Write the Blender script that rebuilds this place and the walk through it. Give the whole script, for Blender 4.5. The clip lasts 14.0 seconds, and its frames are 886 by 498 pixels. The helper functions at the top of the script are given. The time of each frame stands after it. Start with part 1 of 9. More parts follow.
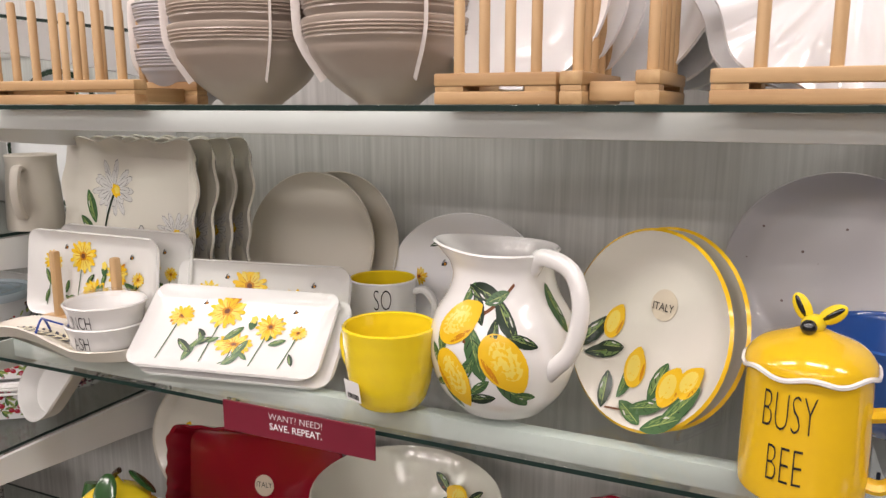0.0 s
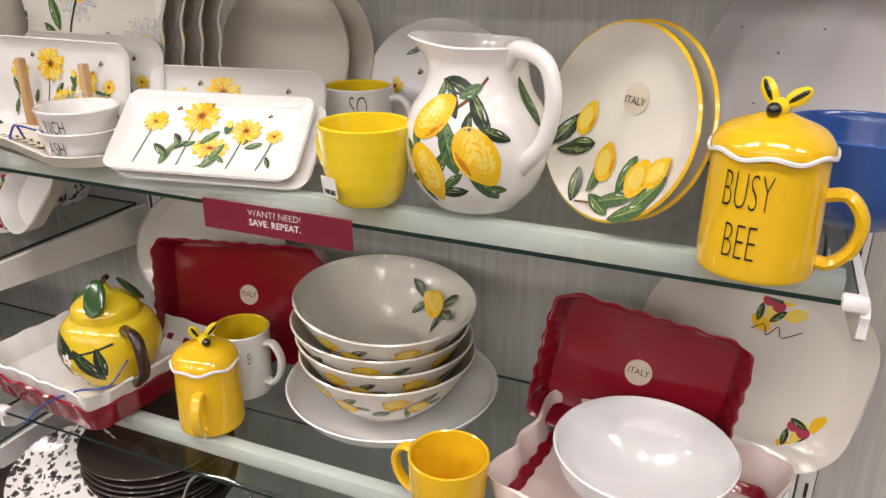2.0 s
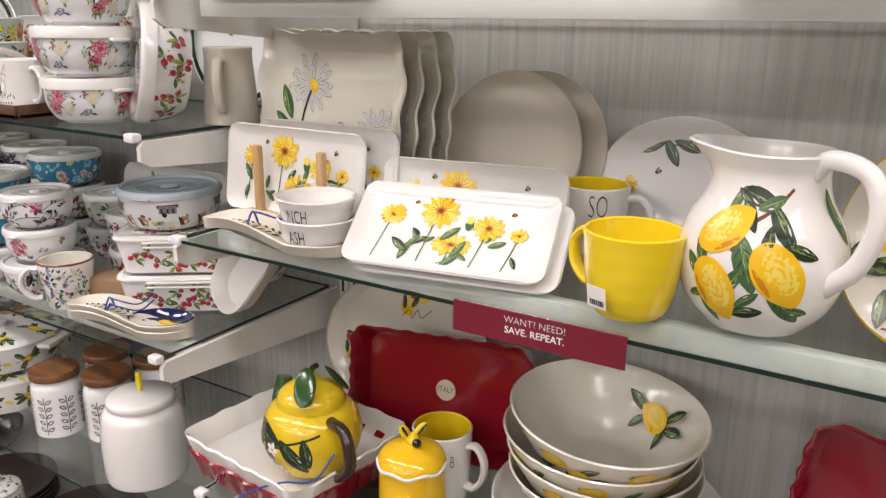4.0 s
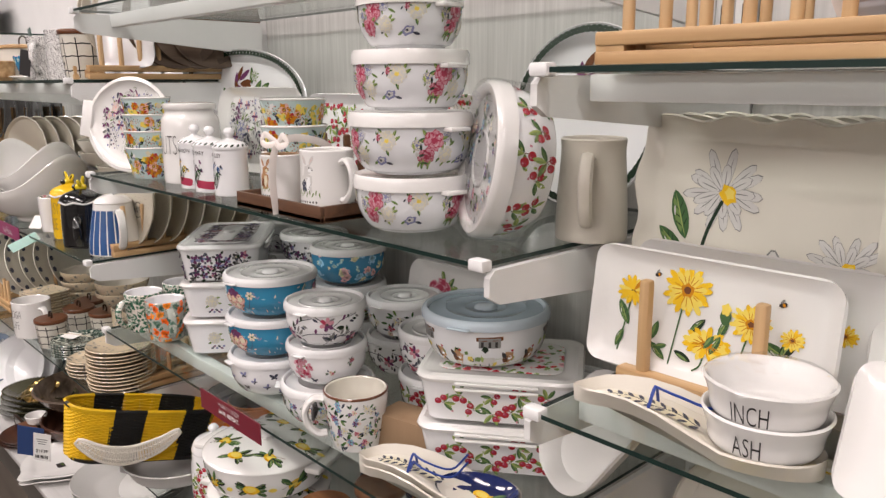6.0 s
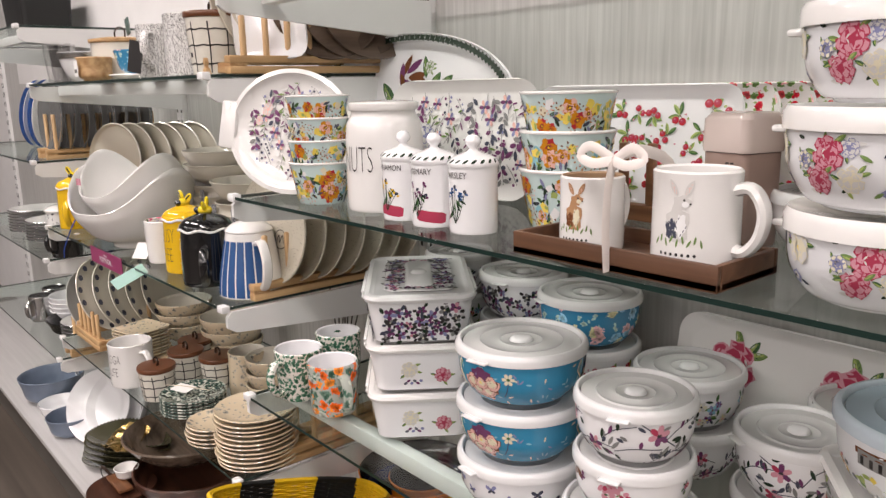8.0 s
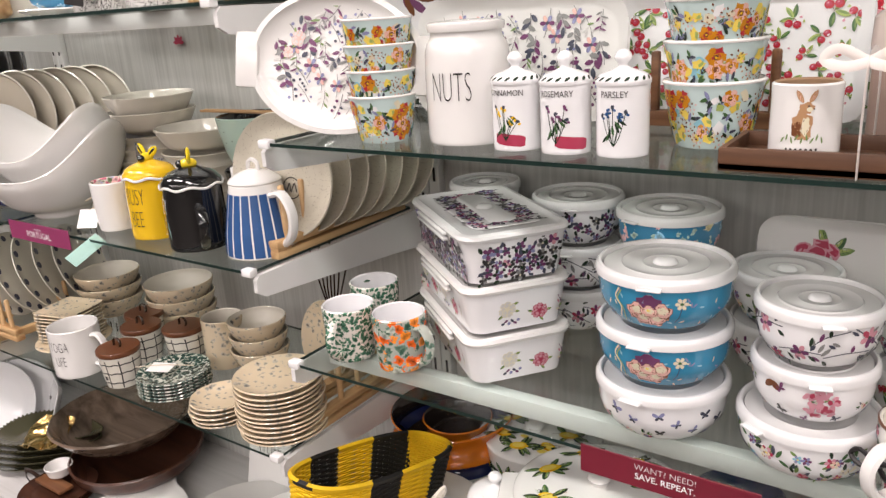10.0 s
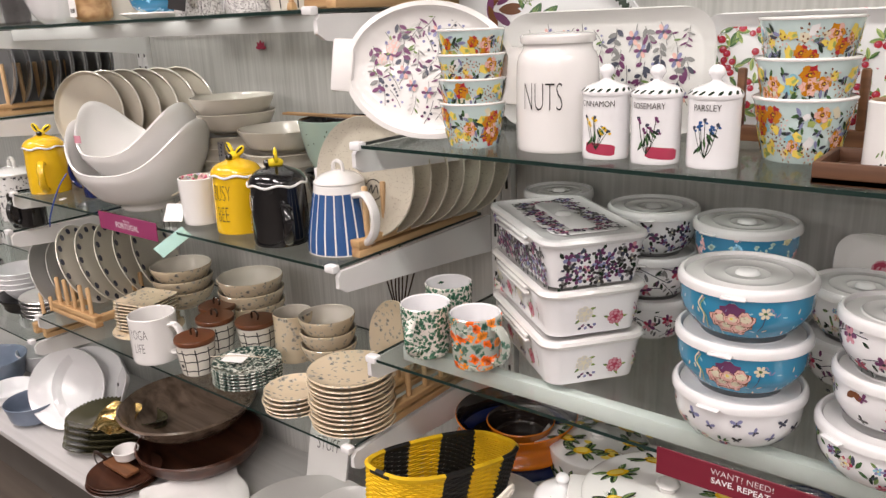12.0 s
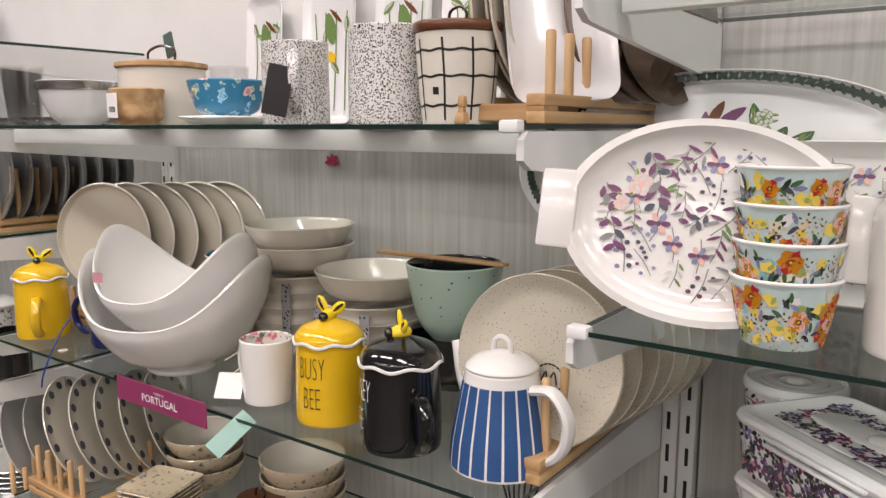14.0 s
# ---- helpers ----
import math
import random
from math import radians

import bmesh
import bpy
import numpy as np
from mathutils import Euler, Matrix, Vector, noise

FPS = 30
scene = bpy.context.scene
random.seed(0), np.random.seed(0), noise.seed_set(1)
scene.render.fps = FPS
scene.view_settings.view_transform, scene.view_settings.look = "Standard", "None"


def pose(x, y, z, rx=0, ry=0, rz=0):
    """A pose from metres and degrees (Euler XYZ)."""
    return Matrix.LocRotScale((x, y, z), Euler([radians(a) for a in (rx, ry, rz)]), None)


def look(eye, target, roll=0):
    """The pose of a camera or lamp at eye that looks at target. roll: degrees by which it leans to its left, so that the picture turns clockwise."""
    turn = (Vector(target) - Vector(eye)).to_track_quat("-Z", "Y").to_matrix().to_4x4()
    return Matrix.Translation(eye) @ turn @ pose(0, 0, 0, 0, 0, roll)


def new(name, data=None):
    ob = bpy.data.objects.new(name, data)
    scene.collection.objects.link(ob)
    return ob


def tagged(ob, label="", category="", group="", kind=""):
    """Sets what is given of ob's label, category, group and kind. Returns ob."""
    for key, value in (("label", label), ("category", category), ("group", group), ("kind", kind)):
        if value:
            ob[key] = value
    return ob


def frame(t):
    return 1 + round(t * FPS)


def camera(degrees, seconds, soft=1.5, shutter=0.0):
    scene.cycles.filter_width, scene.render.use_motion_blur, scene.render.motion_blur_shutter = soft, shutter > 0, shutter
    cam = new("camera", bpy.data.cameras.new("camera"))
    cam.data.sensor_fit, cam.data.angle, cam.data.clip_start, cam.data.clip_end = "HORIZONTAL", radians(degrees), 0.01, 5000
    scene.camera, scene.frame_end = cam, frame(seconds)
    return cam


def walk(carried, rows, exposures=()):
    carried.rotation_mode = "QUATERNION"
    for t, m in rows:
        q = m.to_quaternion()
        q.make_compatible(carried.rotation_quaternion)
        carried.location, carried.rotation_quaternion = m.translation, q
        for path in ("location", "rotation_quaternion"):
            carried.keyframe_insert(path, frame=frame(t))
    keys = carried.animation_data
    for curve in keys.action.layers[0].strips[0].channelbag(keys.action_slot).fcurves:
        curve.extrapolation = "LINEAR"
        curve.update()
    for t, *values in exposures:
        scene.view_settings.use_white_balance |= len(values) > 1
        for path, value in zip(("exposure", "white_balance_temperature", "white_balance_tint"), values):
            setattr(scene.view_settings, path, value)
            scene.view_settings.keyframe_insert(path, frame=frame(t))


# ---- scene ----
cam = camera(60.2, 14.0, 1.4)
METRES, EYE, TILT, LEAN, TURN = 2.3, 1.4, -10.7, 0.0, 24.2
ROWS = [
    (0.0, 0.0, 0.0, 0.0, 0.0, 0.0, -0.0),
    (0.5, 0.0003, -0.0022, -0.0076, -0.91, -2.59, 0.22),
    (1.0, 0.0019, -0.0043, -0.0128, -1.44, -5.41, 0.31),
    (1.5, 0.002, -0.0063, -0.0181, -1.55, -8.56, 0.22),
    (2.0, 0.0033, -0.0075, -0.0231, -1.37, -11.47, -0.06),
    (4.5, -0.1027, 0.0388, -0.0071, 11.74, -4.24, -2.51),
    (5.0, -0.1437, 0.0801, 0.0029, 16.13, -2.94, -3.12),
    (5.5, -0.1831, 0.1202, 0.0136, 19.84, -2.41, -3.6),
    (6.0, -0.2059, 0.1419, 0.0204, 22.44, -2.38, -3.83),
    (6.5, -0.2506, 0.1662, 0.0211, 23.88, -2.54, -3.87),
    (7.0, -0.3104, 0.1866, 0.0247, 24.55, -2.63, -3.88),
    (7.5, -0.3551, 0.2019, 0.0254, 24.9, -2.58, -3.75),
    (8.0, -0.4137, 0.2413, 0.033, 24.94, -2.42, -3.36),
    (10.5, -0.5858, 0.2035, 0.0246, 9.64, -9.82, 1.31),
    (11.0, -0.5822, 0.1917, 0.0184, 10.88, -12.37, 0.69),
    (11.5, -0.5854, 0.1841, 0.0204, 12.33, -10.25, 0.38),
    (12.0, -0.6001, 0.2006, 0.0275, 14.07, -6.45, -0.28),
    (12.5, -0.6293, 0.2418, 0.037, 15.59, -3.03, -1.26),
    (13.0, -0.6631, 0.293, 0.0531, 15.91, -0.38, -2.13),
    (13.5, -0.6985, 0.3226, 0.0617, 15.45, 1.51, -2.81),
    (14.0, -0.7674, 0.344, 0.0621, 11.3, 1.42, -2.1),
]
EDGES = [
    (2.2, look((0.0182, -0.0215, 1.3477), (-0.6931, 1.6713, 0.5548), 0.51)),
    (4.3, look((-0.2136, -0.0358, 1.3663), (-1.2955, 1.5607, 0.8365), 0.44)),
    (8.2, look((-1.1585, 0.1418, 1.3812), (-2.645, 1.4085, 0.9502), -2.05)),
    (10.3, look((-1.4316, -0.1083, 1.3715), (-2.5, 1.4507, 0.7173), -3.52)),
]
START = pose(0, 0, EYE, TILT, LEAN, TURN)
path = [(t, START @ pose(METRES * x, METRES * y, METRES * z, 90 + pitch, roll, yaw)) for t, x, y, z, yaw, pitch, roll in ROWS]
walk(cam, sorted(path + EDGES, key=lambda row: row[0]),
     exposures=((0.0, 0.12), (1.0, 0.2), (2.0, 0.18), (5.0, 0.1), (6.0, 0.04), (7.5, 0.12), (11.0, 0.32), (12.5, 0.12), (14.0, -0.05)))

# ---- world and light ----
world = bpy.data.worlds.new("world")
scene.world = world
world.use_nodes = True
wbg = world.node_tree.nodes["Background"]
wbg.inputs[0].default_value = (1.0, 0.98, 0.95, 1)
wbg.inputs[1].default_value = 0.25

FRONT, WALL = 0.655, 1.10     # front edge of the shelves, face of the back panels
BAY, SEAM = 1.22, -2.285      # width of a bay, seam between the bays C and D
CEIL = 3.3


# ---- materials ----
def material(name, color, rough=0.5, metal=0.0, coat=0.0, bump=0.0, bump_scale=60.0, vary=0.06, vary_scale=9.0, speck=None,
             transmission=0.0, ior=1.45, alpha=1.0, stretch=(1, 1, 1)):
    """A surface with colour variation at two scales, fine relief and optional specks."""
    m = bpy.data.materials.new(name)
    m.use_nodes = True
    nt = m.node_tree
    b = nt.nodes["Principled BSDF"]
    b.inputs["Roughness"].default_value = rough
    b.inputs["Metallic"].default_value = metal
    b.inputs["Coat Weight"].default_value = coat
    b.inputs["Coat Roughness"].default_value = 0.06
    b.inputs["Transmission Weight"].default_value = transmission
    b.inputs["IOR"].default_value = ior
    b.inputs["Alpha"].default_value = alpha
    tc = nt.nodes.new("ShaderNodeTexCoord")
    mp = nt.nodes.new("ShaderNodeMapping")
    mp.inputs["Scale"].default_value = stretch
    nt.links.new(tc.outputs["Object"], mp.inputs["Vector"])
    n1 = nt.nodes.new("ShaderNodeTexNoise")
    n1.inputs["Scale"].default_value = vary_scale
    n1.inputs["Detail"].default_value = 6
    n2 = nt.nodes.new("ShaderNodeTexNoise")
    n2.inputs["Scale"].default_value = bump_scale
    n2.inputs["Detail"].default_value = 3
    for n in (n1, n2):
        nt.links.new(mp.outputs[0], n.inputs["Vector"])
    ramp = nt.nodes.new("ShaderNodeMix")
    ramp.data_type = "RGBA"
    ramp.inputs["A"].default_value = (*[c * (1 - vary) for c in color], 1)
    ramp.inputs["B"].default_value = (*[min(1, c * (1 + vary)) for c in color], 1)
    nt.links.new(n1.outputs["Fac"], ramp.inputs["Factor"])
    out = ramp.outputs["Result"]
    if speck:
        v = nt.nodes.new("ShaderNodeTexVoronoi")
        v.inputs["Scale"].default_value = speck[1]
        nt.links.new(mp.outputs[0], v.inputs["Vector"])
        lt = nt.nodes.new("ShaderNodeMath")
        lt.operation = "LESS_THAN"
        lt.inputs[1].default_value = speck[2]
        nt.links.new(v.outputs["Distance"], lt.inputs[0])
        mx = nt.nodes.new("ShaderNodeMix")
        mx.data_type = "RGBA"
        mx.inputs["B"].default_value = (*speck[0], 1)
        nt.links.new(lt.outputs[0], mx.inputs["Factor"])
        nt.links.new(out, mx.inputs["A"])
        out = mx.outputs["Result"]
    nt.links.new(out, b.inputs["Base Color"])
    rr = nt.nodes.new("ShaderNodeMapRange")
    rr.inputs["To Min"].default_value = max(0.02, rough - 0.06)
    rr.inputs["To Max"].default_value = rough + 0.06
    nt.links.new(n1.outputs["Fac"], rr.inputs["Value"])
    nt.links.new(rr.outputs[0], b.inputs["Roughness"])
    if bump:
        bp = nt.nodes.new("ShaderNodeBump")
        bp.inputs["Strength"].default_value = bump
        bp.inputs["Distance"].default_value = 0.002
        nt.links.new(n2.outputs["Fac"], bp.inputs["Height"])
        nt.links.new(bp.outputs[0], b.inputs["Normal"])
    return m


def grain_material(name, dark, light, rough=0.5, along="z", scale=1.0, bump=0.15):
    """Streaky grain along one axis: wood or wood-look laminate."""
    m = bpy.data.materials.new(name)
    m.use_nodes = True
    nt = m.node_tree
    b = nt.nodes["Principled BSDF"]
    b.inputs["Roughness"].default_value = rough
    tc = nt.nodes.new("ShaderNodeTexCoord")
    mp = nt.nodes.new("ShaderNodeMapping")
    s = {"x": (2, 60, 60), "y": (60, 2, 60), "z": (60, 60, 2)}[along]
    mp.inputs["Scale"].default_value = [scale * v for v in s]
    info = nt.nodes.new("ShaderNodeObjectInfo")
    nt.links.new(tc.outputs["Object"], mp.inputs["Vector"])
    n1 = nt.nodes.new("ShaderNodeTexNoise")
    n1.noise_dimensions = "4D"
    n1.inputs["Scale"].default_value = 1.0
    n1.inputs["Detail"].default_value = 5
    n1.inputs["Distortion"].default_value = 0.4
    nt.links.new(mp.outputs[0], n1.inputs["Vector"])
    mul = nt.nodes.new("ShaderNodeMath")
    mul.operation = "MULTIPLY"
    mul.inputs[1].default_value = 37.0
    nt.links.new(info.outputs["Random"], mul.inputs[0])
    nt.links.new(mul.outputs[0], n1.inputs["W"])
    cr = nt.nodes.new("ShaderNodeValToRGB")
    cr.color_ramp.elements[0].position, cr.color_ramp.elements[1].position = 0.32, 0.68
    cr.color_ramp.elements[0].color, cr.color_ramp.elements[1].color = (*dark, 1), (*light, 1)
    nt.links.new(n1.outputs["Fac"], cr.inputs["Fac"])
    nt.links.new(cr.outputs[0], b.inputs["Base Color"])
    bp = nt.nodes.new("ShaderNodeBump")
    bp.inputs["Strength"].default_value = bump
    bp.inputs["Distance"].default_value = 0.001
    nt.links.new(n1.outputs["Fac"], bp.inputs["Height"])
    nt.links.new(bp.outputs[0], b.inputs["Normal"])
    return m


PANEL = grain_material("grey_laminate", (0.42, 0.414, 0.395), (0.56, 0.553, 0.53), 0.4, "z", 2.2, 0.25)
METAL_WHITE = material("white_powder_coat", (0.78, 0.78, 0.77), 0.35, bump=0.05, bump_scale=400)
PLASTIC_WHITE = material("white_plastic", (0.82, 0.82, 0.82), 0.3)
DECK = grain_material("pale_deck_laminate", (0.50, 0.49, 0.48), (0.58, 0.57, 0.56), 0.4, "x", 1.0, 0.05)
KICK = material("kick_plate_grey", (0.10, 0.09, 0.08), 0.45, bump=0.1)
FLOORM = grain_material("floor_vinyl_plank", (0.065, 0.053, 0.043), (0.115, 0.096, 0.078), 0.35, "x", 0.5, 0.1)
DIMWALL = material("dim_wall_grey", (0.22, 0.215, 0.205), 0.7, vary=0.1, vary_scale=2)
PAINT = material("white_wall_paint", (0.8, 0.79, 0.78), 0.7, bump=0.15, bump_scale=300)
CEILM = material("ceiling_board", (0.5, 0.5, 0.49), 0.9, bump=0.5, bump_scale=120)
SLOT = material("slot_shade_black", (0.02, 0.02, 0.02), 0.6)


def glass_material(name, tint, edge):
    """Clear sheet glass: a mix of see-through and gloss by Fresnel; edge faces carry the green of the cut edge."""
    m = bpy.data.materials.new(name)
    m.use_nodes = True
    nt = m.node_tree
    nt.nodes.remove(nt.nodes["Principled BSDF"])
    outn = nt.nodes["Material Output"]
    tr = nt.nodes.new("ShaderNodeBsdfTransparent")
    tr.inputs[0].default_value = (*tint, 1)
    gl = nt.nodes.new("ShaderNodeBsdfGlossy")
    gl.inputs["Roughness"].default_value = 0.03
    lw = nt.nodes.new("ShaderNodeLayerWeight")
    lw.inputs["Blend"].default_value = 0.5
    pw = nt.nodes.new("ShaderNodeMath")
    pw.operation = "POWER"
    pw.inputs[1].default_value = 4.5
    nt.links.new(lw.outputs["Facing"], pw.inputs[0])
    fr = nt.nodes.new("ShaderNodeMapRange")
    fr.inputs["To Min"].default_value, fr.inputs["To Max"].default_value = 0.035, 0.55
    nt.links.new(pw.outputs[0], fr.inputs["Value"])
    mx = nt.nodes.new("ShaderNodeMixShader")
    nt.links.new(fr.outputs[0], mx.inputs[0])
    nt.links.new(tr.outputs[0], mx.inputs[1])
    nt.links.new(gl.outputs[0], mx.inputs[2])
    nt.links.new(mx.outputs[0], outn.inputs["Surface"])
    return m


GLASS = glass_material("shelf_glass", (0.93, 0.965, 0.95), None)
GLASS_EDGE = material("green_glass_edge", (0.006, 0.022, 0.018), 0.35)


# ---- mesh helpers ----
def mesh_object(name, bm, mat, parent=None, smooth=True, angle=40):
    me = bpy.data.meshes.new(name)
    bmesh.ops.recalc_face_normals(bm, faces=bm.faces)
    if smooth:
        for f in bm.faces:
            f.smooth = True
        for e in bm.edges:
            if len(e.link_faces) == 2 and e.calc_face_angle(0) > radians(angle):
                e.smooth = False
    bm.to_mesh(me)
    bm.free()
    for mm in (mat if isinstance(mat, (list, tuple)) else [mat]):
        me.materials.append(mm)
    ob = new(name, me)
    if parent is not None:
        ob.parent = parent
    return ob


def part(name, bm, mat, parent, label="", angle=40):
    ob = mesh_object(name, bm, mat, parent, angle=angle)
    return tagged(ob, label) if label else ob


def box_bm(size, at=(0, 0, 0), bevel=0.0, seg=2, bm=None):
    bm = bm or bmesh.new()
    r = bmesh.ops.create_cube(bm, size=1, matrix=Matrix.Translation(at) @ Matrix.Diagonal((*size, 1)))
    if bevel:
        es = list({e for v in r["verts"] for e in v.link_edges})
        bmesh.ops.bevel(bm, geom=es, offset=bevel, segments=seg, affect="EDGES", profile=0.5)
    return bm


def lathe(profile, seg=48, bm=None, closed=False):
    """Turns a list of (radius, height) about z. Ends at radius 0 close to a point; closed joins last to first."""
    bm = bm or bmesh.new()
    rings = []
    for r, z in profile:
        if r < 1e-5:
            rings.append([bm.verts.new((0, 0, z))])
        else:
            rings.append([bm.verts.new((r * math.cos(2 * math.pi * k / seg), r * math.sin(2 * math.pi * k / seg), z)) for k in range(seg)])
    pairs = list(zip(rings, rings[1:])) + ([(rings[-1], rings[0])] if closed else [])
    for a, b in pairs:
        for k in range(seg):
            j = (k + 1) % seg
            if len(a) == 1 and len(b) > 1:
                bm.faces.new((a[0], b[j], b[k]))
            elif len(b) == 1 and len(a) > 1:
                bm.faces.new((a[k], a[j], b[0]))
            elif len(a) > 1:
                bm.faces.new((a[k], a[j], b[j], b[k]))
    return bm


def rounded(hw, hd, c, n=6, side=0):
    """Outline of a rounded rectangle, counter-clockwise."""
    pts = []
    c = min(c, hw - 1e-4, hd - 1e-4)
    for q, (sx, sy) in enumerate(((1, 1), (-1, 1), (-1, -1), (1, -1))):
        for k in range(n + 1):
            a = radians(90 * q + 90 * k / n)
            pts.append((sx * (hw - c) + c * math.cos(a), sy * (hd - c) + c * math.sin(a)))
        nx, ny = ((-1, 1), (-1, -1), (1, -1), (1, 1))[q]
        b = radians(90 * q + 90)
        p0, p1 = pts[-1], (nx * (hw - c) + c * math.cos(b), ny * (hd - c) + c * math.sin(b))
        pts += [(p0[0] + (p1[0] - p0[0]) * k / (side + 1), p0[1] + (p1[1] - p0[1]) * k / (side + 1)) for k in range(1, side + 1)]
    return pts


def loft(rings, bm=None, cap0=True, cap1=True):
    """Skins a list of equal-length 3D outlines."""
    bm = bm or bmesh.new()
    vr = [[bm.verts.new(p) for p in ring] for ring in rings]
    n = len(vr[0])
    for a, b in zip(vr, vr[1:]):
        for k in range(n):
            j = (k + 1) % n
            bm.faces.new((a[k], a[j], b[j], b[k]))
    if cap0:
        bm.faces.new(vr[0][::-1])
    if cap1:
        bm.faces.new(vr[-1])
    return bm


def rect_loft(levels, n=6, bm=None, cap0=True, cap1=True, side=0):
    """Levels of (half width, half depth, corner radius, height)."""
    return loft([[(x, y, z) for x, y in rounded(hw, hd, c, n, side)] for hw, hd, c, z in levels], bm, cap0, cap1)


def tube(points, radius, seg=10, bm=None, flat=1.0, closed=False):
    """A round or flattened bar along a smooth line through the points."""
    bm = bm or bmesh.new()
    P = [Vector(p) for p in points]
    n = len(P)
    rr = radius if isinstance(radius, (list, tuple)) else [radius] * n
    rings = []
    for i, p in enumerate(P):
        if closed:
            t = (P[(i + 1) % n] - P[i - 1]).normalized()
        else:
            t = (P[min(i + 1, n - 1)] - P[max(i - 1, 0)]).normalized()
        if i == 0:
            up = Vector((0, 0, 1)) if abs(t.z) < 0.9 else Vector((0, 1, 0))
        u = (up - t * up.dot(t)).normalized()
        up = u
        v = t.cross(u)
        rings.append([bm.verts.new(p + rr[i] * (u * math.cos(2 * math.pi * k / seg) + flat * v * math.sin(2 * math.pi * k / seg))) for k in range(seg)])
    for a, b in list(zip(rings, rings[1:])) + ([(rings[-1], rings[0])] if closed else []):
        for k in range(seg):
            j = (k + 1) % seg
            bm.faces.new((a[k], a[j], b[j], b[k]))
    if not closed:
        bm.faces.new(rings[0][::-1])
        bm.faces.new(rings[-1])
    return bm


def spline(ctrl, n=20):
    """Catmull-Rom line through control points."""
    C = [Vector(c) for c in ctrl]
    C = [2 * C[0] - C[1]] + C + [2 * C[-1] - C[-2]]
    out = []
    m = len(C) - 3
    for k in range(n + 1):
        s = k / n * m
        i = min(int(s), m - 1)
        f = s - i
        a, b, c, d = C[i:i + 4]
        out.append(0.5 * (2 * b + (c - a) * f + (2 * a - 5 * b + 4 * c - d) * f * f + (3 * b - a - 3 * c + d) * f ** 3))
    return out


def thing(name, m, label, category, group=""):
    """An empty at the thing's base; its parts hang under it."""
    ob = new(name)
    ob.empty_display_size = 0.03
    ob.matrix_basis = m
    return tagged(ob, label, category, group)


def structure(name, bm, mat, label, category, angle=40):
    return tagged(mesh_object(name, bm, mat, angle=angle), label, category, kind="structure")


# ---- the room ----
structure("floor", box_bm((14, 9, 0.1), (-1.5, -2.9, -0.05)), FLOORM, "brown-grey wood-look vinyl plank shop floor", "floor")
structure("ceiling", box_bm((14, 9, 0.1), (-1.5, -2.9, CEIL + 0.05)), CEILM, "white suspended shop ceiling", "ceiling")
structure("wall_north", box_bm((14, 0.12, CEIL), (-1.5, WALL + 0.14, CEIL / 2)), PAINT, "white painted shop wall behind the shelving", "wall")
# Unseen grey walls, added to close the room and keep bounce light low.
structure("wall_south", box_bm((14, 0.12, CEIL), (-1.5, -7.3, CEIL / 2)), DIMWALL, "unseen far wall closing the room, dark grey to limit bounce light", "wall")
structure("wall_west", box_bm((0.12, 8.4, CEIL), (-8.4, -3.05, CEIL / 2)), DIMWALL, "unseen side wall closing the room, dark grey to limit bounce light", "wall")
structure("wall_east", box_bm((0.12, 8.4, CEIL), (5.4, -3.05, CEIL / 2)), DIMWALL, "unseen side wall closing the room, dark grey to limit bounce light", "wall")

LAMP = bpy.data.materials.new("fluorescent_diffuser")
LAMP.use_nodes = True
LAMP.node_tree.nodes["Principled BSDF"].inputs["Emission Color"].default_value = (1, 0.94, 0.91, 1)
LAMP.node_tree.nodes["Principled BSDF"].inputs["Emission Strength"].default_value = 5.0


def ceiling_light(x, y, power):
    t = thing("ceiling_light", pose(x, y, CEIL), "white recessed fluorescent ceiling light, lit", "ceiling light", "ceiling lights")
    part("frame", box_bm((1.26, 0.36, 0.03), (0, 0, -0.015), 0.005), METAL_WHITE, t)
    part("diffuser", box_bm((1.2, 0.30, 0.012), (0, 0, -0.036), 0.003), LAMP, t)
    d = bpy.data.lights.new("fluorescent", "AREA")
    d.shape, d.size, d.size_y, d.energy, d.color = "RECTANGLE", 1.2, 0.3, power, (1, 0.885, 0.862)
    o = new("lamp", d)
    o.parent = t
    o.matrix_basis = pose(0, 0, -0.05)


for lx in (-5.0, -3.2, -1.4, 0.4, 2.2):
    for ly, west, east in ((-0.35, 27, 22), (-2.6, 18, 16), (-4.8, 24, 30), (-6.6, 24, 36)):
        ceiling_light(lx, ly, west if lx < -3 else east)


# ---- the wall fixture ----
TOP = 2.3
for k, nm in enumerate("FEDCBA"):
    x0 = SEAM + BAY * (k - 3)
    structure("wall_panel_%d" % (k + 1), box_bm((BAY - 0.056, 0.02, TOP - 0.2), (x0 + BAY / 2, WALL + 0.012, 0.2 + (TOP - 0.2) / 2), 0.002), PANEL,
              "pale grey wood-grain laminate back panel of shop fixture", "wall panel")


def upright(x):
    """Slotted steel standard: two channels side by side, each with a column of slots."""
    t = thing("upright", pose(x, WALL, 0.2), "white slotted steel upright of wall shelving", "shelf upright", "shelf uprights")
    for s in (-1, 1):
        part("channel", box_bm((0.0235, 0.03, TOP - 0.2), (s * 0.0132, 0.003, (TOP - 0.2) / 2), 0.002), METAL_WHITE, t)
        # Near-black blocks on the face: the shade inside the slots, given as colour.
        bm = bmesh.new()
        for i in range(int((TOP - 0.3) / 0.0508)):
            box_bm((0.005, 0.004, 0.027), (s * 0.0145, -0.0112, 0.05 + 0.0508 * i), bm=bm)
        tagged(part("slot_strip", bm, SLOT, t), kind="stuff")


for k in range(7):
    upright(SEAM + BAY * (k - 3))

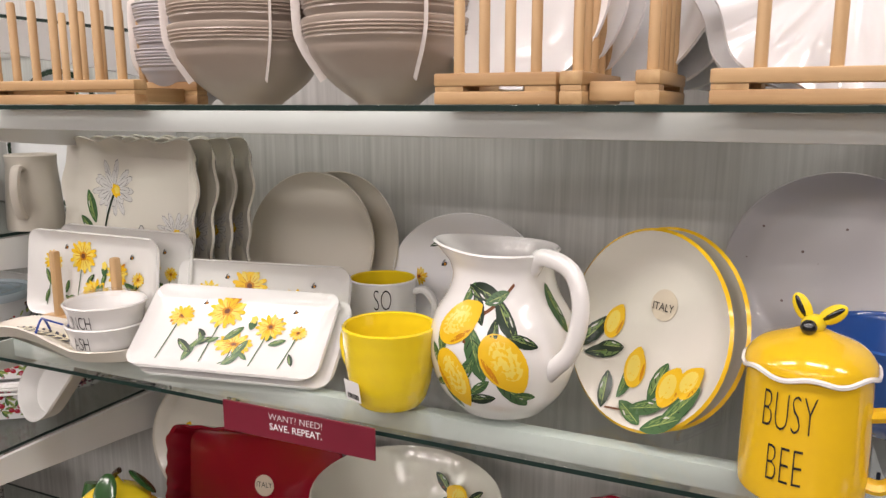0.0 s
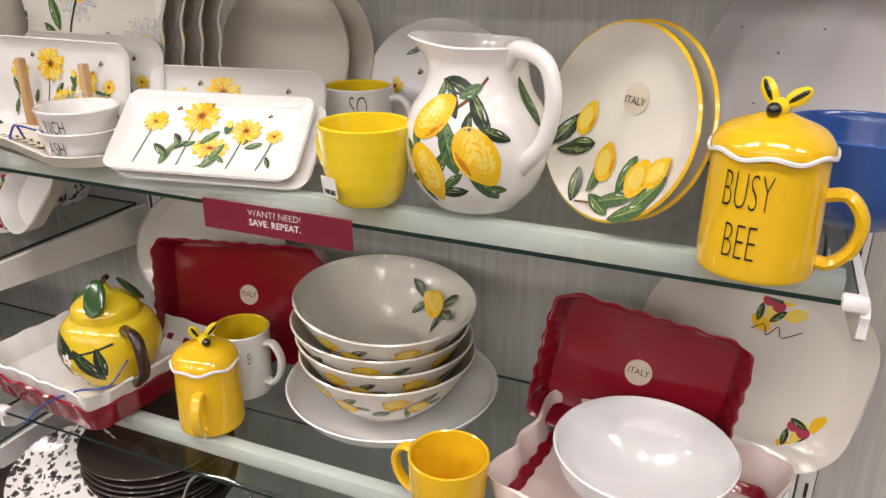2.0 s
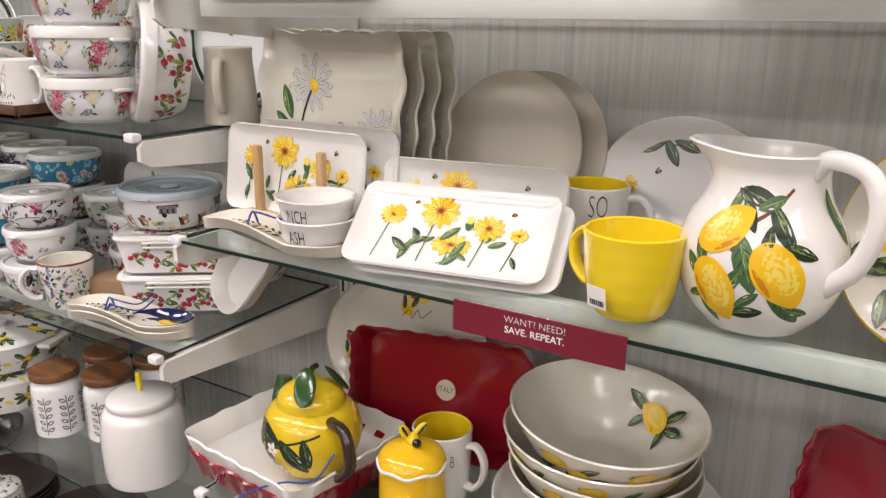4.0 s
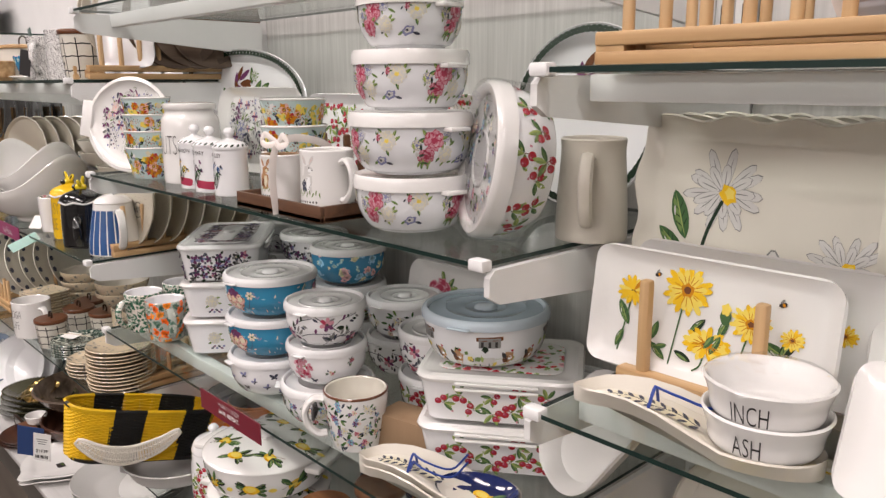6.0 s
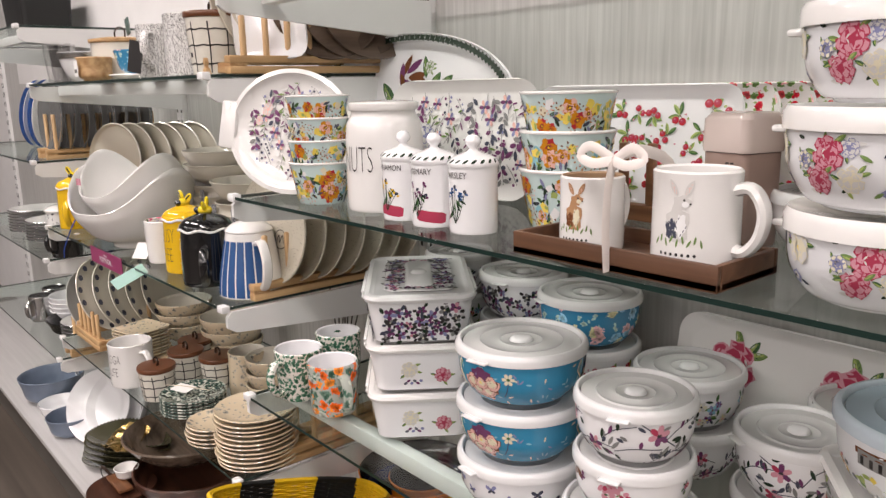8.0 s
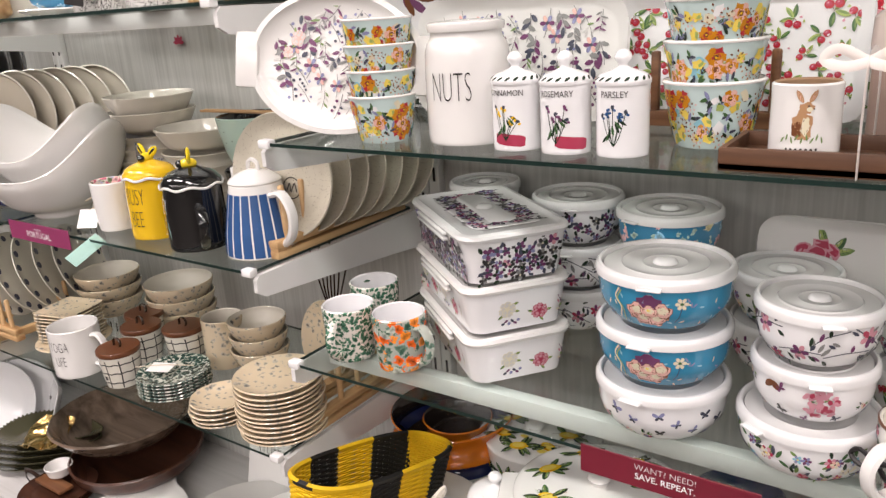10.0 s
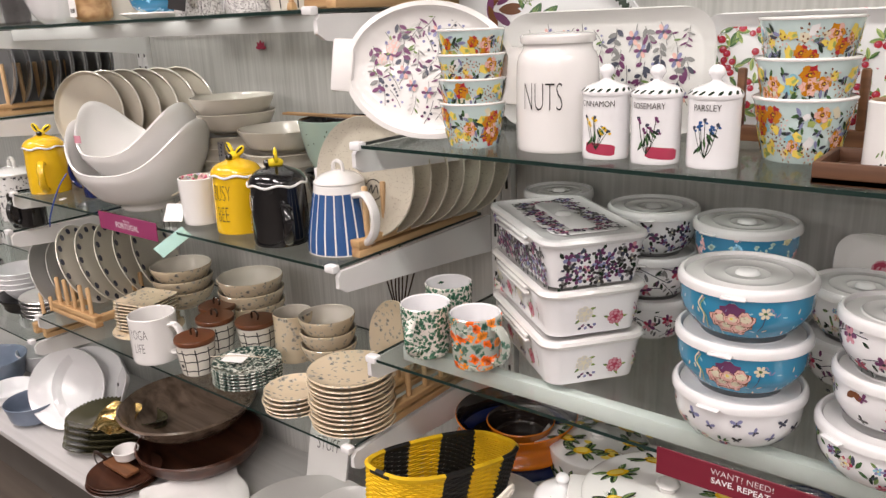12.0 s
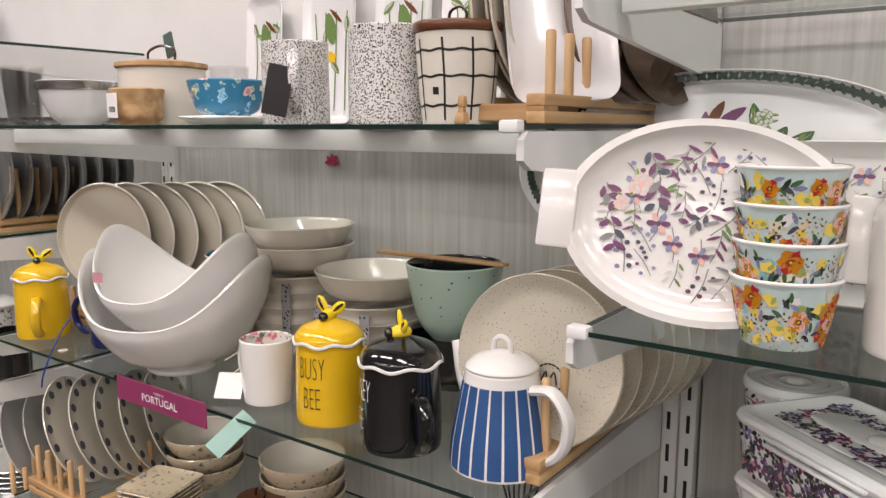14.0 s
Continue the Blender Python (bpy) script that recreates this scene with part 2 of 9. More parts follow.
structure("deck", box_bm((7.4, 0.47, 0.02), (-2.3, 0.655 + 0.225, 0.19), 0.003), DECK, "pale laminate base deck of wall fixture", "base deck")
structure("kick_plate", box_bm((7.4, 0.02, 0.175), (-2.3, 0.70, 0.0885)), KICK, "brown-grey kick plate below base deck", "kick plate")


def shelf(x0, x1, z, bar=True, label="clear glass shelf on white steel brackets"):
    """Glass sheet on two knife brackets with a white bar across; z is the top of the glass."""
    t = thing("glass_shelf", pose((x0 + x1) / 2, 0, z), label, "shelf", "glass shelves")
    w, g = x1 - x0, 0.0065
    bm = box_bm((w, WALL - FRONT - 0.03, g), (0, (FRONT + WALL - 0.03) / 2, -g / 2), 0.0008, 1)
    ob = part("glass_sheet", bm, [GLASS, GLASS_EDGE], t, "clear glass with dark green edge")
    for f in ob.data.polygons:
        if abs(f.normal.z) < 0.5:
            f.material_index = 1
    if bar:
        part("front_bar", box_bm((w - 0.01, 0.022, 0.026), (0, FRONT + 0.085, -g - 0.0135), 0.002), METAL_WHITE, t)
    for s in (-1, 1):
        bm = bmesh.new()
        xs = s * (w / 2 + 0.006)
        prof = [(FRONT + 0.012, -0.008), (FRONT + 0.004, -0.016), (FRONT + 0.004, -0.036), (FRONT + 0.02, -0.046), (WALL - 0.10, -0.075), (WALL - 0.014, -0.085), (WALL - 0.014, -0.008)]
        loft([[(xs - 0.004, y, zz) for y, zz in prof], [(xs + 0.004, y, zz) for y, zz in prof]], bm)
        part("bracket", bm, METAL_WHITE, t)
        part("clip", box_bm((0.022, 0.016, 0.013), (s * (w / 2 - 0.004), FRONT + 0.004, -0.003), 0.003), PLASTIC_WHITE, t)
    return t


XB0, XC0, XD0, XE0, XA0 = SEAM + BAY, SEAM, SEAM - BAY, SEAM - 2 * BAY, SEAM + 2 * BAY
M = 0.035
B_UP, B_MID, B_LOW = 1.40, 1.066, 0.652
C_UP, C_MID, C_LOW, C_BOT = 1.535, 1.204, 0.862, 0.55
D_UP, D_MID, D_LOW = 1.397, 1.0, 0.67
E_MID = 1.18
for z in (B_UP, B_MID, B_LOW):
    shelf(XB0 + M, XA0 - M, z)
for z in (C_UP, C_MID, C_LOW, C_BOT):
    shelf(XC0 + M, XB0 - M, z, z in (C_UP, C_LOW))
for z in (D_UP, D_MID, D_LOW):
    shelf(XD0 + M, XC0 - M, z, z == D_UP)
for z in (1.56, E_MID, 0.89, 0.58):
    shelf(XE0 + M, XD0 - M, z, z > E_MID)


# ---- ceramics, prints and other goods materials ----
def ceramic(name, color, rough=0.14, coat=0.5, vary=0.03, speck=None, bump=0.03):
    return material(name, color, rough, coat=coat, vary=vary, vary_scale=14, speck=speck, bump=bump, bump_scale=45)


def matte(name, color, rough=0.6, vary=0.08):
    return material(name, color, rough, vary=vary, vary_scale=40, bump=0.05, bump_scale=200)


def print_material(name, base, petals, leaves=((0.05, 0.12, 0.03),), scale=55.0, density=0.55, size=0.42, leaf_size=0.33, leaf_density=0.5,
                   small=None, rough=0.14, seed=0.0, fine=1.45):
    """Glazed ware with scattered printed blossoms and leaves."""
    m = bpy.data.materials.new(name)
    m.use_nodes = True
    nt = m.node_tree
    L = nt.links.new
    N = nt.nodes.new
    b = nt.nodes["Principled BSDF"]
    b.inputs["Roughness"].default_value = rough
    b.inputs["Coat Weight"].default_value = 0.4
    b.inputs["Coat Roughness"].default_value = 0.05
    tc = N("ShaderNodeTexCoord")
    noi = N("ShaderNodeTexNoise")
    noi.inputs["Scale"].default_value = scale * 1.6
    noi.inputs["Detail"].default_value = 2
    L(tc.outputs["Object"], noi.inputs["Vector"])
    off = N("ShaderNodeVectorMath")
    off.operation = "MULTIPLY_ADD"
    off.inputs[1].default_value = [0.6 / scale] * 3
    L(noi.outputs["Color"], off.inputs[0])
    L(tc.outputs["Object"], off.inputs[2])
    colour = None
    base_rgb = N("ShaderNodeRGB")
    base_rgb.outputs[0].default_value = (*base, 1)
    colour = base_rgb.outputs[0]

    def layer(sc, palette, dens, sz, shift, centre):
        nonlocal colour
        mp = N("ShaderNodeMapping")
        mp.inputs["Location"].default_value = (shift, shift * 1.7, shift * 0.6)
        L(off.outputs[0], mp.inputs["Vector"])
        v = N("ShaderNodeTexVoronoi")
        v.inputs["Scale"].default_value = sc
        L(mp.outputs[0], v.inputs["Vector"])
        sep = N("ShaderNodeSeparateColor")
        L(v.outputs["Color"], sep.inputs[0])
        here = N("ShaderNodeMath")
        here.operation = "LESS_THAN"
        here.inputs[1].default_value = dens
        L(sep.outputs[0], here.inputs[0])
        rag = N("ShaderNodeTexNoise")
        rag.inputs["Scale"].default_value = sc * 4.5
        rag.inputs["Detail"].default_value = 3
        L(tc.outputs["Object"], rag.inputs["Vector"])
        ragged = N("ShaderNodeMath")
        ragged.operation = "MULTIPLY_ADD"
        ragged.inputs[1].default_value = sz * 1.5
        L(rag.outputs["Fac"], ragged.inputs[0])
        L(v.outputs["Distance"], ragged.inputs[2])
        near = N("ShaderNodeMath")
        near.operation = "LESS_THAN"
        near.inputs[1].default_value = sz * 1.72
        L(ragged.outputs[0], near.inputs[0])
        both = N("ShaderNodeMath")
        both.operation = "MULTIPLY"
        L(here.outputs[0], both.inputs[0])
        L(near.outputs[0], both.inputs[1])
        cr = N("ShaderNodeValToRGB")
        cr.color_ramp.interpolation = "CONSTANT"
        els = cr.color_ramp.elements
        els[0].color = (*palette[0], 1)
        for i, p in enumerate(palette[1:]):
            e = els[1] if i == 0 else els.new(0.5)
            e.position, e.color = (i + 1) / len(palette), (*p, 1)
        if len(palette) == 1:
            els[1].color = (*palette[0], 1)
        L(sep.outputs[1], cr.inputs["Fac"])
        shade = N("ShaderNodeMapRange")
        shade.inputs["From Max"].default_value = sz
        shade.inputs["To Min"].default_value, shade.inputs["To Max"].default_value = centre * 0.7, 1.7
        n3 = N("ShaderNodeTexNoise")
        n3.inputs["Scale"].default_value = sc * 6
        L(tc.outputs["Object"], n3.inputs["Vector"])
        add = N("ShaderNodeMath")
        add.operation = "MULTIPLY_ADD"
        add.inputs[1].default_value = sz * 1.2
        L(n3.outputs["Fac"], add.inputs[0])
        sub = N("ShaderNodeMath")
        sub.operation = "ADD"
        sub.inputs[1].default_value = -sz * 0.6
        L(v.outputs["Distance"], add.inputs[2])
        L(add.outputs[0], sub.inputs[0])
        L(sub.outputs[0], shade.inputs["Value"])
        mul = N("ShaderNodeVectorMath")
        mul.operation = "SCALE"
        L(cr.outputs[0], mul.inputs[0])
        L(shade.outputs[0], mul.inputs["Scale"])
        mx = N("ShaderNodeMix")
        mx.data_type = "RGBA"
        L(both.outputs[0], mx.inputs["Factor"])
        L(colour, mx.inputs["A"])
        L(mul.outputs[0], mx.inputs["B"])
        colour = mx.outputs["Result"]

    scale *= fine
    if leaves:
        layer(scale * 1.35, leaves, min(0.9, leaf_density * 1.35), leaf_size * 1.25, 3.1 + seed, 0.7)
    if small:
        layer(scale * 2.3, small, 0.45, 0.3, 7.7 + seed, 0.9)
    layer(scale * 1.1, petals, min(0.9, density * 1.4), size * 1.15, seed, 0.45)
    L(colour, b.inputs["Base Color"])
    return m


WHITE = ceramic("white_glaze", (0.80, 0.79, 0.77))
COOLWHITE = ceramic("porcelain_white", (0.82, 0.82, 0.83))
CREAM = ceramic("cream_glaze", (0.72, 0.69, 0.61))
IVORY = ceramic("ivory_stoneware", (0.66, 0.62, 0.54), 0.3, 0.2)
BEIGE = ceramic("beige_stoneware", (0.56, 0.515, 0.43), 0.35, 0.15)
SPECKLED = ceramic("speckled_stoneware", (0.62, 0.58, 0.48), 0.35, 0.15, speck=((0.16, 0.11, 0.07), 260, 0.16))
GREYWARE = ceramic("warm_grey_stoneware", (0.44, 0.42, 0.40), 0.3, 0.3, speck=((0.2, 0.17, 0.15), 30, 0.08))
MAUVEGREY = ceramic("mauve_grey_stoneware", (0.57, 0.55, 0.555), 0.25, 0.4, speck=((0.2, 0.15, 0.14), 38, 0.07))
PALEGREY = ceramic("pale_grey_glaze", (0.56, 0.55, 0.53), 0.3, 0.2)
YELLOW = ceramic("yellow_glaze", (0.80, 0.50, 0.015))
LEMONY = ceramic("bright_yellow_glaze", (0.82, 0.62, 0.02))
BLACKG = ceramic("black_glaze", (0.008, 0.008, 0.009), 0.08, 0.8)
REDG = ceramic("dark_red_glaze", (0.24, 0.006, 0.018), 0.12, 0.6)
BLUEG = ceramic("blue_glaze", (0.03, 0.10, 0.36), 0.2, 0.5)
NAVYG = ceramic("navy_glaze", (0.01, 0.018, 0.09), 0.12, 0.6)
DARKGLAZE = ceramic("brown_black_glaze", (0.02, 0.014, 0.012), 0.12, 0.6, speck=((0.2, 0.11, 0.05), 70, 0.07))
ORANGEG = ceramic("orange_glaze", (0.62, 0.17, 0.01), 0.15, 0.5)
MINTG = ceramic("celadon_glaze", (0.47, 0.63, 0.55), 0.25, 0.4, speck=((0.12, 0.14, 0.08), 60, 0.1))
BLUETUB = ceramic("turquoise_blue_glaze", (0.035, 0.25, 0.43), 0.16, 0.5, vary=0.08)
BLUSHBROWN = ceramic("blush_brown_glaze", (0.36, 0.25, 0.215), 0.35, 0.2)
SMOKE = ceramic("smoked_grey_glass", (0.13, 0.135, 0.135), 0.08, 0.8, vary=0.2)
PINKW = ceramic("blush_glaze", (0.68, 0.57, 0.53), 0.25, 0.3)
TERRA = ceramic("brown_glaze", (0.13, 0.045, 0.018), 0.3, 0.3)
BLUEGREY = ceramic("blue_grey_glaze", (0.17, 0.21, 0.28), 0.3, 0.3, vary=0.35)
OLIVE = ceramic("dark_olive_glaze", (0.07, 0.065, 0.035), 0.2, 0.4)
BARK = ceramic("teapot_bark_brown", (0.035, 0.02, 0.014), 0.25, 0.3)
LEAFG = ceramic("glazed_leaf_green", (0.025, 0.075, 0.02), 0.2, 0.4)
LEMONSKIN = ceramic("lemon_skin_glaze", (0.72, 0.52, 0.02), 0.2, 0.4, vary=0.2, bump=0.3)
GOLD = material("gold_leaf", (0.75, 0.52, 0.2), 0.22, metal=1.0, bump=0.3, bump_scale=90)
STEEL = material("brushed_steel", (0.55, 0.55, 0.55), 0.25, metal=1.0)
LIDP = material("frosted_plastic_lid", (0.74, 0.74, 0.74), 0.22, coat=0.3, vary=0.05)
LIDB = material("blue_tinted_plastic_lid", (0.50, 0.57, 0.63), 0.2, coat=0.3)
LIDCLEAR = material("translucent_lid_plastic", (0.74, 0.74, 0.73), 0.14, coat=0.6, alpha=0.78, vary=0.04)
LIDCLEARB = material("translucent_blue_lid_plastic", (0.40, 0.49, 0.56), 0.16, coat=0.5, alpha=0.75, vary=0.04)
PLASTIC = glass_material("clear_film", (0.97, 0.97, 0.97), None)
WOOD = grain_material("pale_pine", (0.36, 0.19, 0.075), (0.64, 0.43, 0.22), 0.5, "x", 1.0)
WOODV = grain_material("pale_pine_dowel", (0.46, 0.28, 0.13), (0.62, 0.42, 0.22), 0.5, "z", 1.0)
WOODY = grain_material("pale_pine_depth", (0.42, 0.25, 0.11), (0.60, 0.40, 0.20), 0.5, "y", 1.0)
ACACIA = grain_material("acacia_wood", (0.13, 0.05, 0.02), (0.27, 0.12, 0.05), 0.45, "x", 1.0)
WALNUT = grain_material("walnut_wood", (0.07, 0.032, 0.017), (0.15, 0.07, 0.035), 0.45, "x", 1.0)
DARKBOWL = grain_material("carved_dark_wood", (0.075, 0.052, 0.038), (0.21, 0.15, 0.11), 0.25, "x", 0.6)
REDBOWL = grain_material("carved_red_wood", (0.035, 0.014, 0.009), (0.09, 0.035, 0.02), 0.3, "x", 0.6)
DARKWARE = ceramic("dark_brown_stoneware", (0.05, 0.038, 0.033), 0.35, 0.2, vary=0.25)
CARDB = grain_material("brown_card", (0.26, 0.16, 0.09), (0.32, 0.21, 0.12), 0.8, "z", 0.5)
INK = matte("black_ink", (0.02, 0.018, 0.018), 0.4)
WHITEINK = matte("white_ink", (0.8, 0.8, 0.8), 0.5)
SIGNRED = material("dark_red_sign", (0.17, 0.014, 0.03), 0.35, vary=0.35, vary_scale=7)
SIGNPINK = material("magenta_sign", (0.27, 0.04, 0.12), 0.4, vary=0.1)
PAPER = matte("white_paper_tag", (0.8, 0.8, 0.78), 0.7)
NAVYPAPER = matte("navy_paper_tag", (0.02, 0.05, 0.16), 0.6)
MINTPAPER = matte("mint_paper_tag", (0.42, 0.66, 0.60), 0.6)
KRAFT = matte("kraft_sticker", (0.62, 0.54, 0.42), 0.6)
RIBBON = matte("blue_ribbon", (0.015, 0.05, 0.28), 0.4)
RIBBONW = matte("white_ribbon", (0.78, 0.72, 0.68), 0.5)
STRAW_Y = matte("yellow_rush", (0.72, 0.45, 0.01), 0.55, 0.25)
STRAW_K = matte("black_rush", (0.012, 0.012, 0.012), 0.5, 0.3)
STRAW_W = matte("white_rush", (0.78, 0.74, 0.66), 0.6, 0.15)
P_YEL, P_YEL2, P_ORA = matte("print_yellow", (0.80, 0.50, 0.02), 0.25), matte("print_pale_yellow", (0.82, 0.64, 0.12), 0.25), matte("print_orange", (0.55, 0.22, 0.01), 0.25)
P_GRN, P_GRN2, P_OLV = matte("print_green", (0.06, 0.13, 0.05), 0.25), matte("print_pale_green", (0.16, 0.25, 0.08), 0.25), matte("print_dark_green", (0.02, 0.036, 0.022), 0.25)
P_BRN, P_RED, P_PNK, P_GRY = matte("print_brown", (0.16, 0.06, 0.025), 0.25), matte("print_red", (0.40, 0.045, 0.09), 0.25), matte("print_pink", (0.60, 0.28, 0.34), 0.25), matte("print_grey", (0.24, 0.24, 0.235), 0.25)
P_BLU, P_PUR, P_LGRY = matte("print_blue", (0.035, 0.095, 0.25), 0.25), matte("print_purple", (0.16, 0.05, 0.13), 0.25), matte("print_pale_grey", (0.62, 0.61, 0.59), 0.25)
P_CRM = matte("print_cream", (0.72, 0.67, 0.50), 0.25)
P_TAN = matte("print_tan", (0.44, 0.25, 0.13), 0.25)
P_SLATE = matte("print_slate", (0.065, 0.07, 0.10), 0.25)
P_LIL, P_PCH, P_CHR, P_LGN, P_SKY, P_NAVY = matte("print_lilac", (0.24, 0.25, 0.42), 0.25), matte("print_peach", (0.76, 0.46, 0.40), 0.25), matte("print_cherry", (0.40, 0.025, 0.035), 0.2), matte("print_lime", (0.34, 0.42, 0.13), 0.25), matte("print_sky", (0.26, 0.52, 0.62), 0.25), matte("print_navy", (0.01, 0.017, 0.09), 0.2)
PRINTS = [P_YEL, P_YEL2, P_ORA, P_GRN, P_GRN2, P_OLV, P_BRN, P_RED, P_PNK, P_GRY, P_BLU, P_PUR, INK, P_LGRY, P_CRM, WHITEINK, P_SLATE, P_LIL, P_PCH, P_CHR, P_LGN, P_SKY, P_NAVY, P_TAN]
(YEL, YEL2, ORA, GRN, GRN2, OLV, BRN, RED, PNK, GRY, BLU, PUR, BLK, LGRY, CRM, WHT, SLT, LIL, PCH, CHR, LGN, SKY, NVY, TAN) = range(24)

ROSES = print_material("rose_print", (0.78, 0.78, 0.79), ((0.50, 0.09, 0.16), (0.62, 0.22, 0.30), (0.62, 0.56, 0.38), (0.2, 0.25, 0.5)), ((0.12, 0.16, 0.06), (0.28, 0.28, 0.15)), 30, 0.42, 0.44, 0.3, 0.35)
BLUEFL = print_material("blue_bouquet_print", (0.05, 0.26, 0.46), ((0.72, 0.45, 0.45), (0.25, 0.5, 0.65), (0.62, 0.6, 0.35)), ((0.35, 0.5, 0.45),), 33, 0.38, 0.42, 0.25, 0.4)
SPRIG = print_material("mauve_sprig_print", (0.78, 0.76, 0.75), ((0.34, 0.13, 0.20), (0.13, 0.07, 0.09), (0.5, 0.3, 0.34)), ((0.07, 0.06, 0.07), (0.2, 0.14, 0.16)), 52, 0.30, 0.38, 0.28, 0.42, seed=1.3)
PEONY = print_material("pink_peony_print", (0.79, 0.77, 0.76), ((0.55, 0.10, 0.22), (0.62, 0.25, 0.33), (0.70, 0.66, 0.55)), ((0.25, 0.25, 0.2), (0.1, 0.1, 0.2)), 28, 0.28, 0.45, 0.22, 0.3, seed=2.1)
GARDEN = print_material("garden_print", (0.78, 0.76, 0.72), ((0.55, 0.2, 0.25), (0.2, 0.25, 0.5), (0.68, 0.45, 0.35)), ((0.05, 0.09, 0.03), (0.12, 0.16, 0.05)), 36, 0.5, 0.45, 0.38, 0.6, seed=0.7)
BUTTER = print_material("butterfly_print", (0.79, 0.78, 0.79), ((0.35, 0.30, 0.45), (0.12, 0.07, 0.09), (0.5, 0.45, 0.55)), ((0.3, 0.32, 0.28),), 40, 0.28, 0.36, 0.2, 0.3, seed=3.3)
VIOLETS = print_material("violet_print", (0.76, 0.74, 0.74), ((0.15, 0.07, 0.2), (0.2, 0.12, 0.26), (0.12, 0.04, 0.1)), ((0.07, 0.07, 0.07), (0.12, 0.14, 0.08)), 62, 0.7, 0.44, 0.36, 0.6, seed=4.2)
CHERRY = print_material("cherry_print", (0.79, 0.77, 0.75), ((0.42, 0.015, 0.03), (0.5, 0.05, 0.06), (0.62, 0.3, 0.33)), ((0.10, 0.18, 0.05), (0.2, 0.28, 0.1)), 44, 0.42, 0.36, 0.34, 0.42, seed=5.6)
WILDROSE = print_material("purple_meadow_print", (0.78, 0.76, 0.77), ((0.36, 0.16, 0.25), (0.10, 0.07, 0.10), (0.5, 0.42, 0.52), (0.62, 0.42, 0.40)), ((0.10, 0.09, 0.10), (0.25, 0.24, 0.22)), 45, 0.5, 0.42, 0.36, 0.5, small=((0.2, 0.15, 0.18),), seed=6.4)
POPPY = print_material("patchwork_poppy_print", (0.62, 0.77, 0.74), ((0.66, 0.14, 0.025), (0.72, 0.24, 0.05), (0.76, 0.66, 0.28), (0.70, 0.66, 0.58)), ((0.78, 0.68, 0.32), (0.80, 0.74, 0.46), (0.32, 0.17, 0.08)), 34, 0.42, 0.36, 0.5, 0.55, small=((0.55, 0.10, 0.04), (0.16, 0.2, 0.10)), seed=7.9, fine=0.95)
GREENVINE = print_material("green_vine_print", (0.72, 0.70, 0.64), ((0.03, 0.10, 0.06), (0.05, 0.14, 0.09)), ((0.04, 0.12, 0.07),), 85, 0.7, 0.42, 0.36, 0.6, seed=8.8)
ORANGEMUG = print_material("orange_blossom_print", (0.40, 0.43, 0.38), ((0.62, 0.10, 0.01), (0.65, 0.2, 0.02), (0.35, 0.38, 0.33)), ((0.04, 0.10, 0.07), (0.09, 0.16, 0.12)), 38, 0.55, 0.46, 0.36, 0.7, seed=9.5)
LEMONPR = print_material("lemon_branch_print", (0.80, 0.79, 0.75), ((0.74, 0.50, 0.02), (0.78, 0.62, 0.10)), ((0.06, 0.09, 0.03), (0.16, 0.17, 0.06)), 27, 0.22, 0.36, 0.30, 0.32, seed=10.3)
TOILE = print_material("taupe_toile_print", (0.66, 0.55, 0.39), ((0.24, 0.23, 0.2), (0.34, 0.31, 0.26)), ((0.3, 0.28, 0.23),), 46, 0.32, 0.32, 0.26, 0.35, seed=11.1)
FLORALCUP = print_material("tea_rose_print", (0.74, 0.70, 0.64), ((0.50, 0.15, 0.2), (0.6, 0.35, 0.35), (0.3, 0.3, 0.4)), ((0.14, 0.18, 0.1), (0.3, 0.3, 0.2)), 42, 0.5, 0.42, 0.34, 0.5, seed=12.2)
DALMATIAN = print_material("dotted_print", (0.76, 0.75, 0.73), ((0.02, 0.02, 0.02),), (), 400, 1.0, 0.36, seed=13.7, fine=1.0)
GREENLEAF = print_material("dark_leaf_print", (0.55, 0.55, 0.48), ((0.03, 0.06, 0.05),), ((0.04, 0.07, 0.06),), 70, 0.8, 0.46, 0.4, 0.8, seed=14.2)
BLACKFLOWER = print_material("black_floral_print", (0.70, 0.69, 0.66), ((0.04, 0.04, 0.045), (0.12, 0.12, 0.12)), ((0.08, 0.08, 0.08),), 45, 0.4, 0.42, 0.32, 0.4, seed=15.4)
BLUEMOSAIC = print_material("navy_mosaic_print", (0.012, 0.014, 0.04), ((0.10, 0.02, 0.03), (0.32, 0.32, 0.34), (0.03, 0.05, 0.16)), ((0.25, 0.25, 0.27),), 70, 0.25, 0.28, 0.24, 0.3, seed=16.6)
BUTTERCUP = print_material("white_toile_canister_print", (0.74, 0.74, 0.72), ((0.08, 0.08, 0.09),), ((0.15, 0.15, 0.15),), 60, 0.35, 0.36, 0.3, 0.35, seed=17.3)


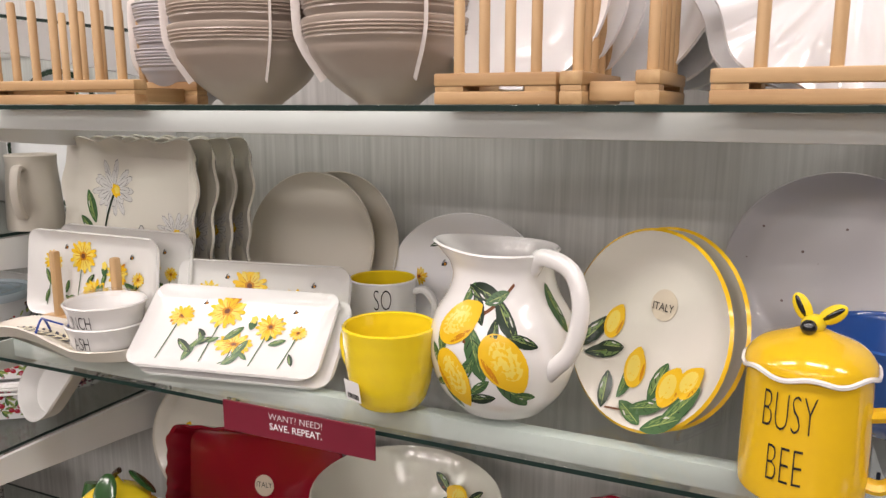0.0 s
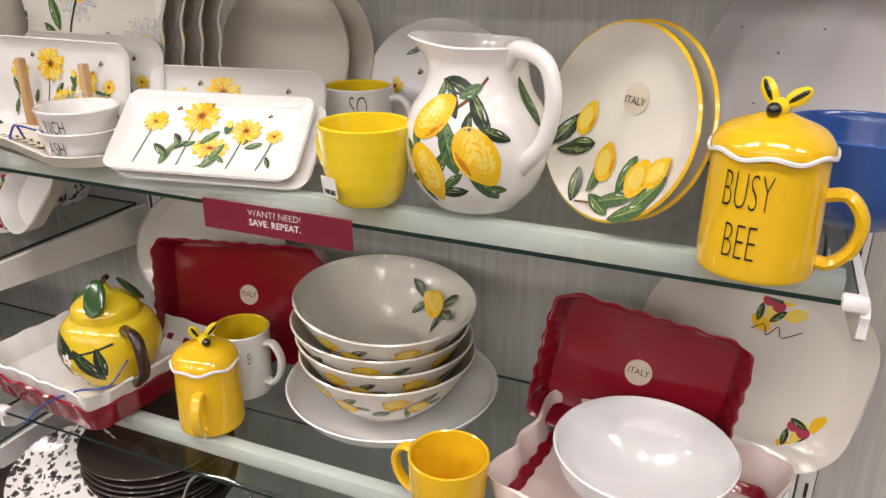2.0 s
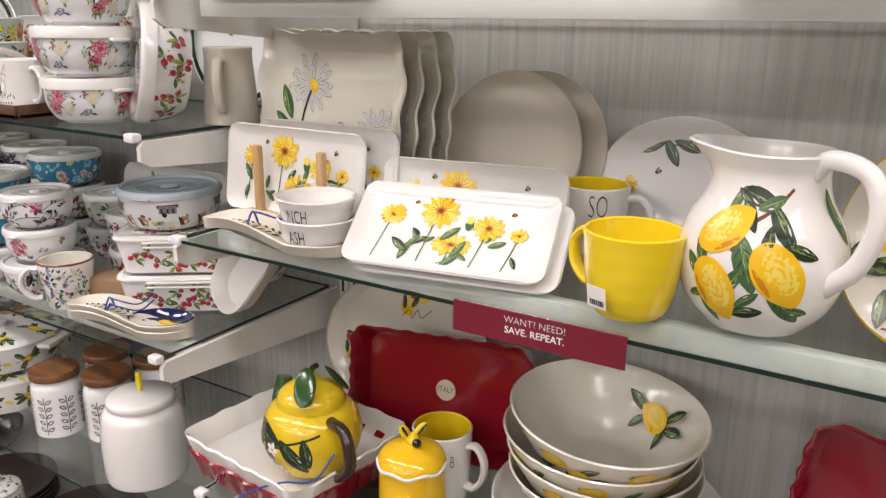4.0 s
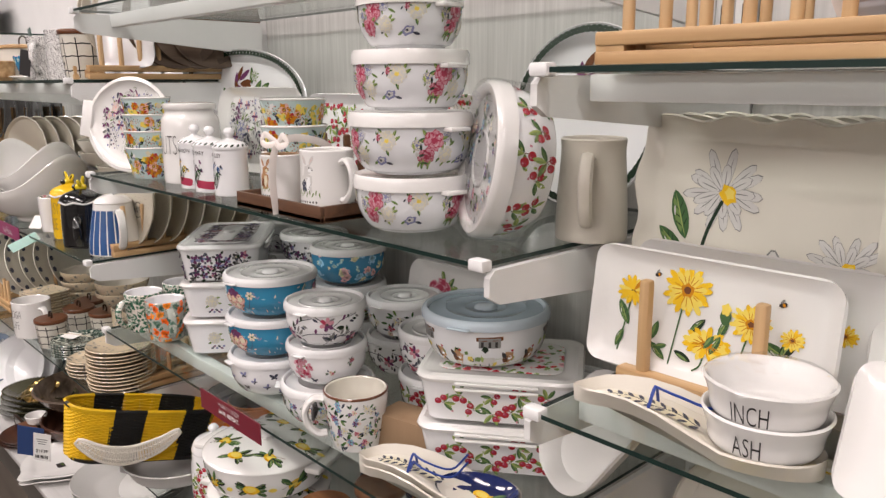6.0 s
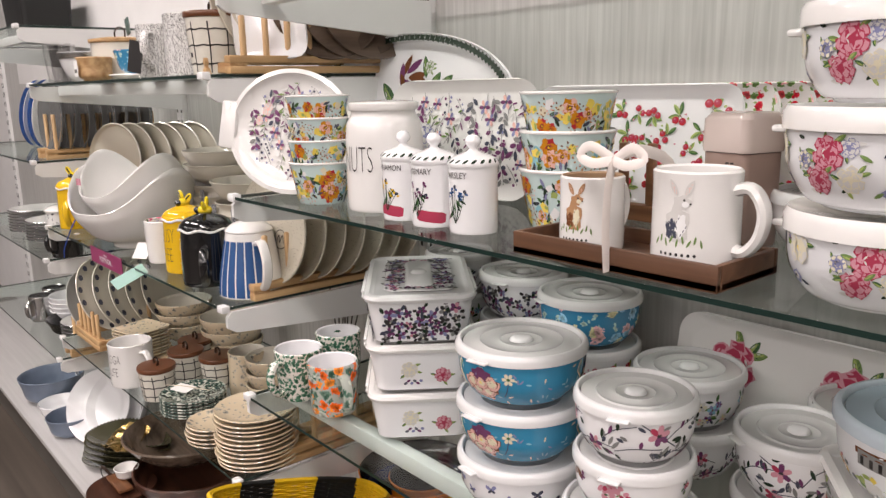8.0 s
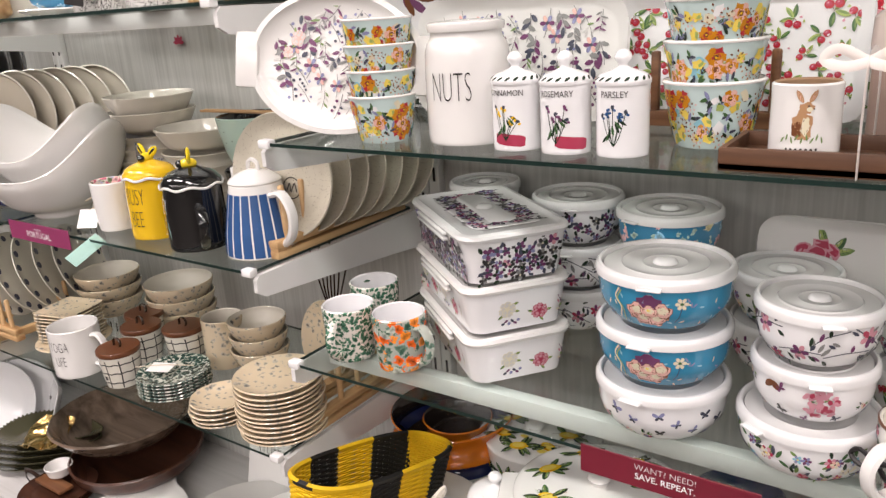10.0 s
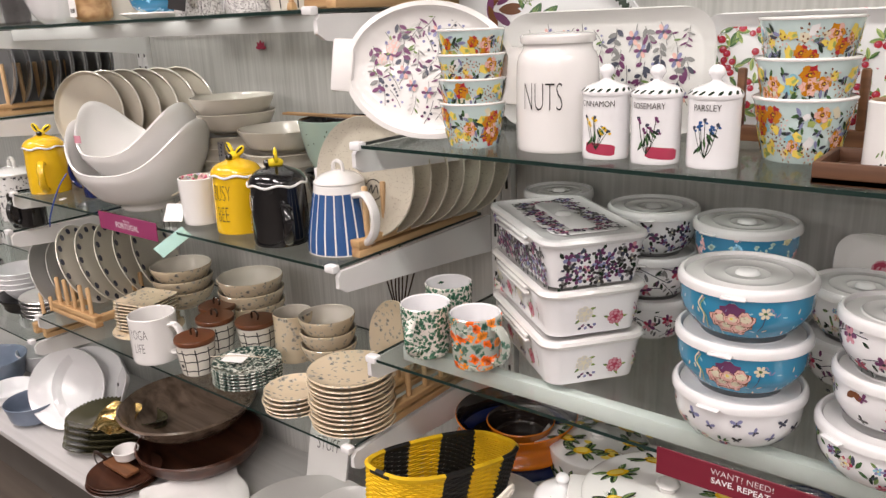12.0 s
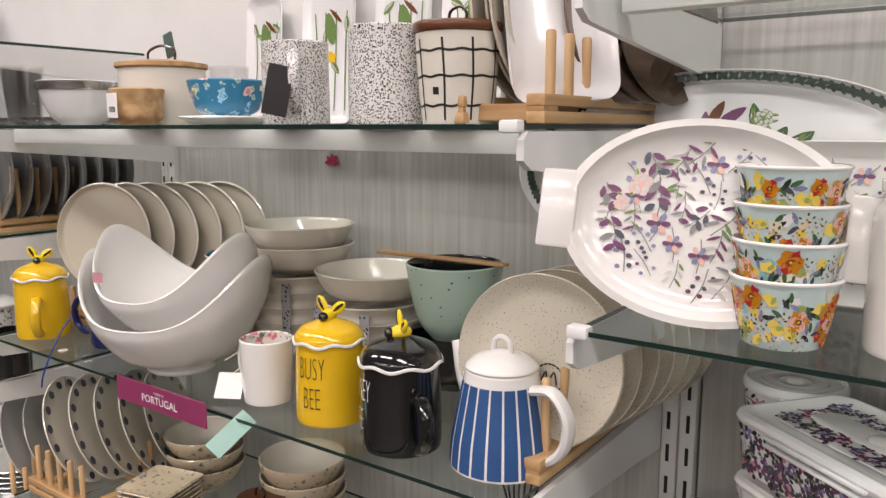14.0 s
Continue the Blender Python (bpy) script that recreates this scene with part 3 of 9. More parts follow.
# ---- printed decoration laid on a surface ----
class Decor:
    """Collects flat printed shapes; surf(u, v, lift) gives the place on the ware in its own space."""

    def __init__(self, surf):
        self.surf, self.bm, self.top = surf, bmesh.new(), 0

    def shape(self, ink, u, v, a, b, rot=0.0, kind="ellipse", n=14, rings=3):
        self.top += 1
        lift = 0.0003 + 0.000004 * (self.top % 220)
        c, s = math.cos(radians(rot)), math.sin(radians(rot))
        grid = []
        for k in range(n):
            th = 2 * math.pi * k / n
            x, y = math.cos(th), math.sin(th)
            if kind == "leaf":
                y *= abs(math.sin(th)) ** 0.6
            elif kind == "lemon":
                x *= 1 + 0.22 * max(0, x) ** 10
            elif kind == "petal":
                y *= 0.55 + 0.45 * (x + 1) / 2 * 1.2
            elif kind == "rag":
                w = 1 + 0.18 * math.sin(5 * th + u * 900)
                x, y = x * w, y * w
            elif kind == "box":
                q = max(abs(x), abs(y))
                x, y = x / q, y / q
            grid.append((a * x, b * y))
        mid = self.bm.verts.new(self.surf(u, v, lift))
        prev = None
        for r in range(1, rings + 1):
            f = r / rings
            ring = [self.bm.verts.new(self.surf(u + f * (x * c - y * s), v + f * (x * s + y * c), lift)) for x, y in grid]
            for k in range(n):
                j = (k + 1) % n
                fc = self.bm.faces.new((mid, ring[k], ring[j])) if prev is None else self.bm.faces.new((prev[k], ring[k], ring[j], prev[j]))
                fc.material_index = ink
            prev = ring

    def stroke(self, ink, pts, w):
        """A painted line of varying course."""
        self.top += 1
        lift = 0.0003 + 0.000004 * (self.top % 220)
        P = spline([(p[0], p[1], 0) for p in pts], max(4, 4 * len(pts)))
        L, R = [], []
        for i, p in enumerate(P):
            t = (P[min(i + 1, len(P) - 1)] - P[max(i - 1, 0)]).normalized()
            nx, ny = -t.y * w / 2, t.x * w / 2
            L.append(self.bm.verts.new(self.surf(p.x + nx, p.y + ny, lift)))
            R.append(self.bm.verts.new(self.surf(p.x - nx, p.y - ny, lift)))
        for i in range(len(P) - 1):
            self.bm.faces.new((L[i], R[i], R[i + 1], L[i + 1])).material_index = ink

    def leaf(self, u, v, s, rot, ink=GRN, vein=GRN2):
        self.shape(ink, u, v, s, s * 0.36, rot, "leaf")
        c, n = math.cos(radians(rot)), math.sin(radians(rot))
        self.shape(vein, u - 0.12 * s * n, v + 0.12 * s * c, s * 0.72, s * 0.15, rot, "leaf", 10, 2)
        if s > 0.011:
            for k in (-1, 0, 1):
                for w in (-1, 1):
                    self.shape(OLV, u + 0.35 * k * s * c - w * 0.14 * s * n, v + 0.35 * k * s * n + w * 0.14 * s * c, s * 0.2, s * 0.022, rot + 40 * w, "leaf", 7, 1)
            self.shape(LGN, u, v, s * 0.9, s * 0.025, rot, "leaf", 8, 2)
            self.shape(LGRY, u - 0.2 * s * n + 0.2 * s * c, v + 0.2 * s * c + 0.2 * s * n, s * 0.22, s * 0.04, rot - 12, "leaf", 7, 1)

    def lemon(self, u, v, s, rot):
        c, n = math.cos(radians(rot)), math.sin(radians(rot))
        self.shape(YEL, u, v, s, s * 0.68, rot, "lemon", 20, 4)
        self.shape(ORA, u + 0.5 * s * n, v - 0.5 * s * c, s * 0.5, s * 0.09, rot, "leaf", 12, 2)
        for dv, a, b, ink in ((0.10, 0.72, 0.42, YEL2),):
            self.shape(ink, u - dv * s * n, v + dv * s * c, s * a, s * b, rot, "ellipse", 16, 3)
        q = random.Random(int(1e5 * (u + 2 * v)))
        for k in range(8):
            x, y = s * q.uniform(-0.7, 0.7), s * q.uniform(-0.42, 0.3)
            self.shape(YEL, u + x * c - y * n, v + x * n + y * c, s * 0.05, s * 0.03, rot, "ellipse", 6, 1)

    def sunflower(self, u, v, s, rnd, squash=1.0):
        for ring, (q, ink) in enumerate(((1.0, YEL), (0.8, YEL2))):
            for k in range(13):
                a = 360 * k / 13 + 14 * ring + rnd.uniform(-7, 7)
                r = s * q * rnd.uniform(0.52, 0.6)
                self.shape(ink if rnd.random() > 0.25 else (YEL if ring else ORA if rnd.random() < 0.15 else YEL2), u + r * math.cos(radians(a)), v + squash * r * math.sin(radians(a)), s * q * 0.46, s * 0.15, math.degrees(math.atan2(squash * math.sin(radians(a)), math.cos(radians(a)))), "petal", 9, 2)
        for k in range(16):
            a = radians(22.5 * k + rnd.uniform(-8, 8))
            self.shape(ORA, u + 0.42 * s * math.cos(a), v + 0.42 * s * squash * math.sin(a), s * rnd.uniform(0.16, 0.28), s * 0.022, math.degrees(math.atan2(squash * math.sin(a), math.cos(a))), "leaf", 7, 1)
        self.shape(ORA, u, v, s * 0.27, s * 0.27 * squash, 0, "rag", 12, 2)
        self.shape(BRN, u, v, s * 0.15, s * 0.15 * squash, 0, "rag", 10, 2)

    def bee(self, u, v, s):
        self.shape(BLK, u, v, s, s * 0.6, 20)
        self.shape(ORA, u + s * 0.2, v, s * 0.3, s * 0.5, 20, n=8, rings=1)
        self.shape(GRY, u - s * 0.2, v + s * 0.8, s * 0.7, s * 0.3, 50, n=8, rings=1)

    def daisy(self, u, v, s, rnd):
        for ring, (n, q) in enumerate(((13, 1.0), (9, 0.68))):
            for k in range(n):
                a = 360 * k / n + rnd.uniform(-10, 10)
                ln = s * q * rnd.uniform(0.42, 0.54)
                r = s * 0.08 + ln
                x, y = u + r * math.cos(radians(a)), v + r * math.sin(radians(a)) * 0.85
                self.shape(GRY, x, y, ln, s * 0.141, a, "petal", 10, 2)
                self.shape(LGRY, x, y, ln * 0.95, s * 0.13, a + rnd.uniform(-2, 2), "petal", 10, 2)
                self.shape(GRY, x - 0.1 * ln * math.cos(radians(a)), y - 0.1 * ln * math.sin(radians(a)), ln * 0.7, s * 0.014, a + rnd.uniform(-5, 5), "leaf", 7, 1)
        self.shape(YEL, u + s * 0.12, v - s * 0.05, s * 0.2, s * 0.24, 30, "rag", 12, 2)
        self.shape(YEL2, u + s * 0.16, v - s * 0.02, s * 0.11, s * 0.14, 30, "rag", 10, 2)

    def rose(self, u, v, s, rnd, inks=(RED, PNK), leaves=3):
        for k in range(leaves):
            a = rnd.uniform(0, 360)
            self.leaf(u + s * 1.05 * math.cos(radians(a)), v + s * 1.05 * math.sin(radians(a)), s * 0.42, a + rnd.uniform(-30, 30), GRN if k % 2 else GRN2, LGN)
        for ring, n in ((0.66, 7), (0.36, 5)):
            for k in range(n):
                a = 2 * math.pi * (k + ring) / n + rnd.uniform(-0.2, 0.2)
                x, y = u + ring * s * math.cos(a), v + ring * s * math.sin(a)
                self.shape(inks[0], x, y, s * 0.38, s * 0.33, math.degrees(a) + 90, "rag", 10, 1)
                self.shape(inks[1], x + 0.07 * s * math.cos(a), y + 0.07 * s * math.sin(a), s * 0.28, s * 0.2, math.degrees(a) + 90, "rag", 9, 1)
        self.shape(inks[0], u, v, s * 0.25, s * 0.2, 20, "rag", 9, 1)
        for k in range(5):
            a, r = rnd.uniform(0, 6.28), s * rnd.uniform(0.2, 0.8)
            self.shape(LGRY if k % 2 else inks[0], u + r * math.cos(a), v + r * math.sin(a), s * 0.14, s * 0.05, math.degrees(a) + 90, "leaf", 7, 1)

    def cherries(self, u, v, s, rnd):
        """Leaves, stems and two or three cherries or a small blossom."""
        a = rnd.uniform(0, 360)
        for k in range(3):
            e = a + 60 + 62 * k + rnd.uniform(-15, 15)
            self.leaf(u + 1.3 * s * math.cos(radians(e)), v + 1.3 * s * math.sin(radians(e)), s * 1.2, e, (GRN, LGN, GRN2)[k], (GRN2, GRN2, LGN)[k])
        for k in range(rnd.choice((2, 2, 3))):
            e = a + 200 + 70 * k + rnd.uniform(-12, 12)
            x, y = u + s * 1.25 * math.cos(radians(e)), v + s * 1.25 * math.sin(radians(e))
            self.stroke(BRN, [(u, v), ((u + x) / 2 + 0.15 * s, (v + y) / 2), (x, y)], s * 0.1)
            self.shape(CHR, x, y, s * 0.72, s * 0.68, 0, "ellipse", 14, 2)
            self.shape(RED, x - 0.1 * s, y + 0.12 * s, s * 0.45, s * 0.38, 0, "ellipse", 10, 1)
            self.shape(PNK, x - 0.2 * s, y + 0.25 * s, s * 0.17, s * 0.11, 30, "ellipse", 8, 1)
        for k in range(3):
            self.shape((PNK, LGN, WHT)[k], u + rnd.uniform(-2, 2) * s, v + rnd.uniform(-2, 2) * s, s * 0.28, s * 0.2, rnd.uniform(0, 180), "rag", 8, 1)

    def meadow(self, u, v, s, rnd):
        """One fine stem with small plum and grey leaves, buds and dots."""
        a = rnd.uniform(40, 140)
        c, n = math.cos(radians(a)), math.sin(radians(a))
        kind = rnd.randrange(4)
        self.stroke(GRY, [(u - s * c, v - s * n), (u + 0.12 * s, v), (u + s * c, v + s * n)], s * 0.06)
        for k in range(3):
            for w in (-1, 1):
                f, g = -0.6 + 0.55 * k + rnd.uniform(-0.2, 0.2), rnd.uniform(0.2, 0.42)
                x, y = u + f * s * c - w * g * s * n, v + f * s * n + w * g * s * c
                if kind == 0:
                    self.shape((PUR, SLT, GRY)[rnd.randrange(3)], x, y, s * rnd.uniform(0.3, 0.5), s * 0.19, a - 50 * w + rnd.uniform(-25, 25), "leaf", 9, 1)
                elif kind == 1:
                    self.shape((PUR, LIL, SLT)[rnd.randrange(3)], x, y, s * 0.13, s * 0.12, 0, "ellipse", 7, 1)
                elif kind == 2:
                    self.shape((GRY, GRN2, LGRY, PUR)[rnd.randrange(4)], x, y, s * rnd.uniform(0.25, 0.45), s * 0.1, a - 55 * w + rnd.uniform(-25, 25), "leaf", 8, 1)
        if kind == 3:
            for k in range(6):
                self.shape((PUR, LIL, PCH)[k % 3], u + 0.3 * s * math.cos(k * 1.05), v + 0.3 * s * math.sin(k * 1.05), s * 0.28, s * 0.17, 60 * k, "petal", 8, 1)
            self.shape(SLT, u, v, s * 0.13, s * 0.13, 0, "rag", 7, 1)

    def vine(self, u, v, s, rnd):
        """A curved dark stem with slate leaves and a mauve flower."""
        a = rnd.uniform(-50, 50)
        c, n = math.cos(radians(a)), math.sin(radians(a))
        self.stroke(SLT, [(u - 1.5 * s * c, v - 1.2 * s * n), (u - 0.3 * s, v + 0.2 * s), (u + 1.4 * s * c, v + 1.2 * s * n)], s * 0.07)
        for k in range(7):
            f, w = rnd.uniform(-1.5, 1.5), rnd.choice((-1, 1))
            self.shape((SLT, GRY, OLV, PUR)[k % 4], u + f * s * c - w * 0.45 * s * n, v + f * s * n + w * 0.45 * s * c, s * rnd.uniform(0.24, 0.4), s * 0.13, a + 55 * w + rnd.uniform(-20, 20), "leaf", 9, 1)
        if rnd.random() < 0.62:
            for k in range(6):
                e = 60 * k + a
                self.shape((PUR, RED, PNK)[(k + rnd.randrange(2)) % 3], u + 0.3 * s * math.cos(radians(e)), v + 0.3 * s * math.sin(radians(e)), s * 0.34, s * 0.2, e, "petal", 8, 1)
            self.shape(BLK, u, v, s * 0.13, s * 0.12, 0, "rag", 7, 1)

    def posy(self, u, v, s, rnd):
        """Two or three small mixed blossoms with leaves round them."""
        for k in range(5):
            e = rnd.uniform(0, 360)
            self.shape((GRN, OLV, GRN2, SLT)[k % 4], u + 0.95 * s * math.cos(radians(e)), v + 0.8 * s * math.sin(radians(e)), s * 0.42, s * 0.16, e + rnd.uniform(-30, 30), "leaf", 9, 1)
        for k in range(rnd.choice((2, 3))):
            x, y, q = u + rnd.uniform(-0.6, 0.6) * s, v + rnd.uniform(-0.5, 0.5) * s, s * rnd.uniform(0.32, 0.55)
            inks = ((RED, PNK), (LIL, SKY), (PCH, CRM), (PUR, LIL), (CRM, LGRY))[rnd.randrange(5)]
            for j in range(6):
                self.shape(inks[j % 2], x + 0.5 * q * math.cos(j * 1.047), y + 0.5 * q * math.sin(j * 1.047), q * 0.55, q * 0.38, 60 * j, "petal", 8, 1)
            self.shape((YEL2, BRN, BLK)[k], x, y, q * 0.2, q * 0.2, 0, "rag", 7, 1)

    def butterfly(self, u, v, s, rnd):
        """A small butterfly, or a faint sprig between two of them."""
        a, ink = rnd.uniform(-40, 40), (SLT, BLK, LIL, PUR, LIL)[rnd.randrange(5)]
        if rnd.random() < 0.45:
            return self.posy(u, v, s * 0.8, rnd)
        for w in (-1, 1):
            e = 90 - w * 52 + a
            self.shape(ink, u + 0.36 * s * math.cos(radians(e)), v + 0.36 * s * math.sin(radians(e)), s * 0.42, s * 0.24, e, "petal", 9, 1)
            e = 90 - w * 125 + a
            self.shape(ink if ink != LIL else SLT, u + 0.25 * s * math.cos(radians(e)), v + 0.25 * s * math.sin(radians(e)), s * 0.28, s * 0.17, e, "petal", 8, 1)
        self.shape(BLK, u, v, s * 0.3, s * 0.05, 90 + a, "leaf", 7, 1)

    def violet(self, u, v, s, rnd):
        """A dark pansy with black berries and leaves."""
        a = rnd.uniform(0, 360)
        for k in range(3):
            e = a + 120 * k + rnd.uniform(-30, 30)
            self.shape((OLV, BLK, SLT)[k], u + s * math.cos(radians(e)), v + s * math.sin(radians(e)), s * rnd.uniform(0.3, 0.45), s * 0.24, e + rnd.uniform(-60, 60), ("leaf", "rag", "rag")[k], 9, 1)
        pair = ((PUR, LIL), (PUR, SLT), (LIL, PUR), (BLK, GRY), (PUR, PNK))[rnd.randrange(5)]
        for k in range(5):
            e = a + 72 * k
            self.shape(pair[k % 2], u + 0.36 * s * math.cos(radians(e)), v + 0.36 * s * math.sin(radians(e)), s * 0.38, s * 0.3, e, "petal", 9, 1)
        self.shape(CRM if rnd.random() < 0.4 else BLK, u, v, s * 0.14, s * 0.13, 0, "rag", 7, 1)

    def poppy(self, u, v, s, rnd):
        """Patchwork of poppies, dotted sprays, leaves and pale patches."""
        kind = (0, 1, 2, 2, 3, 3, 4, 4)[rnd.randrange(8)]
        if kind < 2:
            for k in range(6):
                self.shape((ORA, CHR, ORA)[k % 3] if kind else (ORA, PCH)[k % 2], u + 0.42 * s * math.cos(k * 1.047), v + 0.42 * s * math.sin(k * 1.047), s * 0.5, s * 0.42, 60 * k, "rag", 10, 1)
            self.shape(BRN, u, v, s * 0.28, s * 0.25, 0, "rag", 9, 1)
            self.shape(YEL, u, v, s * 0.12, s * 0.1, 0, "rag", 7, 1)
        elif kind == 2:
            for k in range(11):
                e, q = k * 2.4, 0.28 * math.sqrt(k) * s
                self.shape((BRN, TAN, PCH)[k % 3], u + q * math.cos(e), v + q * math.sin(e), s * 0.15, s * 0.1, math.degrees(e), "leaf", 7, 1)
        elif kind == 3:
            self.shape(YEL2, u, v, s * 0.75, s * 0.5, rnd.uniform(0, 180), "rag", 10, 1)
            self.shape(LGN, u + 0.3 * s, v, s * 0.4, s * 0.2, rnd.uniform(0, 180), "rag", 9, 1)
        else:
            for k in range(4):
                self.shape((SLT, OLV, LIL, GRN)[k], u + rnd.uniform(-0.7, 0.7) * s, v + rnd.uniform(-0.6, 0.6) * s, s * 0.5, s * 0.19, rnd.uniform(0, 180), "leaf", 9, 1)

    def strew(self, motif, inside, u0, u1, v0, v1, gap, size, seed, tries=400):
        """Motifs strewn at random, a gap apart, where inside(u, v) holds."""
        rnd, got = random.Random(seed), []
        for k in range(tries):
            u, v = rnd.uniform(u0, u1), rnd.uniform(v0, v1)
            if inside(u, v) and all(math.hypot(u - p, v - q) > gap for p, q in got):
                got.append((u, v))
                motif(u, v, size * rnd.uniform(0.8, 1.15), rnd)

    def done(self, parent, name="printed_decor", label=""):
        return tagged(part(name, self.bm, PRINTS, parent, label), kind="stuff")


def flat_surf(x=0.0, y=0.0, z=0.0, bowl=None):
    """Upper face of a flat thing, +u right, +v away, lifting along z; bowl(r) gives the height by radius."""
    return lambda u, v, lift: (x + u, y + v, z + (bowl(math.hypot(u, v)) if bowl else 0.0) + lift)


def round_surf(profile, angle=-90.0):
    """Outer face of a turned thing; u runs round it from angle, v is the height."""
    pts = sorted(((z, r) for r, z in profile))

    def surf(u, v, lift):
        r = pts[0][1]
        for (z0, r0), (z1, r1) in zip(pts, pts[1:]):
            if z0 <= v <= z1:
                r = r0 + (r1 - r0) * (v - z0) / max(1e-6, z1 - z0)
                break
            if v > z1:
                r = r1
        a = radians(angle) + u / max(0.02, max(p[1] for p in pts))
        return ((r + lift) * math.cos(a), (r + lift) * math.sin(a), v)
    return surf


def lettering(text, size, surf, mat, parent, u=0.0, v=0.0, squeeze=1.0, thin=0.0, label="", lift=0.0012):
    """Words laid on a surface; size is the letter height, centred on u."""
    cu = bpy.data.curves.new("lettering", "FONT")
    cu.body, cu.align_x, cu.size, cu.offset, cu.resolution_u = text, "CENTER", size / 0.69, -thin * size, 3
    tmp = bpy.data.objects.new("lettering", cu)
    me = bpy.data.meshes.new_from_object(tmp)
    bpy.data.objects.remove(tmp)
    bpy.data.curves.remove(cu)
    bm = bmesh.new()
    bm.from_mesh(me)
    bpy.data.meshes.remove(me)
    bmesh.ops.triangulate(bm, faces=bm.faces)
    for w in bm.verts:
        w.co = Vector(surf(u + w.co.x * squeeze, v + w.co.y, lift))
    return part("lettering", bm, mat, parent, label)


# ---- kinds of ware ----
def smooth_profile(ctrl, n=18):
    return [(max(0.0, p.x), p.y) for p in spline([(r, z, 0) for r, z in ctrl], n)]


def vessel_bm(outer, wall=0.004, seg=48, inside=1):
    """A hollow turned body from its outer profile (foot to lip); the inner faces take the second material."""
    bm = bmesh.new()
    lip_r, lip_z = outer[-1]
    inner = [(max(0.001, r - wall), z) for r, z in outer if z > outer[0][1] + wall * 1.2]
    prof = [(0, outer[0][1] + 0.0015), (outer[0][0] * 0.8, outer[0][1] + 0.0015)] + list(outer) + [(lip_r - wall * 0.5, lip_z + wall * 0.45)] + inner[::-1] + [(inner[0][0] * 0.6, outer[0][1] + wall), (0, outer[0][1] + wall)]
    lathe(prof, seg, bm)
    k = len(outer) + 3
    for f in bm.faces:
        f.material_index = 0
    rows = len(prof) - 1
    fs = list(bm.faces)
    for i in range(rows):
        if i >= k - 1:
            for f in fs[i * seg:(i + 1) * seg]:
                f.material_index = inside
    return bm


def handle_bm(r, z0, z1, out, thick=0.006, angle=0.0, flat=1.5, inset=0.003):
    """An ear handle in the plane through the axis at the given angle."""
    h = z1 - z0
    pts = spline([(r - inset, 0, z1), (r + out * 0.55, 0, z1 + 0.04 * h), (r + out, 0, z1 - 0.28 * h), (r + out * 0.9, 0, z0 + 0.3 * h), (r + out * 0.4, 0, z0 + 0.02 * h), (r - inset, 0, z0 + 0.02 * h)], 22)
    rot = Matrix.Rotation(radians(angle), 3, "Z")
    return tube([rot @ p for p in pts], thick, 8, flat=flat)


def mug(x, y, z, r, h, mat, inside=None, handle=0.0, label="", base=0.92, rings=0, lines=(), ink=None, face=-90.0, letter=0.02, category="mug", group="",
        curve=None, name="mug", ear=True):
    t = thing(name, pose(x, y, z), label, category, group)
    prof = curve or smooth_profile([(r * base * 0.92, 0), (r * base, 0.004), (r * (base + 1) / 2, h * 0.4), (r * 0.99, h * 0.8), (r, h)], 24)
    if rings:
        prof = [(rr + 0.0004 * math.sin(zz / h * 2 * math.pi * rings), zz) for rr, zz in prof]
    body = part("body", vessel_bm(prof), [mat, inside or mat], t)
    if ear:
        part("handle", handle_bm(r * 0.97, h * 0.2, h * 0.82, r * 0.62, 0.0055, handle), mat, t)
    surf = round_surf(prof, face)
    for i, w in enumerate(lines):
        lettering(w, letter, surf, ink or INK, t, 0, h * 0.60 - i * letter * 1.45, 0.48, 0.028)
    return t


def bowl(x, y, z, r, h, mat, inside=None, label="", foot=0.5, category="bowl", group="", name="bowl", m=None, wall=0.004):
    t = thing(name, m or pose(x, y, z), label, category, group)
    prof = smooth_profile([(r * foot * 0.92, 0), (r * foot, 0.003), (r * (foot + 0.22), h * 0.22), (r * 0.9, h * 0.6), (r, h)], 18)
    part("body", vessel_bm(prof, wall), [mat, inside or mat], t)
    return t


def plate_bm(r, deep=0.012, thick=0.004, well=0.68, seg=56, rim_index=0, rim_w=0.0):
    prof = [(0, 0.0), (r * 0.55, 0.0), (r * well, 0.001), (r * 0.97, deep - thick * 0.3), (r, deep), (r * (1 - rim_w) - 0.0015, deep + thick * 0.55), (r * (well + 0.06), thick + 0.002), (r * well * 0.9, thick), (0, thick)]
    bm = lathe(prof, seg)
    fs = list(bm.faces)
    for i in (3, 4):
        for f in fs[i * seg:(i + 1) * seg]:
            f.material_index = rim_index
    return bm


def plate(m, r, mat, label, deep=0.014, rim=None, group="", category="plate", name="plate", sx=1.0, well=0.68):
    t = thing(name, m, label, category, group)
    bm = plate_bm(r, deep, well=well, rim_index=1 if rim else 0, rim_w=0.016 if rim else 0)
    if sx != 1.0:
        bmesh.ops.scale(bm, vec=(sx, 1, 1), verts=bm.verts)
    part("body", bm, [mat, rim or mat], t)
    return t


def leaning(x, y, z, r, lean=78.0, turn=0.0):
    """Pose of a plate of radius r stood on its edge at height z, its face to the aisle."""
    return pose(x, y, z + r * math.sin(radians(lean)), lean, 0, turn)


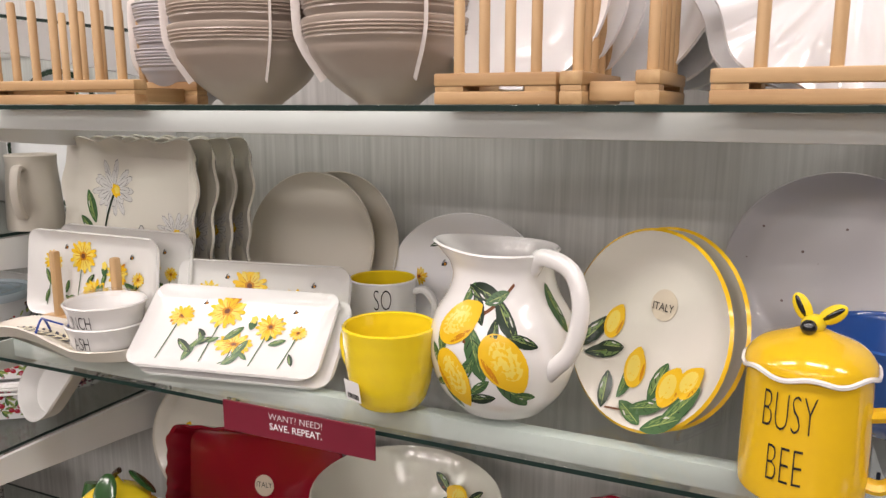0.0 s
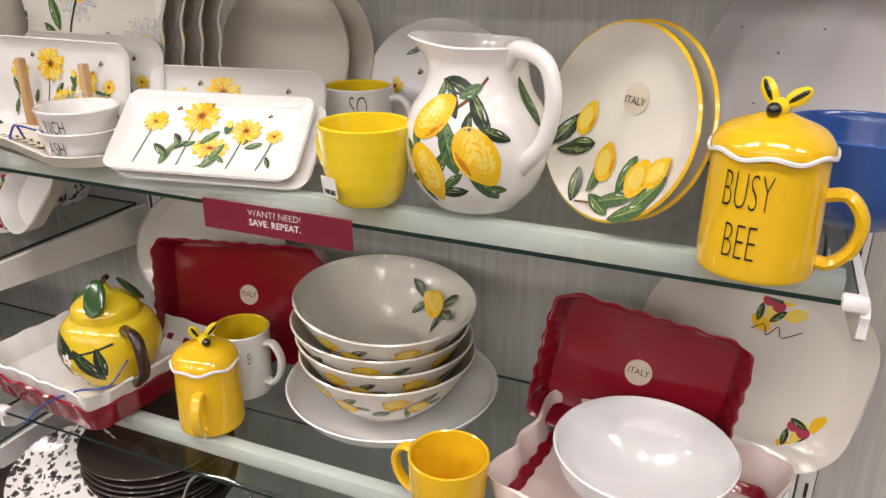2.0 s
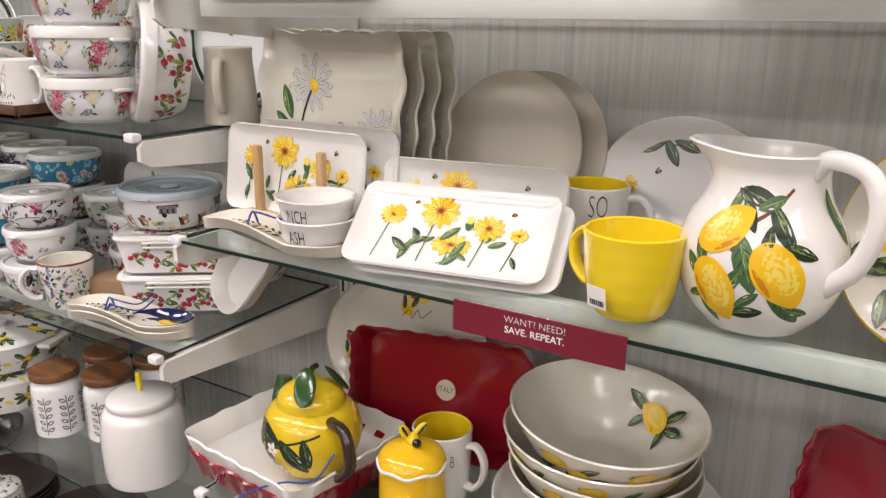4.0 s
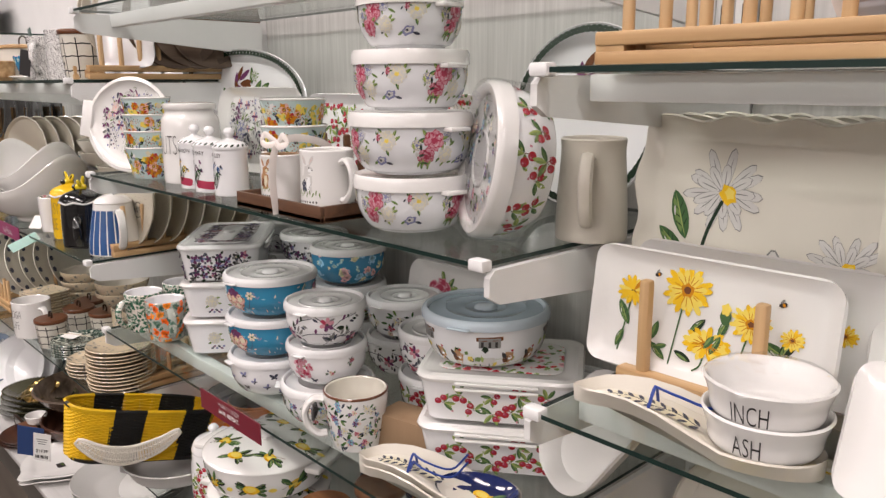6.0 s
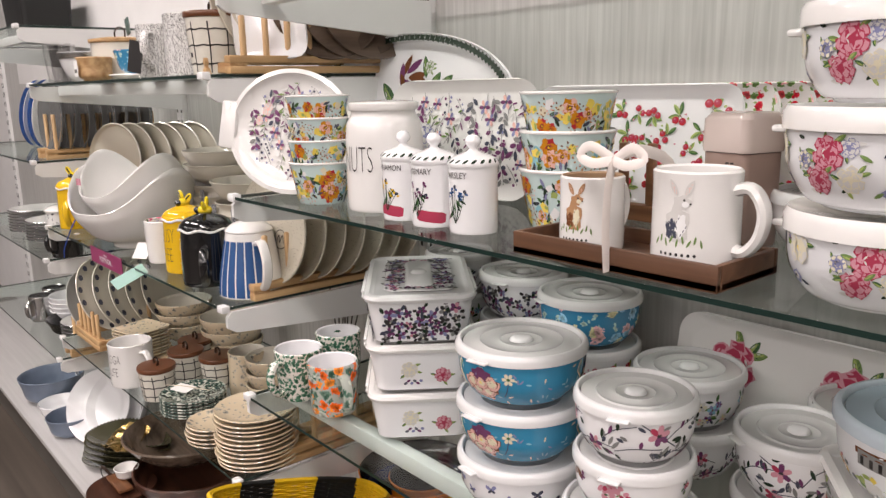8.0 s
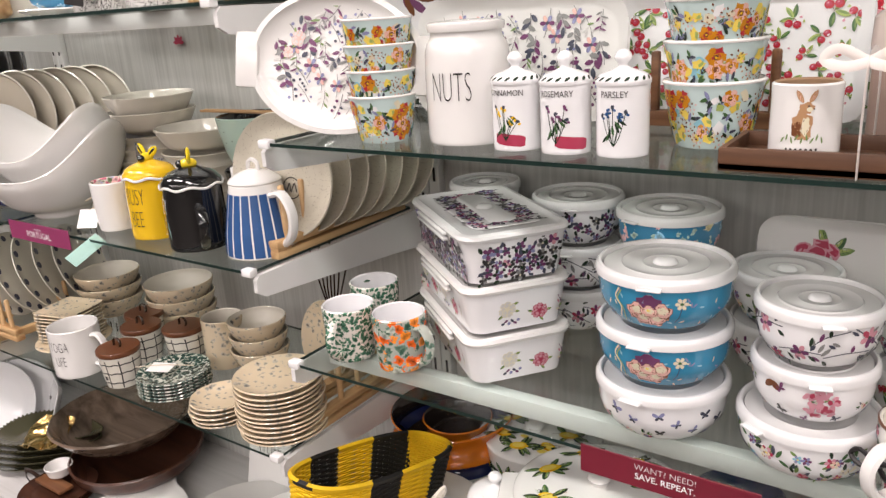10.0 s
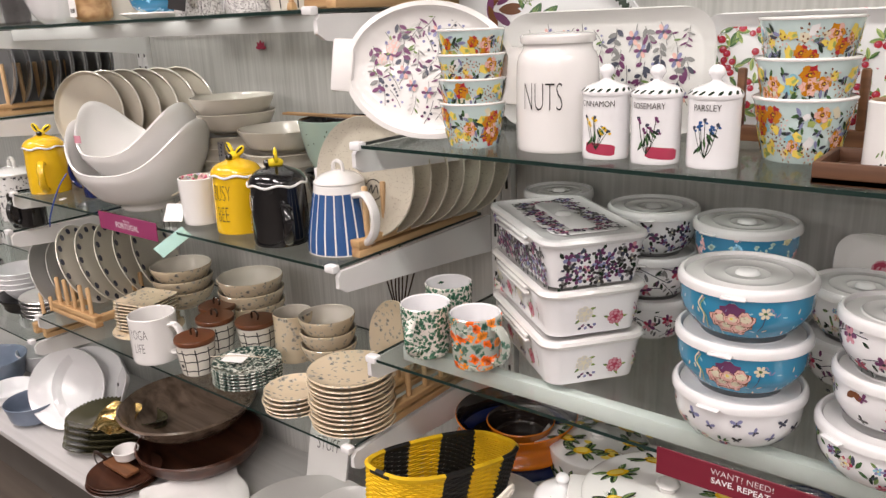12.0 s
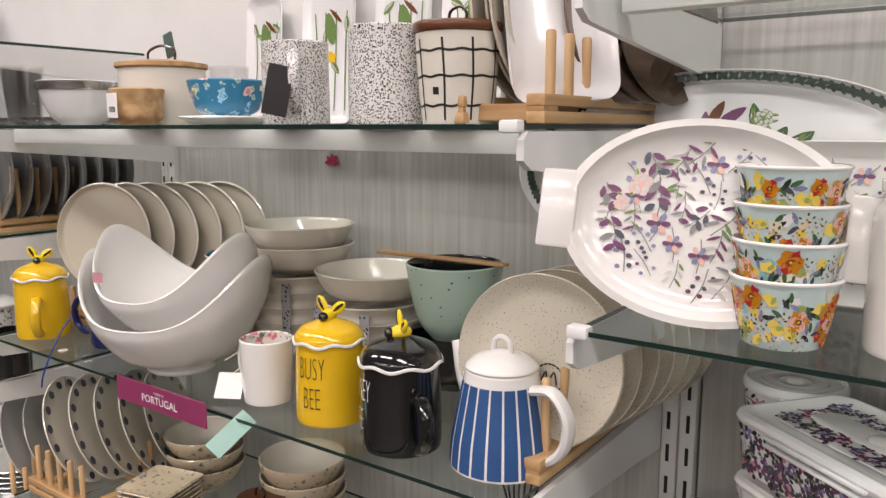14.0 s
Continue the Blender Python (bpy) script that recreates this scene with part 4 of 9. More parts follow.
def tray_bm(w, d, h=0.02, corner=0.02, wall=0.005, flare=0.008, wave=0.0, waves=9):
    """A rounded-rectangle dish, base at z 0; wave ruffles its rim."""
    hw, hd = w / 2, d / 2
    levels = [(hw - flare - 0.004, hd - flare - 0.004, corner, 0), (hw - flare, hd - flare, corner, 0.002), (hw, hd, corner + flare, h - 0.001), (hw - wall * 0.4, hd - wall * 0.4, corner, h + wall * 0.3),
              (hw - wall, hd - wall, corner, h - 0.001), (hw - flare - wall, hd - flare - wall, corner, wall + 0.002), (hw - flare - wall * 2, hd - flare - wall * 2, corner, wall)]
    bm = rect_loft(levels, 8, side=26 if wave else 0)
    if wave:
        for v in bm.verts:
            if v.co.z > h * 0.5:
                a = math.atan2(v.co.y / hd, v.co.x / hw)
                v.co.x *= 1 + 0.55 * wave * math.cos(waves * 2 * a) / hw
                v.co.y *= 1 + 0.55 * wave * math.cos(waves * 2 * a) / hd
                v.co.z += wave * 0.5 * math.cos(waves * a)
    return bm


def tray(m, w, d, mat, label, h=0.02, corner=0.02, flare=0.008, wave=0.0, category="tray", group="", name="serving_tray", wall=0.005, waves=9):
    t = thing(name, m, label, category, group)
    part("body", tray_bm(w, d, h, corner, wall, flare, wave, waves), mat, t)
    return t


def bee_canister(x, y, z, r, h, mat, lines, ink, handle, face, label, letter=0.03, ear=0.036):
    t = thing("bee_canister", pose(x, y, z), label, "canister mug")
    prof = smooth_profile([(r * 0.93, 0), (r * 0.99, 0.005), (r * 0.99, h * 0.4), (r * 0.965, h * 0.8), (r * 0.95, h * 0.985)], 20)
    part("body", vessel_bm(prof, 0.005), mat, t)
    bm = bmesh.new()
    lid_h = r * 0.62
    pro = [(0, h + lid_h), (r * 0.2, h + lid_h), (r * 0.42, h + lid_h * 0.86), (r * 0.78, h + lid_h * 0.62), (r * 0.96, h + lid_h * 0.3), (r * 1.0, h + 0.002), (r * 0.9, h + 0.0005), (0, h + 0.0005)]
    lathe(smooth_profile(pro[:6], 24) + pro[6:], 48, bm)
    lid = part("lid", bm, mat, t)
    bm = bmesh.new()
    n = 72
    ring = [(r * 1.005 * math.cos(2 * math.pi * k / n), r * 1.005 * math.sin(2 * math.pi * k / n), h + 0.001 + 0.0022 * math.sin(2 * math.pi * k / n * 7)) for k in range(n)]
    tube(ring, 0.0024, 6, bm, closed=True)
    part("drip_edge", bm, WHITE, lid, "wavy white glazed edge")
    top = h + lid_h
    turn = Matrix.Translation((0, 0, top)) @ Matrix.Rotation(radians(face), 4, "Z")
    bm = bmesh.new()
    bmesh.ops.create_uvsphere(bm, u_segments=16, v_segments=10, radius=1, matrix=turn @ Matrix.Translation((0, 0, 0.004)) @ Matrix.Diagonal((0.015, 0.010, 0.009, 1)))
    part("bee_knob", bm, LEMONY, lid, "yellow glazed bee")
    bm = bmesh.new()
    bmesh.ops.create_uvsphere(bm, u_segments=14, v_segments=9, radius=0.0068, matrix=turn @ Matrix.Translation((0.014, 0, 0.004)))
    part("bee_nose", bm, BLACKG, lid, "black glazed nose")
    for s in (-1, 1):
        wing = turn @ Matrix.Translation((-0.002, s * 0.006, 0.008)) @ Matrix.Rotation(radians(-s * (52 if s > 0 else 28)), 4, "X")
        bm = bmesh.new()
        bmesh.ops.create_uvsphere(bm, u_segments=14, v_segments=9, radius=1, matrix=wing @ Matrix.Translation((0, 0, 0.010)) @ Matrix.Diagonal((0.004, 0.0075, 0.0135, 1)))
        part("wing", bm, LEMONY, lid)
        bm = bmesh.new()
        bmesh.ops.create_uvsphere(bm, u_segments=10, v_segments=6, radius=1, matrix=wing @ Matrix.Translation((0.0026, 0, 0.0115)) @ Matrix.Diagonal((0.0022, 0.0028, 0.0105, 1)))
        part("wing_stripe", bm, BLACKG, lid)
    part("handle", handle_bm(r * 0.97, h * 0.12, h * 0.68, ear, 0.0065, handle, 1.4), mat, t)
    surf = round_surf(prof, face)
    for i, w in enumerate(lines):
        lettering(w, letter, surf, ink, t, 0, h * 0.60 - i * letter * 1.35, 0.40, 0.032)
    return t


def all_round(motif, size, gap, r, h, seed):
    """A strewn print for the aisle side of a round tub."""
    def lay(d):
        m = {"vine": d.vine, "posy": d.posy, "butterfly": d.butterfly, "violet": d.violet, "cherries": d.cherries}[motif]
        d.strew(m, lambda u, v: True, -1.9 * r, 1.9 * r, h * 0.16, h * 0.76, gap, size, seed, 500)
    return lay


TUB_PRINTS = {"mauve_sprig_print": ("vine", 0.0175, 0.027), "garden_print": ("posy", 0.0145, 0.022), "butterfly_print": ("butterfly", 0.0115, 0.021),
              "pink_peony_print": ("posy", 0.014, 0.024), "cherry_print": ("cherries", 0.0068, 0.021), "violet_print": ("violet", 0.0105, 0.0135)}


def tub(x, y, z, r, h, mat, label, lid=None, foot=0.75, ears=False, decor=None, group="lidded storage bowls"):
    """Lidded storage bowl; returns the height at which the next one stands."""
    t = thing("storage_bowl", pose(x, y, z), label, "storage bowl", group)
    prof = smooth_profile([(r * foot * 0.86, 0), (r * foot * 0.92, 0.003), (r * (foot + 0.05), 0.006), (r * 0.95, h * 0.42), (r * 0.99, h * 0.8), (r, h)], 22)
    prints = [decor[0]] if decor else []
    face = decor[1] if decor else -100
    if mat.name in TUB_PRINTS:
        motif, size, gap = TUB_PRINTS[mat.name]
        if not decor:
            prints.append(all_round(motif, size, gap, r, h, int(1000 * (r + h)) + int(97 * z)))
        else:
            prints.insert(0, all_round(motif, size * 0.8, gap * 1.3, r, h, 5))
        mat = COOLWHITE
    part("body", vessel_bm(prof), [mat, WHITE], t)
    if ears:
        for s in (-1, 1):
            part("ear", box_bm((0.018, 0.032, 0.006), (s * (r + 0.004), 0, h * 0.84), 0.0025), WHITE, t)
    R = r * 1.038
    if lid is WHITE:
        bm = lathe([(0, h + 0.004), (r * 0.55, h + 0.004), (r * 0.62, h + 0.0055), (R * 0.9, h + 0.0065), (R * 0.97, h + 0.009), (R, h + 0.004), (R, h - 0.008), (R - 0.002, h - 0.008), (R - 0.003, h + 0.001), (r * 0.9, h + 0.0015), (0, h + 0.0015)], 56)
        part("lid", bm, lid, t, "snap-on lid")
    else:
        rim = [(R * 0.89, h + 0.003), (R * 0.90, h + 0.0072), (R * 0.92, h + 0.0088), (R * 0.955, h + 0.0086), (R * 0.985, h + 0.006), (R, h + 0.003), (R, h - 0.0035), (R - 0.0015, h - 0.004), (R - 0.002, h + 0.001), (R * 0.89, h + 0.0015)]
        l = part("lid", lathe(rim, 56, closed=True), lid or LIDP, t, "snap-on frosted plastic lid")
        pane = [(0, h + 0.0035), (R * 0.3, h + 0.0035), (R * 0.32, h + 0.0045), (R * 0.345, h + 0.0035), (R * 0.6, h + 0.0038), (R * 0.625, h + 0.0052), (R * 0.65, h + 0.0038), (R * 0.88, h + 0.0042), (R * 0.885, h + 0.0022), (0, h + 0.0022)]
        part("lid_pane", lathe(pane, 56), LIDCLEARB if lid is LIDB else LIDCLEAR, l, "translucent sunk middle of the lid")
        part("vent_cap", lathe([(0.0, h + 0.0085), (r * 0.13, h + 0.0085), (r * 0.17, h + 0.007), (r * 0.19, h + 0.004), (0.0, h + 0.004)], 24), lid or LIDP, l)
        tab = box_bm((R * 0.34, 0.009, 0.0022), (0, -R - 0.003, h - 0.001), 0.0009)
        bmesh.ops.rotate(tab, verts=tab.verts, cent=(0, 0, 0), matrix=Matrix.Rotation(radians(-35 + (int(1000 * r * 7 + 100 * z) % 60)), 3, "Z"))
        part("pull_tab", tab, lid or LIDP, l)
    if prints:
        d = Decor(round_surf(prof, face))
        for lay in prints:
            lay(d)
        d.done(t)
    return h + 0.0105


def box_container(m, w, d, h, mat, label, lid_mat=None, tabs=True, inset=0.012):
    """Rectangular lidded food container; the lid snaps over the rim with tabs."""
    t = thing("food_container", m, label, "food container", "rectangular food containers")
    hw, hd = w / 2, d / 2
    part("body", rect_loft([(hw - inset - 0.006, hd - inset - 0.006, 0.02, 0), (hw - inset, hd - inset, 0.022, 0.004), (hw - 0.004, hd - 0.004, 0.025, h * 0.8), (hw - 0.003, hd - 0.003, 0.025, h)], 6), mat, t)
    bm = rect_loft([(hw, hd, 0.027, h - 0.005), (hw + 0.002, hd + 0.002, 0.028, h), (hw, hd, 0.027, h + 0.0045), (hw - 0.007, hd - 0.007, 0.022, h + 0.006), (hw - 0.012, hd - 0.012, 0.02, h + 0.003)], 6)
    l = part("lid", bm, lid_mat or WHITE, t, "snap-on plastic lid")
    if tabs:
        for s in (-1, 1):
            bmt = box_bm((w * 0.5, 0.006, 0.004), (0, s * (hd + 0.004), h - 0.004), 0.0015)
            box_bm((w * 0.5, 0.008, 0.004), (0, s * (hd + 0.003), h - 0.012), 0.0015, bm=bmt)
            part("clip_tab", bmt, lid_mat or WHITE, l)
    return t


def box_faces(w, d, h, inset=0.012):
    """The outer faces of a food container that print is laid on: front, and its two ends."""
    def out(v):
        return (inset - 0.004) * max(0.0, 1 - max(0.0, v - 0.004) / (0.8 * h - 0.004)) + 0.004
    return ((w, lambda u, v, l: (u, -(d / 2 - out(v)) - l, v)), (d, lambda u, v, l: (w / 2 - out(v) + l, u, v)), (d, lambda u, v, l: (-(w / 2 - out(v)) - l, -u, v)))


def wood_rack(x0, x1, y0, y1, z, n, label, high=0.11, along="x", front=True, name="dish_rack"):
    """Pine plate rack: two rails with rows of dowels and end blocks."""
    t = thing(name, pose((x0 + x1) / 2, (y0 + y1) / 2, z), label, "dish rack")
    w, d = x1 - x0, y1 - y0
    for s in (-1, 1):
        if along == "x":
            part("rail", box_bm((w, 0.022, 0.0125), (0, s * (d / 2 - 0.011), 0.00625), 0.002), WOOD, t)
            part("upper_rail", box_bm((w, 0.022, 0.0125), (0, s * (d / 2 - 0.011), 0.02375), 0.002), WOOD, t)
            for e in (-1, 1):
                part("end_block", box_bm((0.03, 0.019, 0.005), (e * (w / 2 - 0.016), s * (d / 2 - 0.011), 0.015)), WOODY, t)
            part("end_bar", box_bm((0.02, d - 0.046, 0.018), (s * (w / 2 - 0.03), 0, 0.012), 0.002), WOODY, t)
        else:
            part("rail", box_bm((0.022, d, 0.0125), (s * (w / 2 - 0.011), 0, 0.00625), 0.002), WOODY, t)
            part("upper_rail", box_bm((0.022, d, 0.0125), (s * (w / 2 - 0.011), 0, 0.02375), 0.002), WOODY, t)
            for e in (-1, 1):
                part("end_block", box_bm((0.019, 0.03, 0.005), (s * (w / 2 - 0.011), e * (d / 2 - 0.016), 0.015)), WOOD, t)
            part("end_bar", box_bm((w - 0.046, 0.02, 0.018), (0, s * (d / 2 - 0.03), 0.012), 0.002), WOOD, t)
        for k in range(n):
            f = (k + 0.5) / n - 0.5
            px, py = (f * (w - 0.02), s * (d / 2 - 0.011)) if along == "x" else (s * (w / 2 - 0.011), f * (d - 0.02))
            dw = lathe([(0, 0.02), (0.0055, 0.02), (0.0055, high - 0.002), (0.004, high), (0, high)], 10)
            bmesh.ops.translate(dw, verts=dw.verts, vec=(px, py, 0))
            part("dowel", dw, WOODV, t)
    return t


def shelf_sign(x0, x1, z, y, mat, lines, drop=0.034, tilt=0.0, label=""):
    t = thing("shelf_sign", pose((x0 + x1) / 2, y, z, 0, 0, 0), label, "sign")
    w = x1 - x0
    part("card", box_bm((w, 0.002, drop), (0, 0, -drop / 2), 0.0005, 1), mat, t)
    part("channel", box_bm((w, 0.006, 0.004), (0, 0.004, -0.001), 0.001, 1), PLASTIC, t, "clear sign holder")
    surf = lambda u, v, lift: (u, -0.001 - lift * 0.4, v)
    for text, size, v, thin in lines:
        lettering(text, size, surf, WHITEINK, t, 0, v, 1.0, thin)
    return t


# ---- bay B, middle shelf ----
rnd = random.Random(7)
Z = B_MID

for k in range(4):
    t = thing("square_platter", pose(-0.91 + 0.010 * k, 0.866 + 0.029 * k, Z + 0.141, 84, 0, -3), "square ivory platter with wavy edge and painted daisies, on edge", "platter", "square daisy platters")
    bm = tray_bm(0.282, 0.282, 0.016, 0.016, 0.006, 0.012, 0.0065, 7)
    part("body", bm, CREAM, t)
    d = Decor(flat_surf(z=0.0062))
    d.daisy(-0.04, 0.064, 0.046, rnd)
    d.stroke(OLV, [(-0.04, 0.055), (-0.055, 0.015), (-0.066, -0.05)], 0.004)
    for (u, v, s, r) in ((-0.088, 0.035, 0.028, 110), (-0.096, 0.005, 0.022, 140), (-0.04, -0.02, 0.032, 25), (-0.028, -0.012, 0.02, 60)):
        d.leaf(u, v, s, r)
    d.daisy(0.092, 0.005, 0.036, rnd)
    d.shape(GRN, 0.022, -0.02, 0.009, 0.012, 0, "rag")
    d.shape(GRY, 0.022, -0.008, 0.011, 0.021, 0, "leaf")
    d.shape(LGRY, 0.022, -0.006, 0.008, 0.017, 0, "leaf")
    d.stroke(OLV, [(0.095, -0.01), (0.09, -0.05), (0.085, -0.1)], 0.003)
    d.done(t)


P_OLIVE = OLV


def sunflower_print(t, w, h, z, seed, full=True):
    r = random.Random(seed)
    d = Decor(flat_surf(z=z))
    s = h * 0.5
    heads = ((-0.021, 0.030, 0.027, 1.0), (0.048, 0.010, 0.021, 0.9), (-0.083, 0.018, 0.019, 0.8), (0.006, -0.020, 0.026, 0.5), (0.088, 0.004, 0.012, 0.85))
    for u, v, q, f in heads:
        d.stroke(GRN, [(u * w / 0.26, v * h / 0.125), (u * w / 0.26 - 0.004, v - 0.022), (u * w / 0.26 - 0.012, -h * 0.40)], 0.0017)
    for k in range(16):
        u, v = r.uniform(-0.1, 0.1), r.uniform(-0.045, 0.004)
        d.leaf(u * w / 0.26, v * h / 0.125, r.uniform(0.008, 0.016), r.choice((30, 55, 120, 150, 75)) + r.uniform(-12, 12), GRN if r.random() > 0.35 else P_OLIVE, GRN2)
    d.shape(GRN, 0.022 * w / 0.26, 0.012, 0.006, 0.009, 0, "leaf")
    d.shape(YEL2, 0.022 * w / 0.26, 0.019, 0.005, 0.006, 0, "rag")
    for u, v, q, f in heads:
        d.sunflower(u * w / 0.26, v * h / 0.125, q, r, f)
    for u, v in ((-0.058, 0.042), (0.078, 0.036)):
        d.bee(u * w / 0.27, v * h / 0.13, 0.004)
    d.done(t)


for k in range(2):
    t = tray(pose(-0.924 + 0.035 * k, 0.800 + 0.028 * k, 1.148 + 0.006 * k, 82, 0, 0), 0.264, 0.132, WHITE, "white ceramic tray with yellow sunflowers, propped on a pine stand", 0.012, 0.016, 0.008, group="sunflower trays")
    sunflower_print(t, 0.26, 0.125, 0.0056, 3 + k)
t = tray(pose(-0.65, 0.838, 1.121, 76, 0, 10), 0.262, 0.128, WHITE, "white ceramic tray with yellow sunflowers, standing on edge", 0.012, 0.016, 0.008, group="sunflower trays")
sunflower_print(t, 0.26, 0.125, 0.0056, 6)
for k in range(2):
    t = tray(pose(-0.634 + 0.014 * (1 - k), 0.758 + 0.006 * (1 - k), 1.098 + 0.011 * k, 42, 0, 10), 0.268, 0.128 , WHITE, "white ceramic tray with yellow sunflowers, tilted on a clear stand", 0.012, 0.016, 0.008, group="sunflower trays")
    sunflower_print(t, 0.26, 0.12, 0.0056, 9 + k)
t = thing("display_stand", pose(-0.63, 0.80, Z, 0, 0, 10), "clear acrylic display stand under trays", "display stand")
part("prop", box_bm((0.10, 0.003, 0.06), (0, 0.0, 0.03), 0.0005, 1), PLASTIC, t)
part("foot", box_bm((0.10, 0.09, 0.003), (0, -0.04, 0.0015), 0.0005, 1), PLASTIC, t)

t = thing("tray_stand", pose(-0.915, 0.775, Z), "small pine stand with upright pegs holding a tray", "display stand")
part("rail", box_bm((0.20, 0.02, 0.024), (0.01, 0, 0.012), 0.002), WOOD, t)
part("rear_rail", box_bm((0.20, 0.02, 0.02), (0.01, 0.075, 0.010), 0.002), WOOD, t)
for px in (-0.063, 0.058):
    part("peg", box_bm((0.012, 0.012, 0.1), (px, 0.0, 0.072), 0.003), WOODV, t)
    part("cross_bar", box_bm((0.02, 0.055, 0.018), (px, 0.0375, 0.0095), 0.002), WOODY, t)

for k, w in enumerate(("ASH", "INCH")):
    b = bowl(-0.825, 0.725, Z + 0.008 + 0.028 * k, 0.054, 0.038, WHITE, label="small white ceramic bowl with thin black lettering, stacked", foot=0.62, group="small lettered bowls")
    sf = round_surf(smooth_profile([(0.031, 0), (0.0335, 0.003), (0.0454, 0.0084), (0.0486, 0.0228), (0.054, 0.038)], 18), -78)
    lettering(w, 0.018, sf, INK, b, -0.004, 0.011, 0.55, 0.012)
t = thing("cling_wrap", pose(-0.825, 0.725, Z + 0.073), "crumpled clear wrap over small bowls", "wrapping")
bm = lathe([(0.056, 0.0), (0.05, 0.006), (0.03, 0.012), (0.012, 0.010), (0, 0.012)], 20)
for v in bm.verts:
    v.co.z += 0.003 * noise.noise(v.co * 90)
part("film", bm, PLASTIC, t)


def spoon_rest(m, mats, label, bowl_print=None):
    """Long spoon rest: oval bowl with a curved handle."""
    t = thing("spoon_rest", m, label, "spoon rest")
    bm = bmesh.new()
    n, prof = 40, []
    rings = []
    for s, lift in ((0.72, 0.0), (1.0, 0.016), (0.94, 0.0175), (0.70, 0.005), (0.35, 0.0045), (0.02, 0.0045)):
        ring = []
        for k in range(n):
            a = 2 * math.pi * k / n
            x, y = 0.058 * math.cos(a), 0.042 * math.sin(a)
            if x < -0.02:
                f = (-0.02 - x) / 0.038
                x = -0.02 - f * 0.15
                y = math.copysign(max(0.0, 0.042 * math.sin(math.acos(max(-1, min(1, -0.02 / 0.058 - 0.0)))) * (1 - f) ** 0.6 * 0.75 + 0.013 * min(1, 6 * (1 - f))), y) if abs(y) > 1e-6 else 0
            hump = 0.024 * math.sin(min(1, max(0, (-0.02 - x) / 0.15)) * math.pi * 0.8)
            ring.append((x * (0.97 + 0.03 * s), y * s, lift + hump))
        rings.append(ring)
    loft(rings, bm, True, True)
    part("body", bm, mats[0], t)
    d = Decor(lambda u, v, lift: (u, v, 0.0062 + lift + 0.024 * math.sin(min(1, max(0, (-0.02 - u) / 0.15)) * math.pi * 0.8)))
    d.shape(mats[1], 0.010, 0, 0.042, 0.027)
    if bowl_print:
        bm = bmesh.new()
        loft([[(0.058 * q * math.cos(2 * math.pi * k / 40), 0.042 * q * math.sin(2 * math.pi * k / 40), h) for k in range(40)] for q, h in ((0.93, 0.0182), (0.72, 0.0068), (0.66, 0.0057), (0.02, 0.0057))], bm, False, True)
        part("bowl_glaze", bm, NAVYG, t, "navy glazed hollow")
        d.lemon(0.016, -0.004, 0.018, 20)
        d.lemon(0.004, 0.006, 0.013, -30)
        d.leaf(-0.014, 0.006, 0.012, 140, GRN, GRN2)
        d.leaf(0.026, 0.010, 0.011, 40, GRN, GRN2)
    d.stroke(CRM, [(-0.05, 0), (-0.09, 0), (-0.135, 0)], 0.018)
    d.stroke(SLT, [(-0.048, 0), (-0.07, 0.003), (-0.09, -0.003), (-0.11, 0.003), (-0.14, 0)], 0.0014)
    for k in range(9):
        for w in (-1, 1):
            d.shape(SLT, -0.05 - 0.0105 * k, 0.0055 * w, 0.0055, 0.0024, 180 - 48 * w, "leaf", 8, 1)
    d.done(t)
    part("ribbon", tube(spline([(-0.09, -0.018, 0.02), (-0.088, 0.0, 0.046), (-0.09, 0.018, 0.02)], 10), 0.0016, 6), RIBBON, t, "blue ribbon bow")
    part("ribbon_tail", tube(spline([(-0.088, 0, 0.046), (-0.06, -0.02, 0.05), (-0.03, -0.01, 0.042), (-0.02, 0.02, 0.05)], 12), 0.0014, 6), RIBBON, t)
    return t


spoon_rest(pose(-0.830, 0.716, Z, 0, 0, 12), (IVORY, CRM), "ivory ceramic spoon rest tied with blue ribbon")
for k in range(2):
    plate(leaning(-0.674 + 0.03 * k, 1.005 + 0.022 * k, Z, 0.116, 80, 0), 0.116, IVORY, "plain ivory stoneware plate leaning on the back panel", 0.016, group="ivory plates", well=0.8)
t = plate(leaning(-0.420, 1.02, Z, 0.090, 78), 0.090, COOLWHITE, "white oval plate with lemon branch print, on edge", 0.012, sx=1.3, name="oval_plate")
d = Decor(flat_surf(z=0.0045))
d.stroke(BRN, [(-0.05, 0.06), (-0.02, 0.05), (0.01, 0.06)], 0.002)
for u, v, s, r in ((-0.05, 0.045, 0.02, 200), (-0.035, 0.06, 0.022, 20), (-0.02, 0.04, 0.022, -60), (0.0, 0.05, 0.02, -20)):
    d.leaf(u, v, s, r, OLV, GRN)
d.sunflower(-0.075, -0.01, 0.014, rnd)
d.bee(-0.035, 0.012, 0.005)
d.done(t)
mug(-0.520, 0.945, Z, 0.049, 0.088, WHITE, LEMONY, 8, "white ceramic mug with yellow inside and black lettering", lines=("SO",), letter=0.03, face=-62)
mug(-0.394, 0.730, Z, 0.0535, 0.091, LEMONY, LEMONY, 157, "bright yellow ribbed ceramic mug, handle turned to the back", curve=[(q + 0.0002 * math.sin(z0 * 300), z0) for q, z0 in smooth_profile([(0.034, 0), (0.0375, 0.003), (0.0435, 0.014), (0.0485, 0.036), (0.0515, 0.065), (0.0535, 0.091)], 40)])
t = thing("barcode_label", pose(-0.412, 0.6805, Z + 0.014, 9, 0, -20), "white printed barcode sticker on yellow mug", "label")
